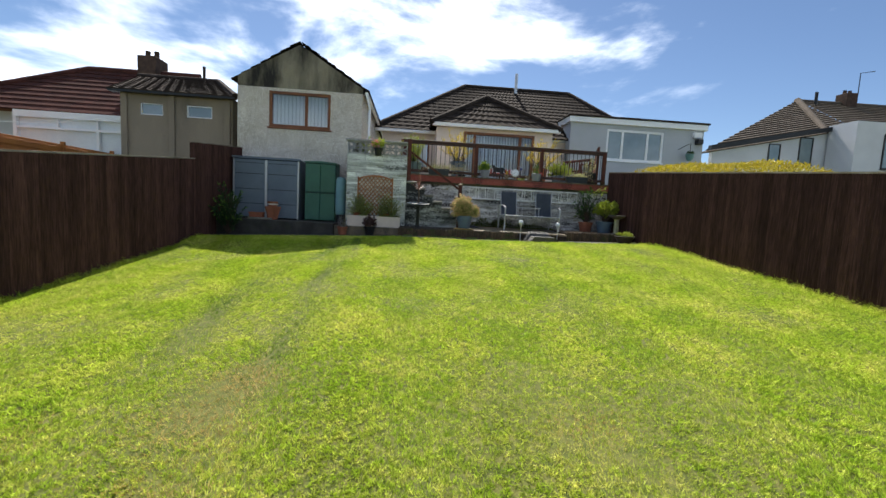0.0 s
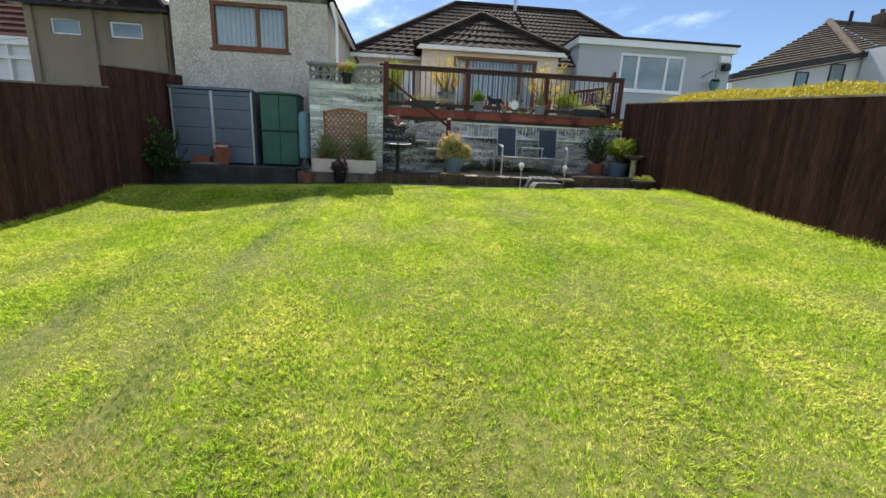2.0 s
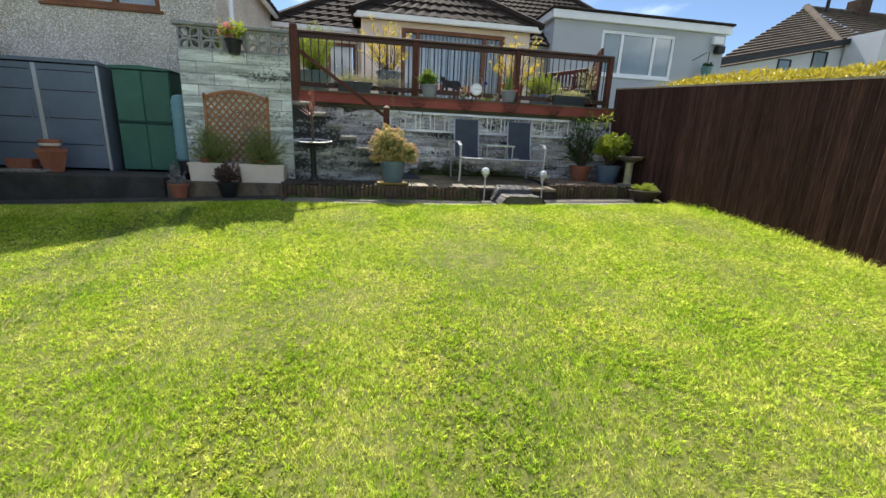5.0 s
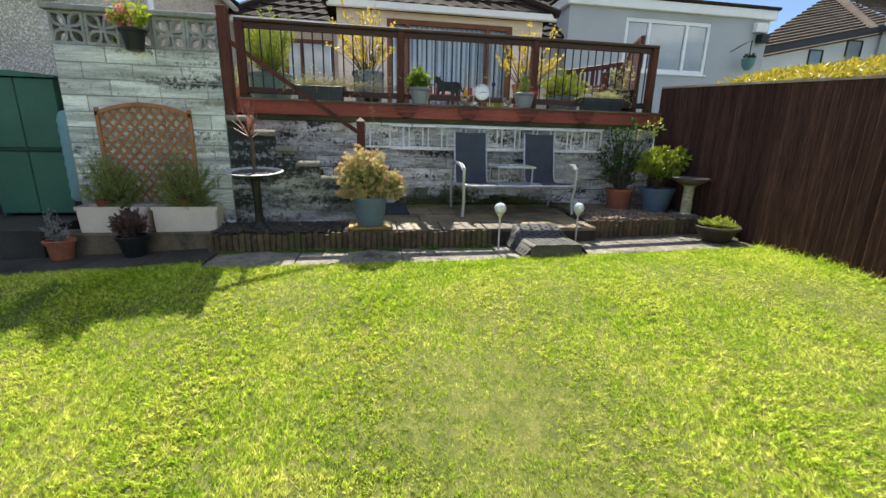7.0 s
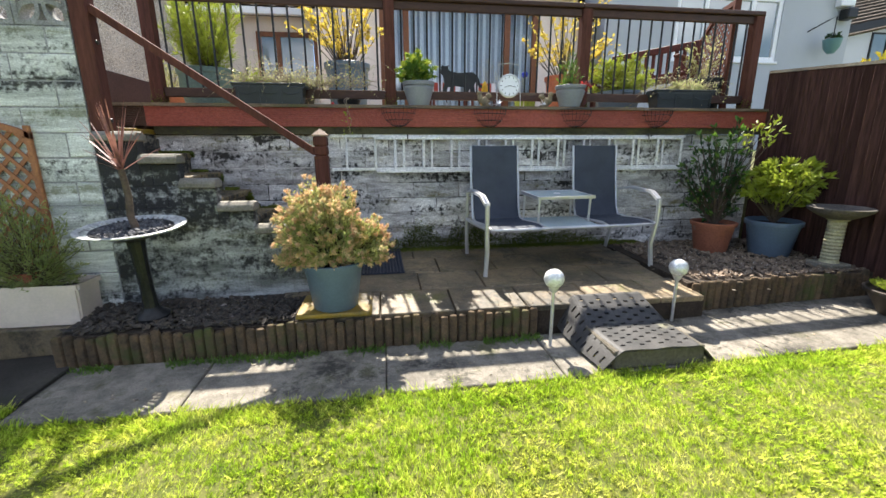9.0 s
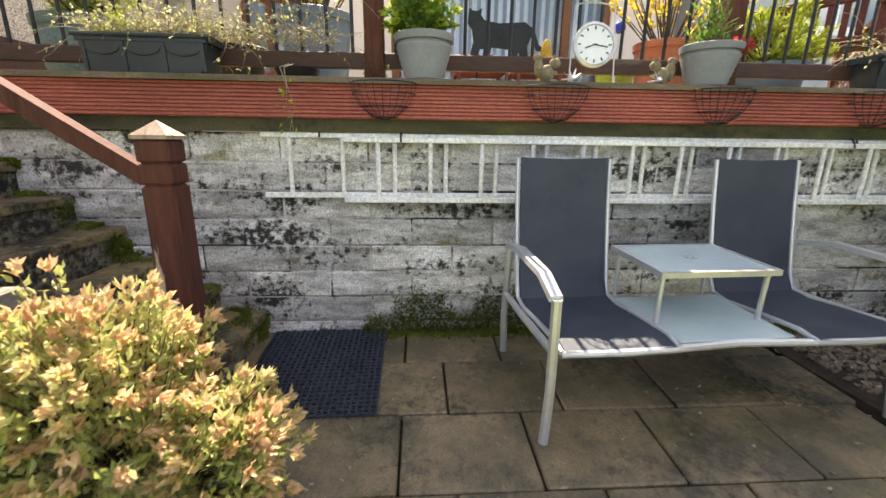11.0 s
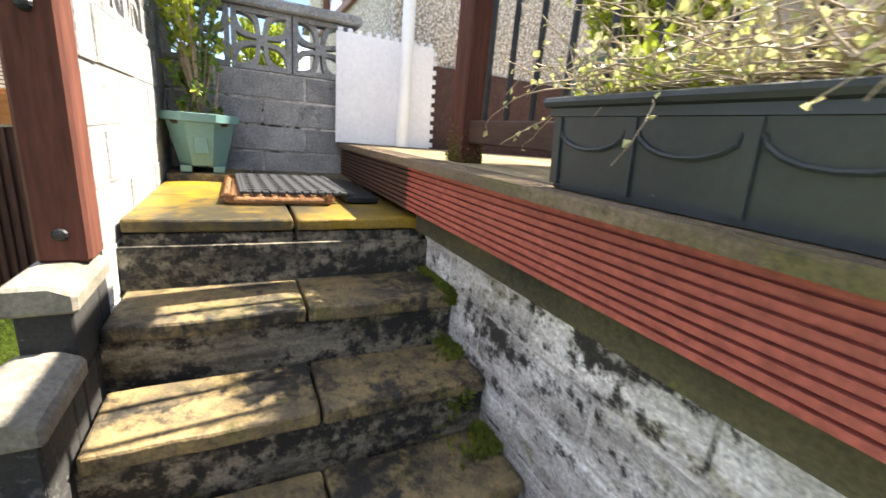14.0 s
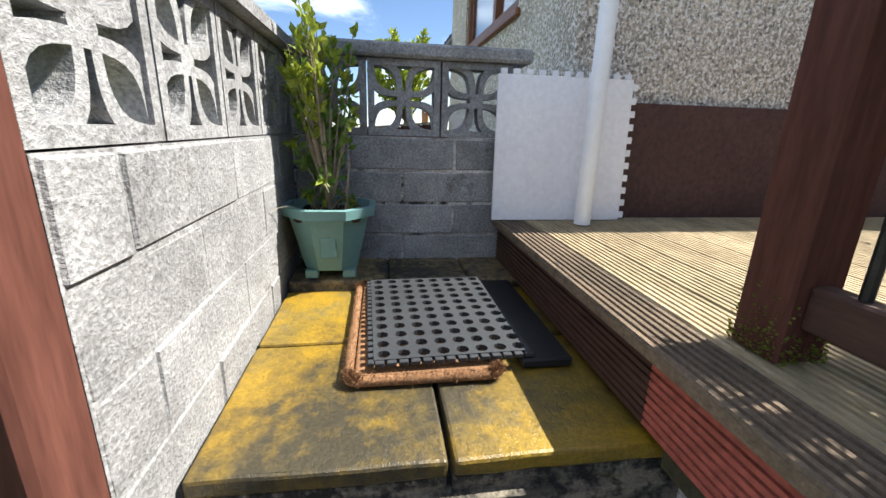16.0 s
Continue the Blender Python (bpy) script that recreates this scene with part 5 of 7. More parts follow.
for i in range(ring_n):
    a0, a1 = 2 * math.pi * (i + 0.24) / ring_n, 2 * math.pi * (i + 0.76) / ring_n
    for ra, rb, za, zb in ((0.215, 0.262, 0.603, 0.618),):
        q = [(ra * math.cos(a0), ra * math.sin(a0), za), (rb * math.cos(a0), rb * math.sin(a0), zb), (rb * math.cos(a1), rb * math.sin(a1), zb), (ra * math.cos(a1), ra * math.sin(a1), za)]
        lo = [rim_bm.verts.new((x, y, z - 0.007)) for x, y, z in q]
        hi = [rim_bm.verts.new((x, y, z)) for x, y, z in q]
        rim_bm.faces.new(hi)
        rim_bm.faces.new(lo[::-1])
        for k in range(4):
            rim_bm.faces.new((lo[k], lo[(k + 1) % 4], hi[(k + 1) % 4], hi[k]))
hoop_prof = [(0.260, 0.609), (0.285, 0.612), (0.290, 0.622), (0.276, 0.626), (0.260, 0.619)]
hoops = [[rim_bm.verts.new((r * math.cos(2 * math.pi * i / 48), r * math.sin(2 * math.pi * i / 48), z)) for i in range(48)] for r, z in hoop_prof]
for ra, rb in zip(hoops, hoops[1:] + hoops[:1]):
    for i in range(48):
        rim_bm.faces.new((ra[i], ra[(i + 1) % 48], rb[(i + 1) % 48], rb[i]))
part("rim", rim_bm, M_RIM, tab, "whitened openwork rim")
bm = bmesh.new()
for i in range(420):
    a, rr = rng.random() * 6.283, 0.205 * math.sqrt(rng.random())
    m = pose(rr * math.cos(a), rr * math.sin(a), 0.600 + 0.01 * rng.random(), rng.uniform(0, 90), rng.uniform(0, 90), rng.uniform(0, 180))
    s = rng.uniform(0.006, 0.014)
    box(bm, -s, s, -s * 0.7, s * 0.7, -s * 0.4, s * 0.4, m)
tagged(part("slate_chips", bm, mat("slate chips", (0.05, 0.05, 0.055), (0.16, 0.16, 0.16), 30.0, 0.7, 0.3, 60), tab), kind="stuff")
cor = thing("cordyline", "spiky pinkish-brown cordyline on a bare stalk", "plant", at=(0.14, 10.568, 1.635))
part("stalk", tube(bmesh.new(), [(0.02, 0, 0), (0.0, 0, 0.08), (0.01, 0, 0.2), (-0.005, 0, 0.36)], 0.022, 0.018, 8), M_BARK, cor, smooth=True)
bm = bmesh.new()
for i in range(26):
    a = rng.random() * 6.283
    el = rng.uniform(0.35, 1.45)
    strap(bm, (-0.005, 0, 0.33 + 0.05 * rng.random()), Vector((math.cos(a) * math.cos(el), math.sin(a) * math.cos(el), math.sin(el))), rng.uniform(0.26, 0.44), 0.017, 0.25)
part("foliage", bm, L_CORDY, cor)

# slate and bark mulch with litter in the bed beside the stair
bm = bmesh.new()
for i in range(1500):
    x, y = rng.uniform(-0.30, 1.1), rng.uniform(10.44, 10.90)
    m = pose(x, y, patio_z(y) - 0.022 + 0.02 * rng.random(), rng.uniform(-40, 40), rng.uniform(-40, 40), rng.uniform(0, 180))
    s = rng.uniform(0.008, 0.024)
    box(bm, -s, s, -s * 0.6, s * 0.6, -0.004, 0.004, m)
single("mulch", bm, mat("slate and bark mulch", (0.045, 0.042, 0.038), (0.10, 0.08, 0.06), 40.0, 0.9, 0.4, 60, (0.28, 0.25, 0.22), 25.0, 0.62, 0.05), "dark slate and bark mulch in the bed", "mulch", kind="stuff")
bm = bmesh.new()
for i in range(1900):
    x, y = rng.uniform(4.12, 5.72), rng.uniform(10.64, 11.93)
    m = pose(x, y, 1.084 + 0.018 * rng.random(), rng.uniform(-40, 40), rng.uniform(-40, 40), rng.uniform(0, 180))
    s = rng.uniform(0.008, 0.024)
    box(bm, -s, s, -s * 0.7, s * 0.7, -s * 0.35, s * 0.35, m)
single("gravel", bm, mat("mixed gravel and leaf litter", (0.25, 0.19, 0.13), (0.14, 0.10, 0.07), 40.0, 0.9, 0.4, 60, (0.46, 0.42, 0.36), 30.0, 0.60, 0.05), "brown gravel and fallen leaves in the corner bed", "gravel", kind="stuff")

# corner pots by the fence
t = thing("camellia_pot", "tall dark-leaved shrub in a terracotta pot", "potted plant", at=(4.95, 11.50, 1.088))
pot(t, 0.145, 0.20, 0.30, M_TERRA)
bush(t, (0, 0, 0.26), (-0.02, 0.05, 0.82), (0.34, 0.26, 0.52), 60, 1000, 0.06, 0.026, L_DARK, r=0.008, start=0.4, shoots=L_GREEN, shoot_n=5)
bush(t, (0.05, 0, 0.5), (0.36, -0.1, 1.22), (0.22, 0.1, 0.10), 6, 70, 0.06, 0.028, L_LIME, r=0.006, start=0.7)
t = thing("skimmia_pot", "lime-green leafy shrub in a blue-grey pot", "potted plant", at=(5.40, 11.28, 1.088))
pot(t, 0.165, 0.228, 0.34, M_POTBLUE, rim=0.025)
bush(t, (0, 0, 0.30), (0.05, -0.02, 0.70), (0.34, 0.28, 0.20), 70, 900, 0.085, 0.036, L_LIME, r=0.007, start=0.6, shoots=L_LIME, shoot_n=14)
t = thing("bird_bath", "weathered cast-stone bird bath with twisted pale column", "bird bath", at=(5.51, 10.80, 1.085))
part("foot", softbox(-0.11, 0.11, -0.11, 0.11, 0, 0.05, 0.01), M_PALESTONE, t)
prof = [(0.075, 0.05)]
for i in range(12):
    prof += [(0.068, 0.06 + i * 0.03), (0.060, 0.075 + i * 0.03)]
prof += [(0.085, 0.43)]
part("column", lathe(bmesh.new(), prof, 16), mat("yellowed cast stone", (0.46, 0.43, 0.27), (0.36, 0.34, 0.22), 8.0, 0.9, 0.5, 60), t, "pale yellowed column", True)
part("bowl", lathe(bmesh.new(), [(0.09, 0.43), (0.16, 0.465), (0.215, 0.50), (0.225, 0.525), (0.21, 0.53), (0.17, 0.505), (0.02, 0.49)], 32), mat("dark weathered bowl", (0.15, 0.13, 0.11), (0.09, 0.08, 0.07), 8.0, 0.9, 0.6, 60), t, "dark lichen-stained bowl", True)
t = thing("alpine_bowl", "low lime-green plant in a dark bowl planter", "potted plant", at=(5.42, 10.15, path_z(5.42) + 0.005))
pot(t, 0.14, 0.24, 0.19, mat("dark brown bowl", (0.06, 0.045, 0.035), None, 5.0, 0.6), rim=0.018)
bush(t, (0, 0, 0.16), (0, 0, 0.20), (0.24, 0.22, 0.10), 90, 1400, 0.035, 0.016, L_LIME, r=0.003, start=0.5)


# glass globe lights on stakes
def globe(x, y, z):
    g = thing("globe_light", "clear crackle-glass solar globe on a metal stake", "garden light", "globe lights", at=(x, y, 0))
    bm_ = bmesh.new()
    bmesh.ops.create_uvsphere(bm_, u_segments=28, v_segments=18, radius=0.064)
    for v in bm_.verts:
        v.co = v.co * (1 + 0.02 * noise.noise(v.co * 60)) + Vector((0, 0, z))
    b_ = part("globe", bm_, M_CRACKLE, g, "silvery crackle-glass globe", True)
    part("collar", lathe(bmesh.new(), [(0.018, z - 0.09), (0.03, z - 0.07), (0.034, z - 0.045)], 16), M_ALU, g, smooth=True)
    part("stake", lathe(bmesh.new(), [(0.011, 0.80), (0.011, z - 0.08)], 10), M_ALU, g, smooth=True)


M_CRACKLE = mat("silvery crackle glass", (0.90, 0.91, 0.90), (0.66, 0.68, 0.66), 40.0, 0.08, 0.8, 90, metal=0.25, spec=0.8)
globe(2.73, 10.20, 1.305)
globe(3.75, 10.40, 1.275)

# rubber-matted step between the globes
t = thing("garden_step", "sleeper step draped with a perforated rubber mat", "step", at=(3.25, 10.12, path_z(3.25) + 0.004))
part("sleeper", softbox(-0.29, 0.29, -0.295, 0.10, 0.0, 0.115, 0.008), mat("old grey sleeper", (0.15, 0.13, 0.095), (0.09, 0.08, 0.06), 6.0, 0.9, 0.6, 40, stretch=(0.2, 1, 1)), t)
bm = bmesh.new()
NX, NY = 48, 40
vg = []
for j in range(NY + 1):
    v = j / NY
    row = []
    for i in range(NX + 1):
        u = i / NX * 2 - 1
        yy = -0.305 + v * 0.66
        w = 0.36 + 0.03 * math.sin(v * 2.6)
        top_ = 0.125 + 0.10 * max(0.0, min(1.0, (v - 0.55) / 0.4))
        edge = max(0.0, (abs(u) - 0.66) / 0.34)
        zz = top_ - (top_ - 0.012) * edge ** 1.3 + 0.006 * noise.noise((u * 3, v * 4, 0))
        row.append(bm.verts.new((u * w, yy, zz)))
    vg.append(row)
for j in range(NY):
    for i in range(NX):
        if i % 4 in (1, 2) and j % 4 == (1 if (i // 4) % 2 else 3) and 2 < j < NY - 3:
            continue
        bm.faces.new((vg[j][i], vg[j][i + 1], vg[j + 1][i + 1], vg[j + 1][i]))
mt = part("rubber_mat", bm, mat("dusty perforated rubber", (0.06, 0.057, 0.053), (0.038, 0.038, 0.036), 6.0, 0.6, 0.4, 70, (0.20, 0.19, 0.12), 4.0, 0.62, 0.1), t, "grey perforated rubber mat")
sol = mt.modifiers.new("thick", "SOLIDIFY")
sol.thickness = 0.008

# openwork rubber mat at the foot of the stair
bm = bmesh.new()
nx, ny, cell = 22, 26, 0.0285
for i in range(nx + 1):
    for j in range(ny):
        z = 0.012
        box(bm, i * cell - 0.004, i * cell + 0.004, j * cell, (j + 1) * cell, 0, z)
for j in range(ny + 1):
    for i in range(nx):
        sh = cell / 2 if j % 2 else 0
        box(bm, i * cell + 0.004, (i + 1) * cell - 0.004, j * cell - 0.004, j * cell + 0.004, 0, 0.0105)
        if (i + j) % 2:
            box(bm, i * cell + 0.006, (i + 1) * cell - 0.006, j * cell + 0.010, j * cell + 0.017, 0, 0.010)
m_ = single("ring_mat", bm, mat("navy rubber ring mat", (0.035, 0.042, 0.062), (0.025, 0.03, 0.045), 8.0, 0.45, 0.2, 60), "navy openwork rubber mat at the foot of the steps", "mat")
m_.matrix_basis = pose(1.20, 11.20, PATIO + 0.007, 2.58, 0, 1.0)

# moss where the wall meets the paving and on the steps
tufts = []
for i in range(44000):
    k = rng.random()
    if k < 0.45:
        x, z = rng.uniform(1.68, 4.2), 1.09 + rng.uniform(0, 0.36)
        top_ = 0.32 * math.exp(-((x - 2.02) / 0.22) ** 2) + 0.26 * math.exp(-((x - 2.55) / 0.2) ** 2) + 0.16 * math.exp(-((x - 3.3) / 0.5) ** 2) + 0.05
        if (z - 1.09) * (1 + 0.5 * noise.noise((x * 9, z * 9, 0))) > top_ * (0.55 + 0.45 * rng.random()):
            continue
        p, out = Vector((x, DW - 0.006 - 0.02 * rng.random(), z)), Vector((0, -0.9, 0.4))
    elif k < 0.58:
        p, out = Vector((rng.uniform(1.7, 4.4), DW - 0.01 - abs(rng.gauss(0, 0.05)), 1.10)), Vector((0, 0, 1))
    else:
        q = rng.randrange(1, 7)
        x0, x1, z = STEPS[q - 1][0], STEPS[q][0], STEPS[q][1]
        dy = abs(rng.gauss(0, 0.09)) * (0.2 + 0.26 * (q - 1))
        if rng.random() < 0.5:
            p, out = Vector((x1 - 0.018 + (0.018 if rng.random() < 0.3 else 0), DW - 0.004 - dy, z - rng.random() * 0.16)), Vector((0.9, 0, 0.4))
        else:
            p, out = Vector((rng.uniform(x0, x1), DW - 0.004 - dy * 0.7, z + 0.001)), Vector((0, 0, 1))
        if noise.noise(p * 7.0) < 0.0:
            continue
    tufts.append((p, (out + rv(0.9)).normalized(), rng.uniform(0.012, 0.032), rng.uniform(0.007, 0.015)))
tagged(new("moss", leaf_mesh("moss", tufts, L_MOSS)), "cushions of moss along the wall foot and steps", "moss", kind="stuff")
weeds = []
for i in range(2200):
    x = rng.uniform(-0.2, 2.7)
    if noise.noise((x * 2.5, 0, 7.0)) < -0.1:
        continue
    p = Vector((x, 10.345 - abs(rng.gauss(0, 0.035)), path_z(x)))
    weeds.append((p, (Vector((0, -0.3, 1)) + rv(0.8)).normalized(), rng.uniform(0.015, 0.06), rng.uniform(0.004, 0.010)))
tagged(new("weeds", leaf_mesh("weeds", weeds, L_GREEN)), "small weeds at the foot of the edging", "weeds", kind="stuff")
litter = []
for i in range(420):
    if i % 3:
        p = Vector((rng.uniform(1.3, 4.6), rng.uniform(10.45, 11.9), 0))
        p.z = patio_z(p.y) + 0.006
    else:
        p = Vector((rng.uniform(0, 5.4), rng.uniform(9.9, 10.3), 0))
        p.z = path_z(p.x) + 0.008
    d = rv()
    d.z *= 0.15
    litter.append((p, d.normalized(), rng.uniform(0.012, 0.035), rng.uniform(0.006, 0.014)))
tagged(new("leaf_litter", leaf_mesh("leaf_litter", litter, M_TWIG)), "scattered dry leaf litter on the paving", "leaves", kind="stuff")

post_moss = [(p, (out + Vector((0, 0, 0.6)) + rv(0.7)).normalized(), rng.uniform(0.005, 0.012), rng.uniform(0.004, 0.008)) for p, out, z in mossy]
tagged(new("post_moss", leaf_mesh("post_moss", post_moss, L_MOSS)), "green moss on the feet of the deck posts", "moss", kind="stuff")


# ---- before the block wall ----
for k, (xa, xb) in enumerate(((-1.66, -0.98), (-0.95, -0.29))):
    t = thing("stone_trough", "cream trough with feathery green shrub on a mossy ledge", "planter", "troughs", at=((xa + xb) / 2, 10.765, 0.995))
    trough(t, xb - xa, 0.235, 0.27, M_CREAM, taper=0.93)
    bush(t, (0, 0, 0.22), (0.02, -0.03, 0.50), (0.38, 0.17, 0.34 + 0.12 * k), 150, 5200, 0.038, 0.009, L_FEATHER, r=0.003, start=0.3)
    part("inner_pot", lathe(bmesh.new(), [(0.07, 0.2), (0.10, 0.335), (0.105, 0.34), (0.09, 0.34), (0.08, 0.25)], 18, (-0.1 + 0.05 * k, 0.03, 0)), M_TERRA, t, "terracotta pot in the trough", True)
t = thing("heuchera_pot", "dusky purple plant in a black pot", "potted plant", at=(-1.05, 10.45, 0.797))
pot(t, 0.10, 0.145, 0.21, M_BLACK)
bush(t, (0, 0, 0.18), (0, 0, 0.32), (0.20, 0.17, 0.18), 40, 700, 0.06, 0.03, L_RUST, r=0.003, start=0.4)
t = thing("lavender_pot", "grey-leaved plant in a small terracotta pot", "potted plant", at=(-1.72, 10.47, 0.770))
pot(t, 0.09, 0.125, 0.20, M_TERRA)
bush(t, (0, 0, 0.17), (0, 0, 0.33), (0.14, 0.13, 0.18), 34, 700, 0.03, 0.010, mat("silver leaf", (0.36, 0.34, 0.36), (0.25, 0.25, 0.25), 8.0, trans=0.2), r=0.003, start=0.3)

# arched lattice trellis
t = thing("trellis", "small arched orange-brown lattice trellis against the wall", "trellis", at=(-0.98, 10.882, 1.26))
TW = 0.455


def arch(x):
    return 1.06 - 0.30 * (x / TW) ** 2 * 0.35


part("stile", softbox(-TW, -TW + 0.035, -0.014, 0.014, 0, 1.0, 0.004), M_TRELLIS, t)
part("stile", softbox(TW - 0.035, TW, -0.014, 0.014, 0, 1.0, 0.004), M_TRELLIS, t)
bm = bmesh.new()
prism(bm, [(-TW + TW * 2 * i / 12, arch(-TW + TW * 2 * i / 12)) for i in range(13)] + [(TW - TW * 2 * i / 12, arch(TW - TW * 2 * i / 12) - 0.04) for i in range(13)], -0.014, 0.014)
part("arched_rail", bm, M_TRELLIS, t)
for sgn in (-1, 1):
    for i in range(-9, 14):
        c = i * 0.115
        pts = []
        for q in range(0, 61):
            xx = -TW + 0.03 + (2 * TW - 0.06) * q / 60
            zz = c + sgn * xx * 1.15
            if 0.02 < zz < arch(xx) - 0.03:
                pts.append((xx, zz))
        if len(pts) < 5:
            continue
        a, b = Vector((pts[0][0], 0, pts[0][1])), Vector((pts[-1][0], 0, pts[-1][1]))
        d = b - a
        m = Matrix.Translation(a) @ Matrix.Rotation(-math.atan2(d.z, d.x), 4, "Y")
        bm = bmesh.new()
        box(bm, 0, d.length, 0.001 if sgn > 0 else -0.008, 0.008 if sgn > 0 else -0.001, -0.012, 0.012, m)
        part("lath", bm, M_TRELLIS, t)

# wall pot with flowers
t = thing("wall_pot", "black half-pot of pink and yellow flowers on the screen wall", "hanging pot", at=(-0.93, 10.80, 2.80))
pot(t, 0.075, 0.115, 0.19, M_BLACK, rim=0.015)
part("bracket", boxes((-0.03, 0.03, 0.06, 0.098, 0.1, 0.13)), M_IRON, t)
bush(t, (0, 0, 0.17), (-0.02, -0.02, 0.30), (0.17, 0.12, 0.13), 30, 200, 0.06, 0.03, L_LIME, r=0.003, start=0.5)
fl = [(Vector((rng.uniform(-0.18, 0.02), rng.uniform(-0.12, 0.06), rng.uniform(0.22, 0.40))), rv().normalized(), 0.05, 0.045) for _ in range(90)]
put("pink_blossom", leaf_mesh("pink_blossom", fl, L_PINK), t)
fl = [(Vector((rng.uniform(0.0, 0.15), rng.uniform(-0.12, 0.06), rng.uniform(0.2, 0.42))), rv().normalized(), 0.06, 0.05) for _ in range(70)]
put("yellow_blossom", leaf_mesh("yellow_blossom", fl, L_LIME), t)

# sheds
shed = thing("storage_shed", "blue-grey plastic storage shed with double doors", "shed", at=(-3.90, 11.42, 1.045))
SW = 0.845
part("body", boxes((-SW, -SW + 0.03, 0.0, 0.74, 0, 1.55), (SW - 0.03, SW, 0.0, 0.74, 0, 1.58), (-SW, SW, 0.72, 0.74, 0, 1.55)), M_SHEDGREY, shed)
for s in (-1, 1):
    a, b = (-SW + 0.035, -0.03) if s < 0 else (0.03, SW - 0.035)
    d = part("door", softbox(a, b, -0.03, 0.0, 0.03, 1.54, 0.008), M_SHEDGREY, shed)
    for z in (0.38, 0.76, 1.16, 1.44):
        part("groove", boxes((a + 0.03, b - 0.03, -0.0335, -0.0295, z, z + 0.014)), M_BLACK, d)
    part("handle", softbox(-0.12 if s < 0 else 0.09, -0.09 if s < 0 else 0.12, -0.05, -0.03, 0.75, 0.9, 0.004), M_SHEDGREY, d)
part("middle_strip", softbox(-0.028, 0.028, -0.034, 0.0, 0.03, 1.54, 0.004), M_ALU, shed, "pale metal centre strip")
part("corner_strip", softbox(SW - 0.032, SW + 0.004, -0.032, 0.0, 0, 1.55, 0.004), M_ALU, shed)
part("corner_strip", softbox(-SW - 0.004, -SW + 0.032, -0.032, 0.0, 0, 1.55, 0.004), M_ALU, shed)
bm = bmesh.new()
prism(bm, [(-0.05, 1.56), (0.76, 1.52), (0.76, 1.55), (-0.05, 1.61)], -SW - 0.02, SW + 0.02, "x")
part("lid", bm, M_SHEDGREY, shed, "blue-grey sloping lid")

shed = thing("tall_cabinet", "green plastic garden cabinet with two-tier doors", "shed", at=(-2.50, 11.47, 1.045))
SW = 0.40
part("body", boxes((-SW, -SW + 0.03, 0.0, 0.55, 0, 1.53), (SW - 0.03, SW, 0.0, 0.55, 0, 1.53), (-SW, SW, 0.53, 0.55, 0, 1.53)), M_SHEDGREEN, shed)
for z0, z1 in ((0.03, 0.74), (0.78, 1.53)):
    for a, b in ((-SW + 0.006, -0.004), (0.004, SW - 0.006)):
        part("door", softbox(a, b, -0.03, 0.0, z0, z1, 0.010), M_SHEDGREEN, shed)
part("band", softbox(-SW, SW, -0.035, 0.0, 0.742, 0.778, 0.008), mat("dark green band", (0.02, 0.06, 0.045), None, 3.0, 0.5), shed)
bm = bmesh.new()
prism(bm, [(-SW - 0.03, 1.54), (SW + 0.03, 1.54), (SW + 0.03, 1.565), (0, 1.60), (-SW - 0.03, 1.575)], -0.06, 0.57)
part("lid", bm, M_SHEDGREEN, shed)

butt = thing("water_butt", "slim pale turquoise plastic water butt", "water butt", at=(-1.93, 11.34, 1.045))
M_TURQ = mat("pale turquoise plastic", (0.20, 0.36, 0.40), (0.17, 0.31, 0.35), 3.0, 0.5, 0.1, 40, grain=0.08)
part("stand", lathe(bmesh.new(), [(0.12, 0), (0.12, 0.2)], 18), M_BLACK, butt)
prof = [(0.11, 0.2), (0.135, 0.23)]
for i in range(7):
    prof += [(0.138, 0.26 + i * 0.12), (0.128, 0.31 + i * 0.12), (0.138, 0.36 + i * 0.12)]
prof += [(0.12, 1.14), (0.10, 1.18), (0.05, 1.20), (0.01, 1.205)]
part("barrel", lathe(bmesh.new(), prof, 24), M_TURQ, butt, smooth=True)

t = thing("terracotta_trough", "small terracotta trough in front of the shed", "planter", at=(-3.98, 10.98, 1.045))
trough(t, 0.36, 0.18, 0.17, M_TERRA)
t = thing("stacked_pots", "stack of terracotta pots in front of the shed", "pot", at=(-3.58, 10.97, 1.045))
part("pot", lathe(bmesh.new(), [(0.12, 0), (0.19, 0.28), (0.20, 0.285), (0.20, 0.33), (0.18, 0.33), (0.16, 0.25)], 6), M_TERRA, t)
part("upper_pot", lathe(bmesh.new(), [(0.10, 0.31), (0.125, 0.42), (0.13, 0.425), (0.13, 0.46), (0.11, 0.46), (0.10, 0.36)], 20), M_TERRA, t, smooth=True)
part("pale_band", lathe(bmesh.new(), [(0.122, 0.37), (0.128, 0.40), (0.121, 0.41)], 20), M_CREAM, t, smooth=True)
t = thing("corner_shrub", "dark glossy shrub beside the fence and sheds", "shrub", at=(-4.45, 10.45, 0.65))
bush(t, (0, 0, 0.0), (-0.02, 0.02, 0.66), (0.40, 0.33, 0.54), 60, 1500, 0.08, 0.035, L_DARK, r=0.008, start=0.35, shoots=L_GREEN, shoot_n=3)
single("stone_slab", softbox(-4.1, -3.55, 10.66, 10.86, 1.042, 1.09, 0.015, 2), M_STONE, "loose stone slab on the paving", "slab")

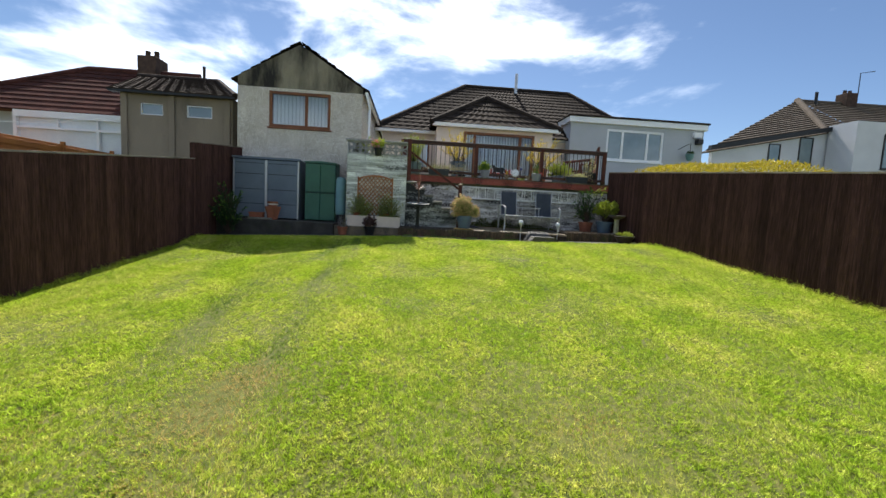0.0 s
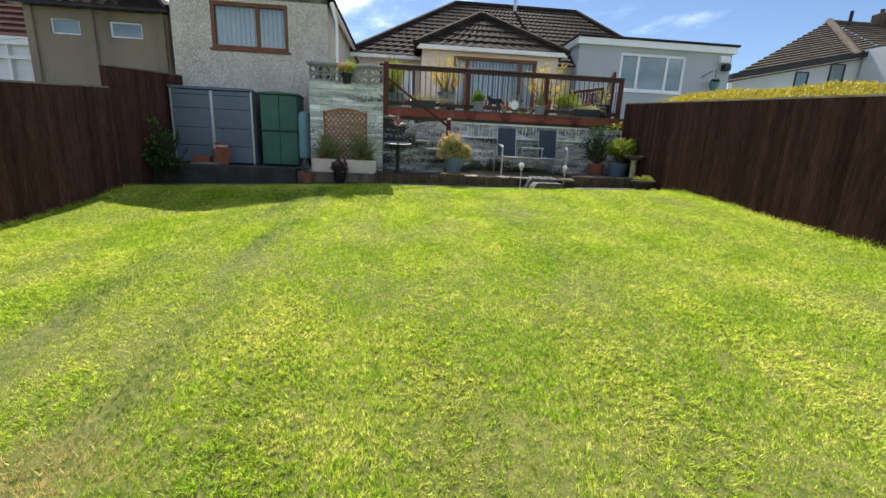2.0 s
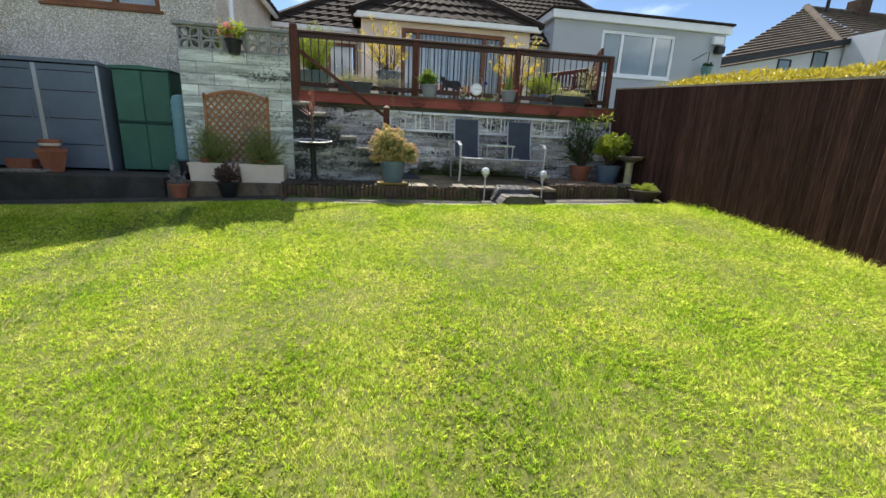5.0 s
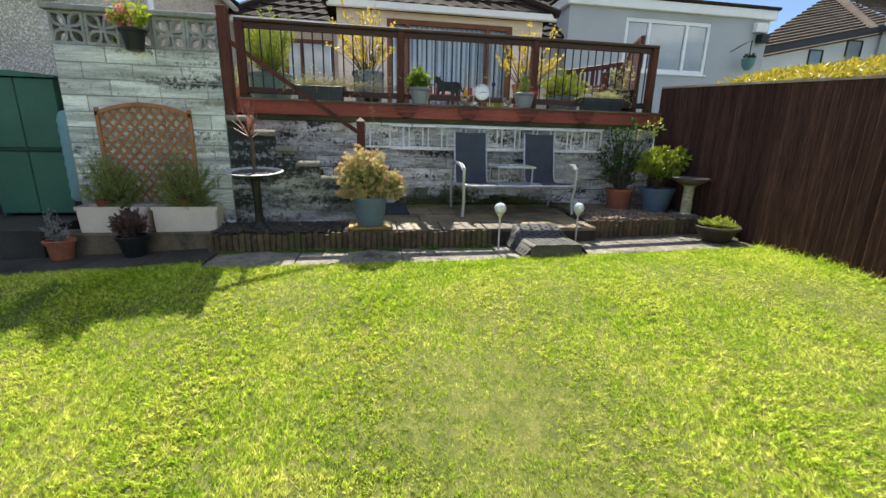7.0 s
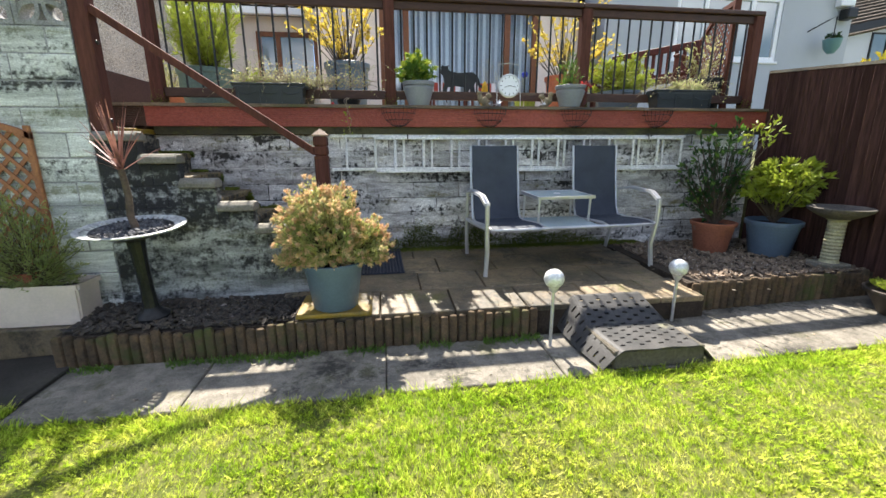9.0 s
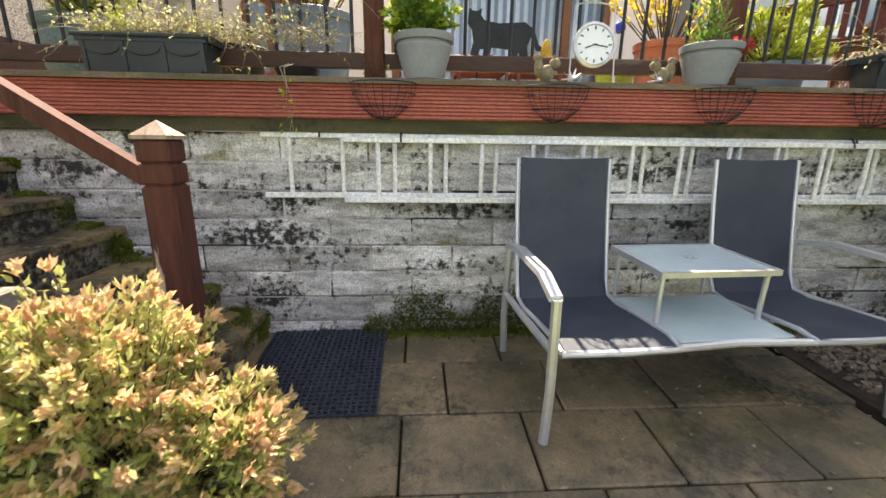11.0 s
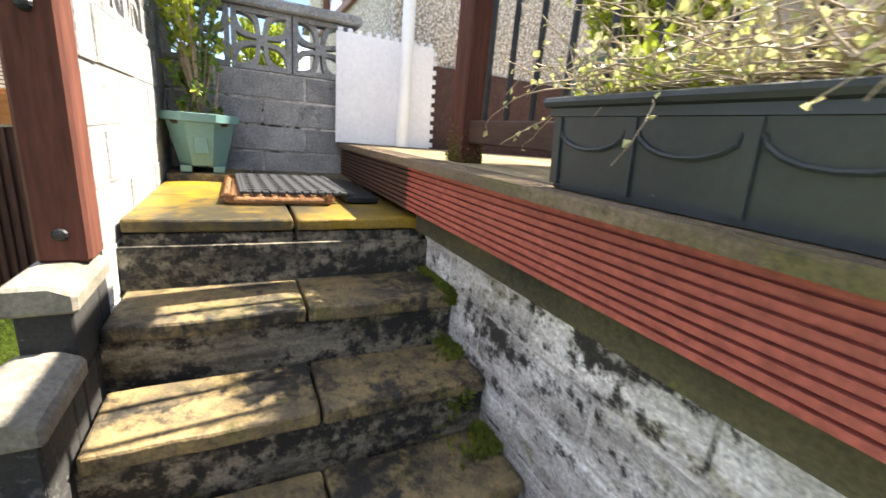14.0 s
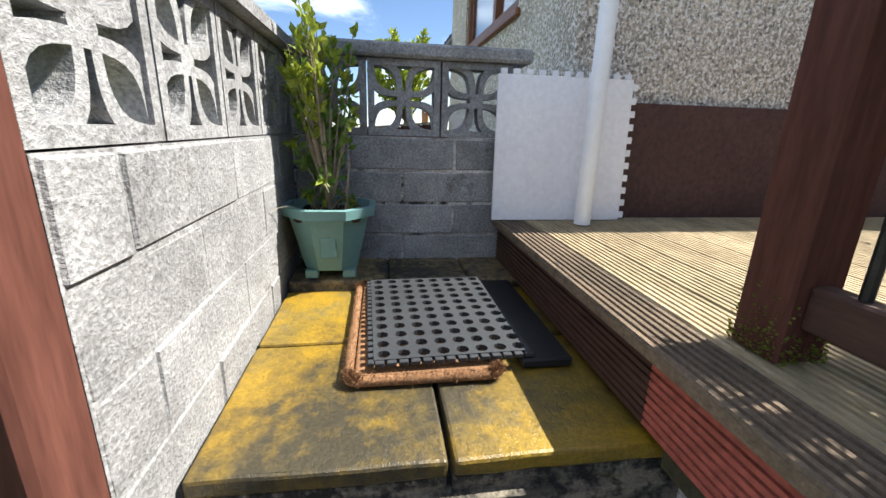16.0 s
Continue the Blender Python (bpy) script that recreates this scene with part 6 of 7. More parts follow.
# ---- on the landing ----
t = thing("landing_planter", "teal plastic planter with a straggly leafy climber", "potted plant", at=(-1.325, 11.165, 2.318))
bm = bmesh.new()
rings = []
for hw, z in ((0.095, 0.03), (0.10, 0.035), (0.145, 0.235), (0.168, 0.24), (0.172, 0.275), (0.15, 0.277), (0.14, 0.22)):
    c = hw * 0.42
    rings.append([bm.verts.new((x, y, z)) for x, y in ((-hw, -c), (-c, -hw), (c, -hw), (hw, -c), (hw, c), (c, hw), (-c, hw), (-hw, c))])
for a, b in zip(rings, rings[1:]):
    for i in range(8):
        bm.faces.new((a[i], a[(i + 1) % 8], b[(i + 1) % 8], b[i]))
bm.faces.new(rings[0][::-1])
bm.faces.new(rings[-1])
part("planter", bm, M_POTGREEN, t)
for sx in (-0.07, 0.07):
    for sy in (-0.07, 0.07):
        part("foot", softbox(sx - 0.025, sx + 0.025, sy - 0.025, sy + 0.025, 0, 0.032, 0.004), M_POTGREEN, t)
part("badge", softbox(0.118, 0.132, -0.03, 0.03, 0.09, 0.17, 0.004), M_POTGREEN, t)
part("soil", softbox(-0.12, 0.12, -0.12, 0.12, 0.222, 0.25, 0.01), M_SOILPOT, t)
bush(t, (0, 0, 0.25), (-0.02, -0.01, 0.60), (0.20, 0.14, 0.38), 34, 480, 0.045, 0.024, L_GREEN, stem=M_TWIG, r=0.005, start=0.3, shoots=L_LIME, shoot_n=6)
bush(t, (0, 0, 0.25), (0.06, -0.05, 0.86), (0.16, 0.07, 0.20), 14, 210, 0.045, 0.026, L_LIME, stem=M_TWIG, r=0.004, start=0.5)
bm = bmesh.new()
for i in range(26):
    a, el = rng.random() * 6.283, rng.uniform(0.4, 1.3)
    strap(bm, (rng.uniform(-0.08, 0.08), rng.uniform(-0.08, 0.08), 0.24), Vector((math.cos(a) * math.cos(el), math.sin(a) * math.cos(el), math.sin(el))), rng.uniform(0.2, 0.38), 0.006, 1.4, 7)
part("dry_grass", bm, M_TWIG, t)

t = thing("coir_mat", "brown coir doormat with thick bristly border", "doormat", at=(-0.885, 11.465, 2.284))
part("mat", softbox(-0.30, 0.30, -0.175, 0.175, 0, 0.016, 0.007, 2), M_COIR, t)
bm = bmesh.new()
loop = []
for cx, cy, a0 in ((0.287, 0.16, 0), (-0.287, 0.16, 90), (-0.287, -0.16, 180), (0.287, -0.16, 270)):
    for k in range(4):
        a = radians(a0 + 30 * k)
        loop.append((cx + 0.03 * math.cos(a), cy + 0.03 * math.sin(a), 0.012))
tube(bm, loop + loop[:1], 0.013, 0.013, 10)
part("border", bm, M_COIR, t, smooth=True)
bri = []
for i in range(7000):
    k = rng.randrange(len(loop))
    p = Vector(loop[k]).lerp(Vector(loop[(k + 1) % len(loop)]), rng.random())
    bri.append((p, (rv() + Vector((0, 0, 0.6))).normalized(), rng.uniform(0.014, 0.028), 0.0025))
tagged(put("bristles", leaf_mesh("bristles", bri, M_COIR), t), kind="stuff")


def holed(nx, ny, cell, hole, thick):
    """A plate of nx by ny cells, each with a round hole."""
    bm_ = bmesh.new()
    for i in range(nx):
        for j in range(ny):
            cx, cy = (i + 0.5) * cell, (j + 0.5) * cell
            top, bot = [], []
            for z, lst in ((thick, top), (0, bot)):
                outer = [bm_.verts.new((cx + x * cell / 2, cy + y * cell / 2, z)) for x, y in ((1, 0), (1, 1), (0, 1), (-1, 1), (-1, 0), (-1, -1), (0, -1), (1, -1))]
                inner = [bm_.verts.new((cx + hole * math.cos(k * math.pi / 4), cy + hole * math.sin(k * math.pi / 4), z)) for k in range(8)]
                lst += [outer, inner]
                for k in range(8):
                    bm_.faces.new((outer[k], outer[(k + 1) % 8], inner[(k + 1) % 8], inner[k]))
            for k in range(8):
                bm_.faces.new((top[1][k], top[1][(k + 1) % 8], bot[1][(k + 1) % 8], bot[1][k]))
    bmesh.ops.remove_doubles(bm_, verts=bm_.verts[:], dist=0.0005)
    return bm_


t = thing("rubber_tile", "grey perforated rubber tile lying on the doormat", "mat", at=pose(-1.175, 11.318, 2.314, 0, 0, 2.0))
part("tile", holed(11, 8, 0.0515, 0.0175, 0.014), M_RUBBER, t)
for i in range(14):
    part("tooth", softbox(0.566, 0.581, 0.002 + i * 0.03, 0.026 + i * 0.03, 0.0, 0.013, 0.002), M_RUBBER, t)
for i in range(19):
    part("tooth", softbox(0.01 + i * 0.0305, 0.028 + i * 0.0305, -0.015, 0.0, 0.0, 0.013, 0.002), M_RUBBER, t)
single("black_mat", softbox(-1.19, -0.60, 11.72, 11.86, 2.284, 2.312, 0.006), M_BLACK, "black rubber mat beside the deck edge", "mat")

t = thing("foam_tile_panel", "white marbled interlocking foam tile leaning on the wall", "panel", at=pose(-1.425, 11.84, 2.503, 0, -3, 0))
part("sheet", softbox(-0.012, 0.0, 0.0, 0.60, 0.0, 0.605, 0.002), M_WHITEBOARD, t)
for i in range(11):
    part("tooth", softbox(-0.012, 0.0, 0.60, 0.622, 0.01 + i * 0.055, 0.038 + i * 0.055, 0.002), M_WHITEBOARD, t)
    part("tooth", softbox(-0.012, 0.0, 0.01 + i * 0.055, 0.038 + i * 0.055, 0.605, 0.627, 0.002), M_WHITEBOARD, t)

# ---- on the deck ----
def dry_ivy(parent, L, ntrail, leaf, nl, reach=0.35):
    bm_ = bmesh.new()
    items = []
    for i in range(ntrail):
        x = rng.uniform(-L / 2, L / 2)
        p = Vector((x, rng.uniform(-0.03, 0.06), 0.16))
        pts = [p.copy()]
        d = Vector((rng.uniform(-1, 1.3) * 0.8, rng.uniform(-0.7, 0.5), rng.uniform(0.3, 1.0))).normalized()
        n = rng.randrange(5, 11)
        for k in range(n):
            p = p + d * reach / 7
            d = (d + rv(0.55) + Vector((0, 0, -0.22))).normalized()
            if p.z < 0.02:
                p.z = 0.02
            if abs(p.x) < L / 2 and p.z < 0.19 and p.y < 0.0 and i % 9:
                p.z, d.z = 0.19, abs(d.z)
            pts.append(p.copy())
        tube(bm_, pts, rng.uniform(0.0014, 0.003), 0.0008, 4)
        for k in range(nl):
            q = rng.choice(pts[1:])
            items.append((q + rv(0.012), rv().normalized(), rng.uniform(0.010, 0.022), rng.uniform(0.008, 0.017)))
    part("tangle", bm_, M_TWIG, parent)
    put("foliage", leaf_mesh("foliage", items, leaf), parent)


def swags(parent, L, W, H):
    """Raised swag mouldings, pilaster strips and a rolled rim on the front of a trough."""
    lean = math.atan2(W * 0.07, H)
    for c in (-L * 0.30, 0.0, L * 0.30):
        pts = [(c + L * 0.13 * math.cos(math.pi * (1 + k / 8)), -W * 0.478, H * 0.68 + H * 0.22 * math.sin(math.pi * (1 + k / 8))) for k in range(9)]
        part("swag", tube(bmesh.new(), pts, 0.004, 0.004, 5), M_TROUGH, parent)
    for c in (-L * 0.44, -L * 0.15, L * 0.15, L * 0.44):
        bm_ = bmesh.new()
        box(bm_, c - 0.010, c + 0.010, -0.006, 0.004, 0.0, H * 0.74, Matrix.Translation((0, -W * 0.425, 0.01)) @ Matrix.Rotation(lean, 4, "X"))
        part("strip", bm_, M_TROUGH, parent)
    part("rim", tube(bmesh.new(), [(-L / 2 - 0.004, -W / 2, H - 0.008), (0, -W / 2 - 0.001, H - 0.008), (L / 2 + 0.004, -W / 2, H - 0.008)], 0.011, 0.011, 8), M_TROUGH, parent, smooth=True)
    part("saucer", softbox(-L * 0.46, L * 0.46, -W * 0.40, W * 0.40, -0.001, 0.012, 0.004), M_BLACK, parent)


M_TROUGH = mat("black green plastic", (0.036, 0.044, 0.050), (0.026, 0.033, 0.038), 5.0, 0.36, 0.15, 60, grain=0.1)
t = thing("ivy_trough", "black plastic trough of straggling dry variegated ivy", "planter", "ivy troughs", at=(0.70, 12.0, DECK + 0.003))
trough(t, 0.62, 0.19, 0.175, M_TROUGH)
swags(t, 0.62, 0.19, 0.175)
dry_ivy(t, 0.6, 260, L_PALE, 6, 0.27)
bush(t, (-0.12, 0, 0.13), (-0.13, 0.02, 0.20), (0.24, 0.12, 0.10), 40, 240, 0.032, 0.018, L_LIME, stem=M_TWIG, r=0.002, start=0.3)
t = thing("ivy_trough", "black plastic trough of dry trailing plants", "planter", "ivy troughs", at=(4.77, 12.0, DECK + 0.003))
trough(t, 0.66, 0.19, 0.175, M_TROUGH)
swags(t, 0.66, 0.19, 0.175)
dry_ivy(t, 0.62, 80, L_PALE, 8, 0.3)
bush(t, (0.05, 0, 0.13), (0.05, 0.02, 0.20), (0.28, 0.12, 0.10), 40, 500, 0.045, 0.02, L_PALE, stem=M_TWIG, r=0.002, start=0.3)
t = thing("trailing_ivy", "tangle of bare ivy runners trailing over the deck edge", "plant", at=(1.32, 11.99, DECK + 0.004))
dry_ivy(t, 0.5, 80, L_PALE, 6, 0.33)
bm = bmesh.new()
for sx in (0.0, 0.02):
    tube(bm, [(0.05 + sx, -0.05, 0.06), (0.03 + sx, -0.14, 0.03), (0.06, -0.15, -0.05), (0.05 + sx * 2, -0.145, -0.14), (0.07, -0.15, -0.21), (0.06 + sx, -0.16, -0.27)], 0.0025, 0.0012, 5)
part("runner", bm, M_TWIG, t)
items = [(Vector((0.05 + rng.uniform(-0.03, 0.04), -0.155, rng.uniform(-0.28, 0.0))), rv().normalized(), 0.028, 0.02) for _ in range(14)]
put("runner_foliage", leaf_mesh("runner_foliage", items, L_LIME), t)
part("dark_pot", lathe(bmesh.new(), [(0.09, 0), (0.115, 0.05), (0.105, 0.05), (0.095, 0.035)], 20, (0.06, 0.06, 0)), M_BLACK, t, smooth=True)

for px, hgt, kind in ((2.04, 0.215, 0), (3.56, 0.205, 1)):
    t = thing("ribbed_pot", "grey ribbed pot of bright green herbs" if not kind else "grey ribbed pot of sparse green stems with red flowers", "potted plant", "ribbed pots", at=(px, 11.985, DECK + 0.003))
    pot(t, 0.095, 0.145, hgt, M_POTGREY, rim=0.02, ribs=7)
    if not kind:
        bush(t, (0, 0, 0.18), (0, 0, 0.32), (0.18, 0.15, 0.15), 46, 900, 0.045, 0.028, L_GREEN, r=0.003, start=0.4, shoots=L_LIME, shoot_n=7)
    else:
        bush(t, (0, 0, 0.17), (-0.02, 0, 0.30), (0.14, 0.12, 0.20), 34, 300, 0.06, 0.010, L_GREEN, r=0.003, start=0.3)
        fl = [(Vector((0.13, -0.06, 0.20)) + rv(0.045), rv().normalized(), 0.03, 0.025) for _ in range(60)]
        put("red_blossom", leaf_mesh("red_blossom", fl, L_RED), t)


def squirrel(x, y, s=1):
    """A small cast squirrel, one mesh."""
    bm_ = bmesh.new()
    for c, r_, sq in (((0, 0, 0.045), 0.042, (0.9, 0.8, 1.15)), ((0.04 * s, 0, 0.10), 0.026, (1.15, 0.9, 1)), ((-0.045 * s, 0, 0.075), 0.03, (0.8, 0.7, 1.7)), ((-0.05 * s, 0, 0.125), 0.022, (1.2, 0.7, 0.9)), ((0.042 * s, 0.012, 0.128), 0.008, (0.8, 0.8, 1.6)), ((0.03 * s, -0.012, 0.128), 0.008, (0.8, 0.8, 1.6)), ((0.04 * s, 0.0, 0.05), 0.015, (1.2, 1, 0.9)), ((0.02 * s, 0.0, 0.012), 0.022, (1.8, 1, 0.6))):
        bmesh.ops.create_uvsphere(bm_, u_segments=14, v_segments=9, radius=r_, matrix=Matrix.Translation(c) @ Matrix.Diagonal((*sq, 1)))
    o_ = single("squirrel_figure", bm_, mat("mottled cast stone", (0.30, 0.24, 0.15), (0.17, 0.14, 0.09), 25.0, 0.85, 0.6, 120), "small weathered stone squirrel on the deck edge", "ornament", "squirrels", smooth=True)
    o_.matrix_basis = Matrix.Translation((x, y, DECK + 0.002))


squirrel(2.68, 11.97)
squirrel(3.30, 11.97, -1)

t = thing("garden_clock", "round white garden clock in a wire stand", "clock", at=pose(2.93, 12.0, DECK + 0.20, -6, 0, 0))
bm = lathe(bmesh.new(), [(0.10, -0.012), (0.112, -0.006), (0.112, 0.012), (0.10, 0.016), (0.096, 0.008), (0.002, 0.008)], 36)
bm.transform(Matrix.Rotation(radians(90), 4, "X"))
part("case", bm, M_ALU, t, smooth=True)
bm = lathe(bmesh.new(), [(0.096, 0.0), (0.096, 0.0095), (0.001, 0.0098)], 36)
bm.transform(Matrix.Rotation(radians(90), 4, "X"))
part("dial", bm, M_UPVC, t, "white dial")
for k in range(12):
    a = k * math.pi / 6
    m = Matrix.Rotation(a, 4, "Y") @ Matrix.Translation((0, -0.0115, 0.082))
    bm = bmesh.new()
    box(bm, -0.003, 0.003, -0.001, 0.001, -0.008, 0.008, m)
    part("hour_mark", bm, M_BLACK, t)
for a, ln in ((-110, 0.055), (100, 0.07)):
    bm = bmesh.new()
    box(bm, -0.0025, 0.0025, -0.0145, -0.0125, -0.01, ln, Matrix.Rotation(radians(a), 4, "Y"))
    part("clock_needle", bm, M_BLACK, t)
for sx in (-0.105, 0.105):
    part("stand_wire", tube(bmesh.new(), [(sx * 1.15, 0.015, -0.195), (sx * 1.1, 0.01, 0.0), (sx, 0.01, 0.2)], 0.004), M_ALU, t)
part("stand_wire", tube(bmesh.new(), [(-0.105, 0.01, 0.2), (0, 0.01, 0.215), (0.105, 0.01, 0.2)], 0.004), M_ALU, t)

t = thing("cat_silhouette", "black flat metal cat silhouette behind the railing", "ornament", at=(2.48, 12.22, DECK + 0.11))
cat = [(-0.19, 0.28), (-0.195, 0.23), (-0.17, 0.20), (-0.16, 0.14), (-0.185, 0.03), (-0.155, 0.0), (-0.12, 0.10), (-0.10, 0.10), (-0.11, 0.0), (-0.075, 0.0), (-0.055, 0.11), (0.05, 0.10), (0.045, 0.0), (0.08, 0.0), (0.10, 0.09), (0.13, 0.0), (0.165, 0.0), (0.15, 0.12), (0.17, 0.17), (0.20, 0.10), (0.25, 0.09), (0.255, 0.11), (0.215, 0.13), (0.185, 0.21), (0.13, 0.245), (-0.02, 0.235), (-0.10, 0.25), (-0.12, 0.275), (-0.115, 0.31), (-0.14, 0.295), (-0.165, 0.295), (-0.185, 0.31)]
part("plate", prism(bmesh.new(), cat, -0.002, 0.002), M_IRON, t)
for sx in (-0.14, 0.06):
    part("spike", boxes((sx, sx + 0.01, -0.003, 0.003, -0.05, 0.02)), M_IRON, t)
single("yellow_ornament", lathe(bmesh.new(), [(0.03, 0), (0.042, 0.05), (0.03, 0.12), (0.036, 0.18), (0.022, 0.25), (0.004, 0.27)], 14, (2.74, 12.22, DECK + 0.002)), mat("yellow glaze", (0.62, 0.36, 0.03), None, 6.0, 0.3), "small yellow glazed ornament behind the railing", "ornament", smooth=True)
t = thing("glass_bauble", "blue glass ball on a thin stem behind the railing", "ornament", at=(3.16, 12.22, DECK + 0.002))
part("ball", bmesh.ops.create_uvsphere(bm := bmesh.new(), u_segments=18, v_segments=12, radius=0.032, matrix=Matrix.Translation((0, 0, 0.34))) and bm, mat("blue glass", (0.03, 0.05, 0.45), None, 6.0, 0.08), t, smooth=True)
part("stem", tube(bmesh.new(), [(0, 0, 0), (0, 0, 0.16), (0, 0, 0.31)], 0.004), M_ALU, t)
single("green_bowl", lathe(bmesh.new(), [(0.06, 0), (0.10, 0.03), (0.115, 0.12), (0.10, 0.12), (0.08, 0.05)], 20, (3.22, 12.36, DECK + 0.002)), mat("lime bowl", (0.22, 0.32, 0.05), None, 5.0, 0.4), "lime green bowl on the deck", "bowl", smooth=True)
for bx in (2.82, 3.28):
    t = thing("dragonfly_ornament", "pale metal dragonfly on the deck edge", "ornament", "dragonflies", at=(bx - 0.02, 11.94, DECK + 0.004))
    part("body", tube(bmesh.new(), [(-0.05, 0, 0.015), (0, 0, 0.02), (0.03, 0, 0.025)], 0.003, 0.007), M_ALU, t)
    for a in (35, 70, 110, 145):
        bm = bmesh.new()
        strap(bm, (0.01, 0, 0.022), Vector((math.cos(radians(a)), 0.3, math.sin(radians(a)))), 0.06, 0.022, 0.1)
        part("wing", bm, M_UPVC, t)
single("red_trinket", lathe(bmesh.new(), [(0.01, 0), (0.018, 0.012), (0.014, 0.03), (0.002, 0.036)], 12, (1.23, 12.04, DECK + 0.002)), mat("red glaze", (0.5, 0.03, 0.04), None, 6.0, 0.3), "tiny red and white trinket under the ivy", "ornament", smooth=True)

# half-round wire baskets hooked over the fascia
for bx in (1.84, 2.71, 3.58, 4.45):
    t = thing("wire_basket", "empty black half-round wire wall basket on the fascia", "hanging basket", "wire baskets", at=(bx, DF - 0.004, 2.475))

    def hoop(r, z):
        return [(r * math.cos(math.pi * (1 + k / 12)), r * 0.75 * math.sin(math.pi * (1 + k / 12)), z) for k in range(13)]
    for r_, z_ in ((0.165, 0), (0.155, -0.05), (0.12, -0.11), (0.06, -0.16)):
        part("hoop", tube(bmesh.new(), hoop(r_, z_), 0.0031, 0.0031, 5), M_IRON, t)
    part("back_bar", tube(bmesh.new(), [(-0.165, 0, 0), (0, 0, 0), (0.165, 0, 0)], 0.0026, 0.0026, 5), M_IRON, t)
    for k in range(1, 12):
        a = math.pi * (1 + k / 12)
        pts = [(r_ * math.cos(a), r_ * 0.75 * math.sin(a), z_) for r_, z_ in ((0.165, 0), (0.155, -0.05), (0.12, -0.11), (0.06, -0.16), (0.01, -0.17))]
        part("wire", tube(bmesh.new(), pts, 0.0022, 0.0022, 4), M_IRON, t)

# larger planting at the back of the deck
t = thing("bamboo_barrel", "tall yellow-green bamboo in a grey-green half barrel", "potted plant", at=(-0.08, 12.75, DECK + 0.002))
pot(t, 0.24, 0.30, 0.40, mat("grey green barrel", (0.13, 0.20, 0.18), (0.10, 0.16, 0.145), 4.0, 0.5), rim=0.03, ribs=3)
bush(t, (0, 0, 0.34), (0, 0, 0.80), (0.42, 0.40, 0.46), 120, 5200, 0.075, 0.011, L_LIME, r=0.004, start=0.3)
for ax, ay, aw, bz in ((1.33, 12.78, 0.50, 0.0), (4.05, 13.3, 0.62, 0.05)):
    t = thing("golden_acer", "golden-leaved acer in a blue-grey pot on the deck", "potted tree", "acers", at=(ax, ay, DECK + 0.002))
    pot(t, 0.19, 0.24, 0.50, M_POTBLUE if ax < 3 else M_TERRA, rim=0.03)
    bush(t, (0, 0, 0.32), (-0.05 if ax < 3 else 0.12, 0, 1.0 + bz), (aw * 1.15, aw * 0.9, 0.50), 52, 900, 0.05, 0.042, L_YELLOW, r=0.007, start=0.62)
t = thing("lime_shrub", "rounded lime-yellow shrub in a pot on the deck", "potted plant", at=(4.55, 12.8, DECK + 0.002))
pot(t, 0.2, 0.26, 0.26, M_POTBLUE)
bush(t, (0, 0, 0.22), (0, 0, 0.45), (0.46, 0.36, 0.30), 110, 3200, 0.05, 0.018, L_LIME, r=0.004, start=0.4)
t = thing("small_pot", "small terracotta pot with a plant by the railing", "potted plant", at=(-0.88, 13.7, DECK + 0.002))
pot(t, 0.12, 0.17, 0.28, M_TERRA)
bush(t, (0, 0, 0.24), (0, 0, 0.50), (0.2, 0.18, 0.24), 24, 320, 0.04, 0.018, L_PALE, r=0.003, start=0.3)
t = thing("dark_bowl", "black bowl planter on the deck", "planter", at=(0.78, 12.75, DECK + 0.002))
pot(t, 0.16, 0.22, 0.28, M_BLACK)
t = thing("corner_pot", "dark pot with twiggy shrub in the deck corner", "potted plant", at=(5.38, 12.45, DECK + 0.002))
pot(t, 0.17, 0.22, 0.36, M_BLACK)
bush(t, (0, 0, 0.3), (-0.05, 0, 0.62), (0.26, 0.2, 0.26), 40, 420, 0.04, 0.02, L_PALE, stem=M_TWIG, r=0.004, start=0.4)

# bench and arched lattice
M_BENCH = mat("red brown bench paint", (0.13, 0.035, 0.025), (0.09, 0.025, 0.018), 3.0, 0.6, 0.3, 50)
t = thing("garden_bench", "red-brown slatted wooden garden bench on the deck", "bench", at=pose(5.05, 13.15, DECK + 0.002, 0, 0, -62))
for x in (-0.55, 0.55):
    part("leg", softbox(x - 0.03, x + 0.03, -0.25, -0.19, 0, 0.62, 0.006), M_BENCH, t)
    part("leg", softbox(x - 0.03, x + 0.03, 0.19, 0.25, 0, 0.86, 0.006), M_BENCH, t)
    part("arm", softbox(x - 0.035, x + 0.035, -0.28, 0.22, 0.62, 0.65, 0.006), M_BENCH, t)
for k in range(5):
    part("seat_slat", softbox(-0.55, 0.55, -0.24 + k * 0.09, -0.165 + k * 0.09, 0.40, 0.42, 0.004), M_BENCH, t)
part("back_rail", softbox(-0.52, 0.52, 0.20, 0.24, 0.78, 0.86, 0.005), M_BENCH, t)
part("back_rail", softbox(-0.52, 0.52, 0.20, 0.24, 0.48, 0.53, 0.005), M_BENCH, t)
for k in range(11):
    part("back_slat", softbox(-0.50 + k * 0.098, -0.455 + k * 0.098, 0.21, 0.23, 0.53, 0.78, 0.003), M_BENCH, t)

t = thing("lattice_screen", "dark brown lattice screen with a swept top", "trellis", at=pose(5.72, 12.95, DECK + 0.002, 0, 0, 72))
HW = 0.75


def sweep(x):
    u = (x + HW) / (2 * HW)
    return 0.62 + 0.52 * (1 - u) ** 0 * (0.5 - 0.5 * math.cos(math.pi * min(1, (1 - u) * 1.25)))


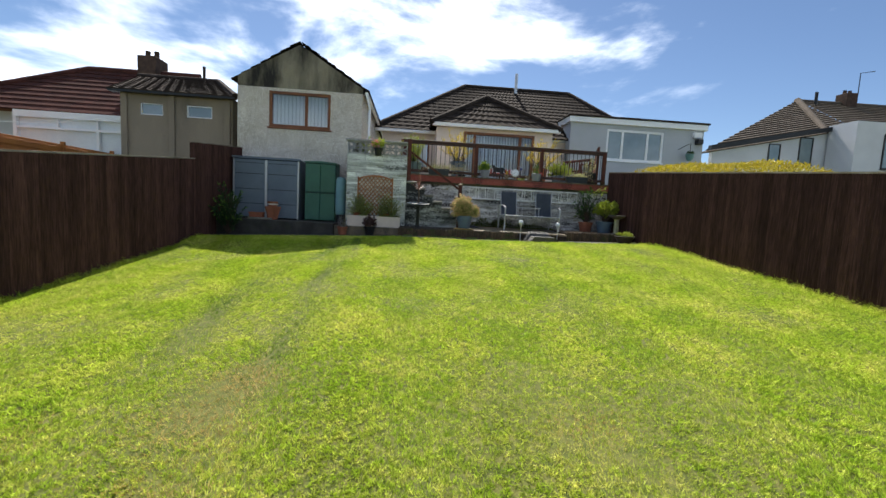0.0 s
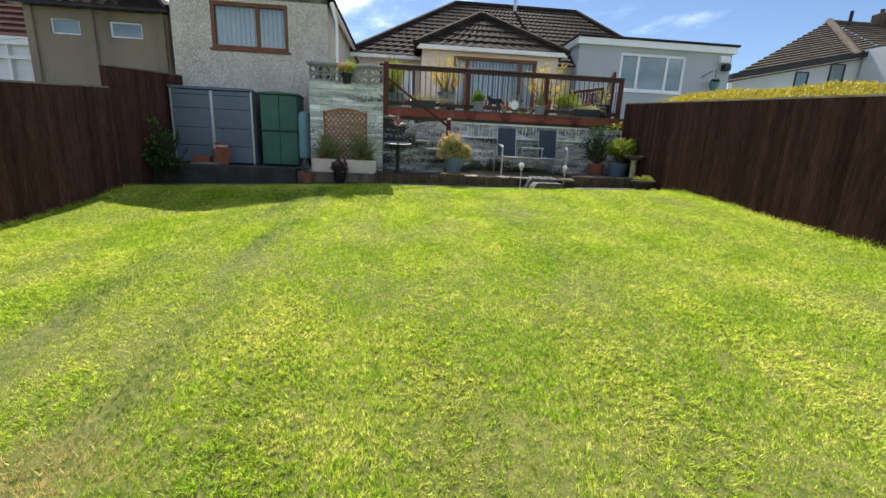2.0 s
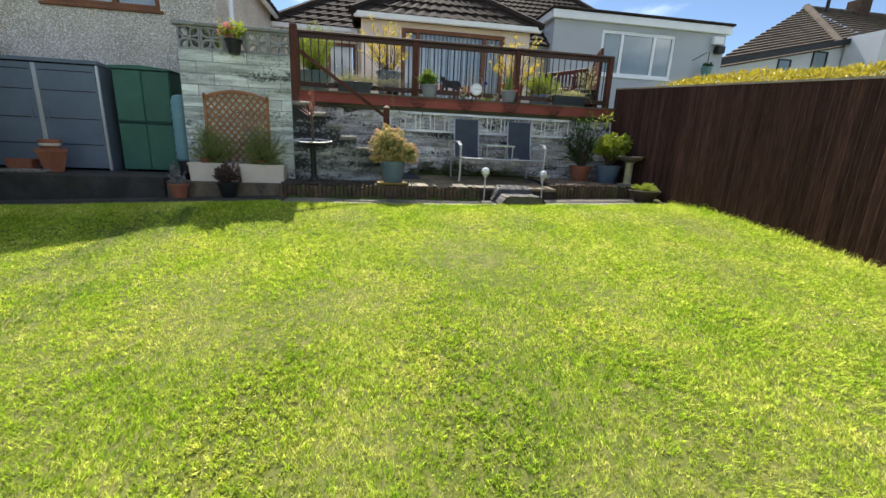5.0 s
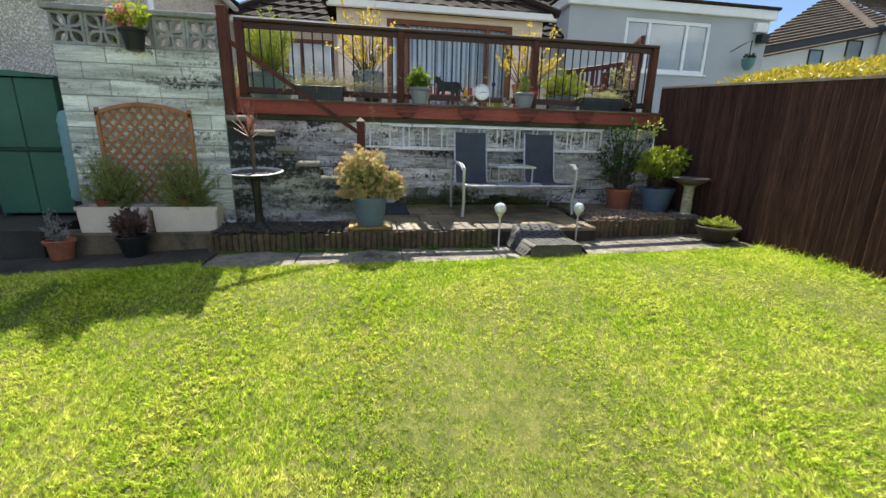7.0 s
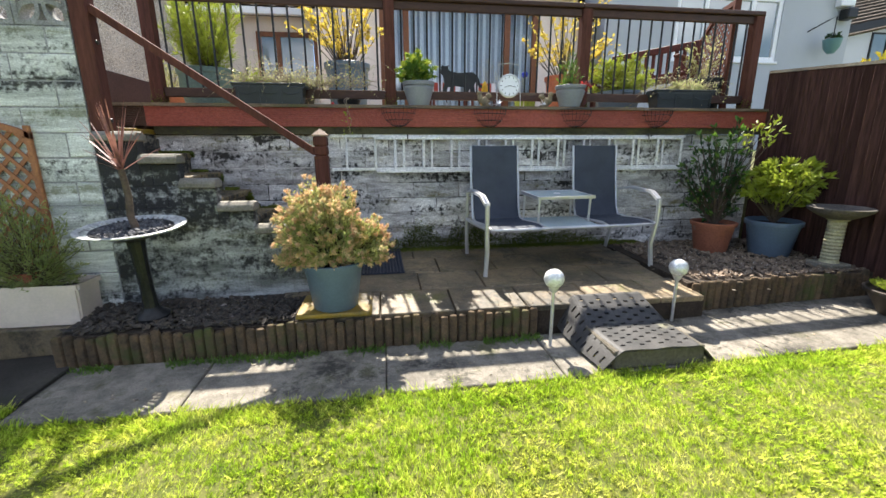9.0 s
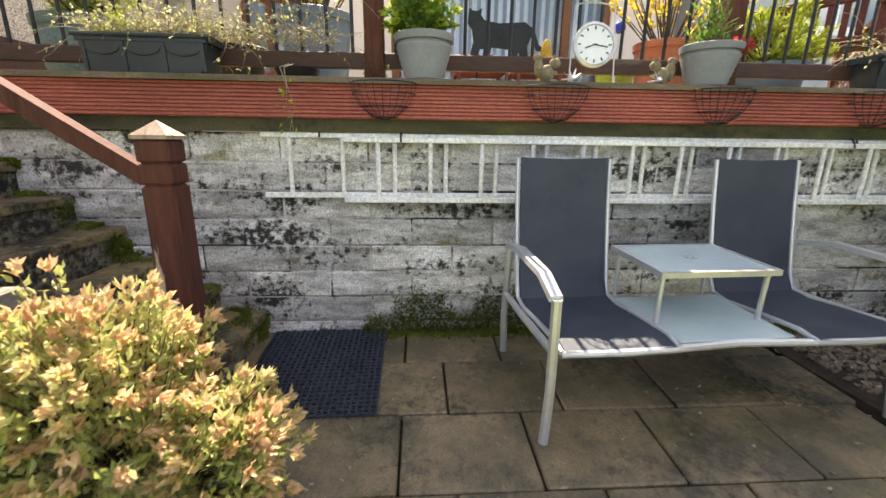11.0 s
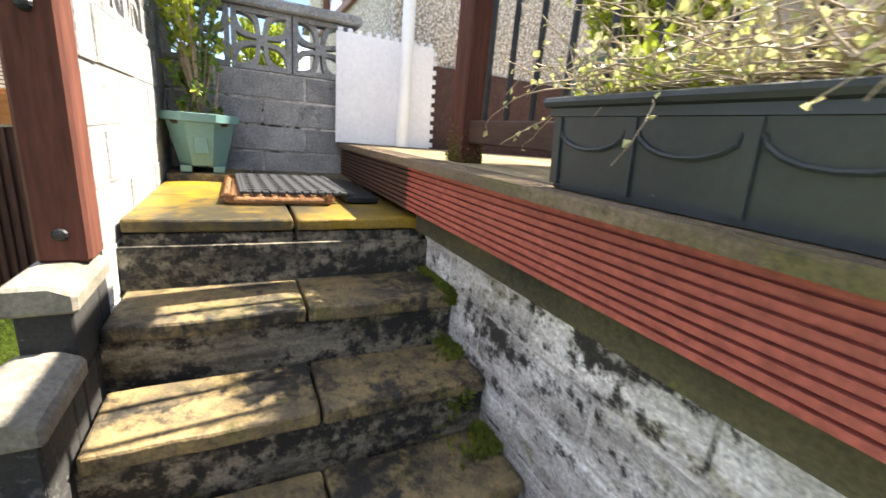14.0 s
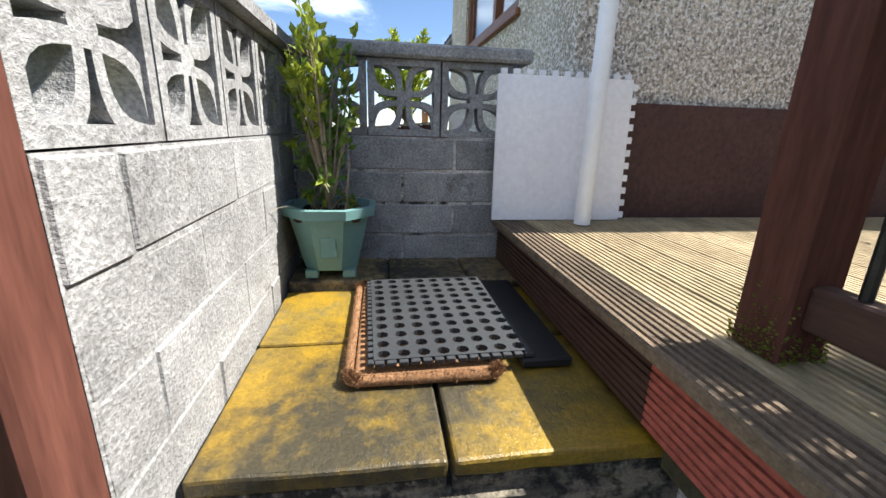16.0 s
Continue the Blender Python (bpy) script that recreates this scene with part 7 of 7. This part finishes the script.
for x in (-HW, HW):
    part("post", softbox(x - 0.03, x + 0.03, -0.03, 0.03, 0, sweep(x), 0.005), M_TIMBER, t)
bm = bmesh.new()
prism(bm, [(-HW + 2 * HW * i / 16, sweep(-HW + 2 * HW * i / 16)) for i in range(17)] + [(HW - 2 * HW * i / 16, sweep(HW - 2 * HW * i / 16) - 0.05) for i in range(17)], -0.02, 0.02)
part("swept_rail", bm, M_TIMBER, t)
for sgn in (-1, 1):
    for i in range(-16, 28):
        c = i * 0.085
        pts = [(xx, c + sgn * xx) for xx in [(-HW + 2 * HW * q / 60) for q in range(61)] if 0.06 < c + sgn * xx < sweep(xx) - 0.04]
        if len(pts) < 4:
            continue
        a, b = Vector((pts[0][0], 0, pts[0][1])), Vector((pts[-1][0], 0, pts[-1][1]))
        bm = bmesh.new()
        box(bm, 0, (b - a).length, 0.001 if sgn > 0 else -0.009, 0.009 if sgn > 0 else -0.001, -0.011, 0.011, Matrix.Translation(a) @ Matrix.Rotation(-sgn * math.pi / 4, 4, "Y"))
        part("lath", bm, M_TIMBER, t)

# striped seats and table behind the clock
M_STRIPE = mat("faded red cloth", (0.45, 0.09, 0.06), (0.38, 0.07, 0.05), 3.0, 0.8)
for cx in (2.55, 3.05):
    t = thing("deck_chair", "red and white striped chair on the deck", "chair", "striped chairs", at=(cx, 13.55, DECK + 0.002))
    for sx in (-0.2, 0.2):
        for sy in (-0.2, 0.2):
            part("leg", softbox(sx - 0.015, sx + 0.015, sy - 0.015, sy + 0.015, 0, 0.27, 0.003), M_BENCH, t)
    part("seat", softbox(-0.22, 0.22, -0.22, 0.22, 0.27, 0.30, 0.006), M_STRIPE, t)
    for k in range(7):
        part("back_stripe", softbox(-0.21 + k * 0.06, -0.155 + k * 0.06, 0.19, 0.21, 0.30, 0.47, 0.003), M_STRIPE if k % 2 else M_UPVC, t)

# hung on the grey extension
t = thing("wall_lamp", "white wall lamp with black floodlight under the eaves", "lamp", at=(11.12, EY, 4.75))
part("sensor_box", softbox(-0.18, 0.16, -0.14, 0.0, 0.12, 0.34, 0.015), M_UPVC, t)
part("floodlight", softbox(-0.06, 0.18, -0.22, -0.02, -0.12, 0.08, 0.02), M_BLACK, t)
t = thing("hanging_basket", "grey-green hanging basket on a wall bracket", "hanging basket", at=(10.72, EY - 0.3, 4.2))
part("bowl", lathe(bmesh.new(), [(0.06, -0.26), (0.13, -0.16), (0.16, 0.0), (0.14, 0.0), (0.1, -0.1)], 18), M_POTGREEN, t, smooth=True)
part("bracket", tube(bmesh.new(), [(-0.3, 0.29, 0.2), (-0.1, 0.1, 0.36), (0, 0, 0.42), (0, 0, 0.0)], 0.012), M_IRON, t)
bush(t, (0, 0, 0), (0, 0, 0.06), (0.16, 0.14, 0.08), 16, 160, 0.06, 0.03, L_DARK, r=0.004)

# ---- beyond the fences ----
hedge = thing("golden_hedge", "clipped golden hedge behind the fence", "hedge", at=(6.9, 9.0, 0))
items = []
bmh = bmesh.new()
for i in range(9000):
    y = rng.uniform(-2.45, 2.6)
    x = rng.uniform(-0.6, 0.75)
    top = 2.84 + y * 0.088 + 0.10 * noise.noise((x * 1.5, y * 1.5, 0)) - 0.5 * max(0.0, -1.75 - y) ** 1.5 - 0.30 * max(0.0, y - 2.05) ** 1.5
    face = rng.random()
    if face < 0.55:
        p = Vector((x, y, top - 0.12 * (abs(x - 0.07) / 0.67) ** 3 * 2 + rng.uniform(-0.05, 0.02)))
    else:
        p = Vector((-0.6 + rng.uniform(-0.03, 0.05), y, rng.uniform(1.5, top - 0.1)))
    items.append((p, (rv() + Vector((0, 0, 0.5))).normalized(), rng.uniform(0.05, 0.09), 0.03))
put("foliage", leaf_mesh("foliage", items, L_HEDGE), hedge)
# Solid dark fill whose colour stands in for shade between the leaves.
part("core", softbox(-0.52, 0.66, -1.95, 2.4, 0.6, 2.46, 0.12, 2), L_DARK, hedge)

t = thing("orange_fence", "orange-stained fence panels in the next garden", "fence", at=(-7.4, 9.5, 0.6))
for k in range(7):
    part("panel", softbox(-2.2, -2.17, -6.5 + k * 1.85, -4.72 + k * 1.85, 0.2, 2.15, 0.006), M_ORANGEFENCE, t)
    for q in range(9):
        part("slat", softbox(-2.165, -2.15, -6.48 + k * 1.85, -4.74 + k * 1.85, 0.25 + q * 0.21, 0.40 + q * 0.21, 0.004), M_ORANGEFENCE, t)
    part("post", softbox(-2.22, -2.12, -4.72 + k * 1.85, -4.65 + k * 1.85, 0.0, 2.22, 0.006), M_ORANGEFENCE, t)
single("orange_gate", softbox(-12.9, -11.6, 12.6, 12.66, 0.5, 3.45, 0.02), M_ORANGEFENCE, "orange-brown timber panel before the conservatory", "panel")
single("washing_line", tube(bmesh.new(), [(-12.0, 12.595, 3.30), (-10.2, 12.62, 3.36), (-8.41, 12.735, 3.66)], 0.012), M_UPVC, "white washing line across the next garden", "line")


def tree(x, y, h, spread, leaf, label):
    t_ = thing("tree", label, "tree", "distant trees", at=(x, y, outer_z(x, y)))
    part("trunk", tube(bmesh.new(), [(0, 0, -0.2), (0.05, 0, h * 0.2), (0.0, 0.1, h * 0.45)], h * 0.03, h * 0.015, 8), M_BARK, t_)
    bush(t_, (0, 0.05, h * 0.3), (0, 0, h * 0.66), (spread, spread, h * 0.36), 50, 2600, h * 0.05, h * 0.028, leaf, r=h * 0.008, start=0.4)


tree(-17.0, -0.6, 4.3, 1.5, L_LIME, "round fresh-green tree beyond the next garden")
tree(-22.0, 1.3, 5.0, 1.5, L_DARK, "dark green tree beyond the roofs")
tree(-15.0, 12.2, 4.4, 1.3, L_LIME, "fresh green tree behind the annexe")
far = thing("far_bungalow", "distant low house with grey tiled roof", "house", at=(-24, -0.3, 0))
part("wall", boxes((-3, 3, -4, 4, 0, 2.6)), M_GREYWALL, far)
bm = bmesh.new()
roof_slope(bm, (3.3, -4.3, 2.6), (3.3, 4.3, 2.6), (0, 3.5, 4.4), (0, -3.5, 4.4), 0.33, 0.035)
roof_slope(bm, (-3.3, -4.3, 2.6), (3.3, -4.3, 2.6), (0, -3.5, 4.4), (0, -3.5, 4.4), 0.33, 0.035)
roof_slope(bm, (3.3, 4.3, 2.6), (-3.3, 4.3, 2.6), (0, 3.5, 4.4), (0, 3.5, 4.4), 0.33, 0.035)
part("roof", bm, M_TILEGREY, far)


# ---- the lawn's blades ----
def blades(name, n, x0, x1, y0, y1, hmin, hmax, width, material, label, keep=None, seed=3):
    g = np.random.default_rng(seed)
    m = n // 7
    tx, ty, th, ta = g.uniform(x0, x1, m), g.uniform(y0, y1, m), g.uniform(0.65, 1.4, m), g.uniform(0, 2 * np.pi, m)
    k = np.repeat(np.arange(m), 7)
    n = len(k)
    x, y = tx[k] + g.normal(0, 0.007, n), ty[k] + g.normal(0, 0.007, n)
    x, y = np.clip(x, x0, x1), np.clip(y, y0, y1)
    z = lawn_z(x, y) - 0.004
    patch = np.sin(x * 2.1 + 1.3 * np.sin(y * 1.7)) * np.sin(y * 1.9 + 0.8 * np.sin(x * 2.3))
    h = g.uniform(hmin, hmax, n) * (1 + 0.15 * patch) * th[k]
    ok = np.ones(n, bool) if keep is None else keep(x, y, g)
    x, y, z, h, k = x[ok], y[ok], z[ok], h[ok], k[ok]
    n = len(x)
    a, b = g.uniform(0, 2 * np.pi, n), ta[k] + g.normal(0, 1.0, n)
    lean = h * g.uniform(0.2, 1.3, n)
    band = 0.55 * h * np.sin((x + 0.06 * y) * 2 * np.pi / 1.05)
    w = width * g.uniform(0.6, 1.3, n)
    v = np.empty((n, 3, 3), np.float32)
    v[:, 0] = np.stack((x - w * np.cos(a), y - w * np.sin(a), z), 1)
    v[:, 1] = np.stack((x + w * np.cos(a), y + w * np.sin(a), z), 1)
    v[:, 2] = np.stack((x + lean * np.cos(b), y + lean * np.sin(b) + band, z + h), 1)
    me = bpy.data.meshes.new(name)
    me.vertices.add(n * 3)
    me.vertices.foreach_set("co", v.ravel())
    me.loops.add(n * 3)
    me.loops.foreach_set("vertex_index", np.arange(n * 3, dtype=np.int32))
    me.polygons.add(n)
    me.polygons.foreach_set("loop_start", np.arange(0, n * 3, 3, dtype=np.int32))
    me.update(calc_edges=True)
    me.materials.append(material)
    return tagged(new(name, me), label, "grass", "", "stuff")


def worn(x, y, g):
    """Dry straw in a few worn places."""
    d = np.zeros_like(x)
    for cx, cy, r, k in ((-1.2, 3.05, 0.28, 1.0), (-1.3, 2.6, 0.32, 0.95), (-1.2, 1.9, 0.3, 0.6), (1.18, 2.4, 0.24, 0.6), (-2.3, 2.3, 0.25, 0.4)):
        d = np.maximum(d, k * np.exp(-((x - cx) ** 2 + (y - cy) ** 2) / r ** 2))
    return g.uniform(0, 1, len(x)) < d * 0.9


def rutted(x, y, g):
    """Two wheel ruts that run up the lawn, broken here and there."""
    wob = 0.10 * np.sin(y * 1.3)
    a = np.exp(-((x + 1.25 + wob) / 0.19) ** 2) * (0.75 + 0.25 * np.sin(y * 2.1 + 0.7)) * (y > 2.6)
    c = np.exp(-((x + 2.15 - 0.12 * np.maximum(y - 5.0, 0) + wob) / 0.24) ** 2) * (0.7 + 0.3 * np.sin(y * 1.7)) * (y > 3.0)
    e = 0.45 * np.exp(-((x - 1.7 - 0.05 * y + wob) / 0.30) ** 2) * (0.5 + 0.5 * np.sin(y * 1.1 + 2.0))
    return g.uniform(0, 1, len(x)) < np.maximum(np.maximum(a, c), e)


LAWN = (X_L + 0.04, X_R - 0.03, 1.0, Y_PATH - 0.03)
blades("grass", 2050000, *LAWN, 0.013, 0.030, 0.0027, L_GRASS, "short mown lawn grass", keep=lambda x, y, g: ~worn(x, y, g) & ~rutted(x, y, g))
blades("rut_grass", 900000, *LAWN, 0.010, 0.024, 0.0027, L_GRASSDEEP, "deep green grass in the wheel ruts", keep=lambda x, y, g: (g.uniform(0, 1, len(x)) < 0.8) & rutted(x, y, g), seed=4)
blades("rear_grass", 130000, X_L + 0.04, X_R - 0.03, -2.95, 1.0, 0.014, 0.032, 0.007, L_GRASS, "short mown lawn grass at the far end", seed=12)
blades("edge_grass", 20000, X_L + 0.02, X_R - 0.02, Y_PATH - 0.16, Y_PATH + 0.01, 0.02, 0.05, 0.0035, L_GRASS, "longer grass at the path edge", seed=5)
blades("fence_grass", 420000, X_L + 0.02, X_R - 0.02, 1.0, Y_PATH, 0.04, 0.10, 0.0035, L_GRASS, "longer grass at the fence foot",
       keep=lambda x, y, g: (x < X_L + 0.14) | (x > X_R - 0.14), seed=6)
blades("grass_by_paving", 60000, X_L + 0.04, -0.25, Y_PATH - 0.03, 9.985, 0.016, 0.04, 0.0032, L_GRASS, "short lawn grass in the shade of the wall", seed=8)


blades("straw", 620000, -4.0, 4.0, 1.2, 7.5, 0.018, 0.034, 0.003, L_STRAW, "dry straw-coloured grass in worn patches", keep=worn, seed=9)
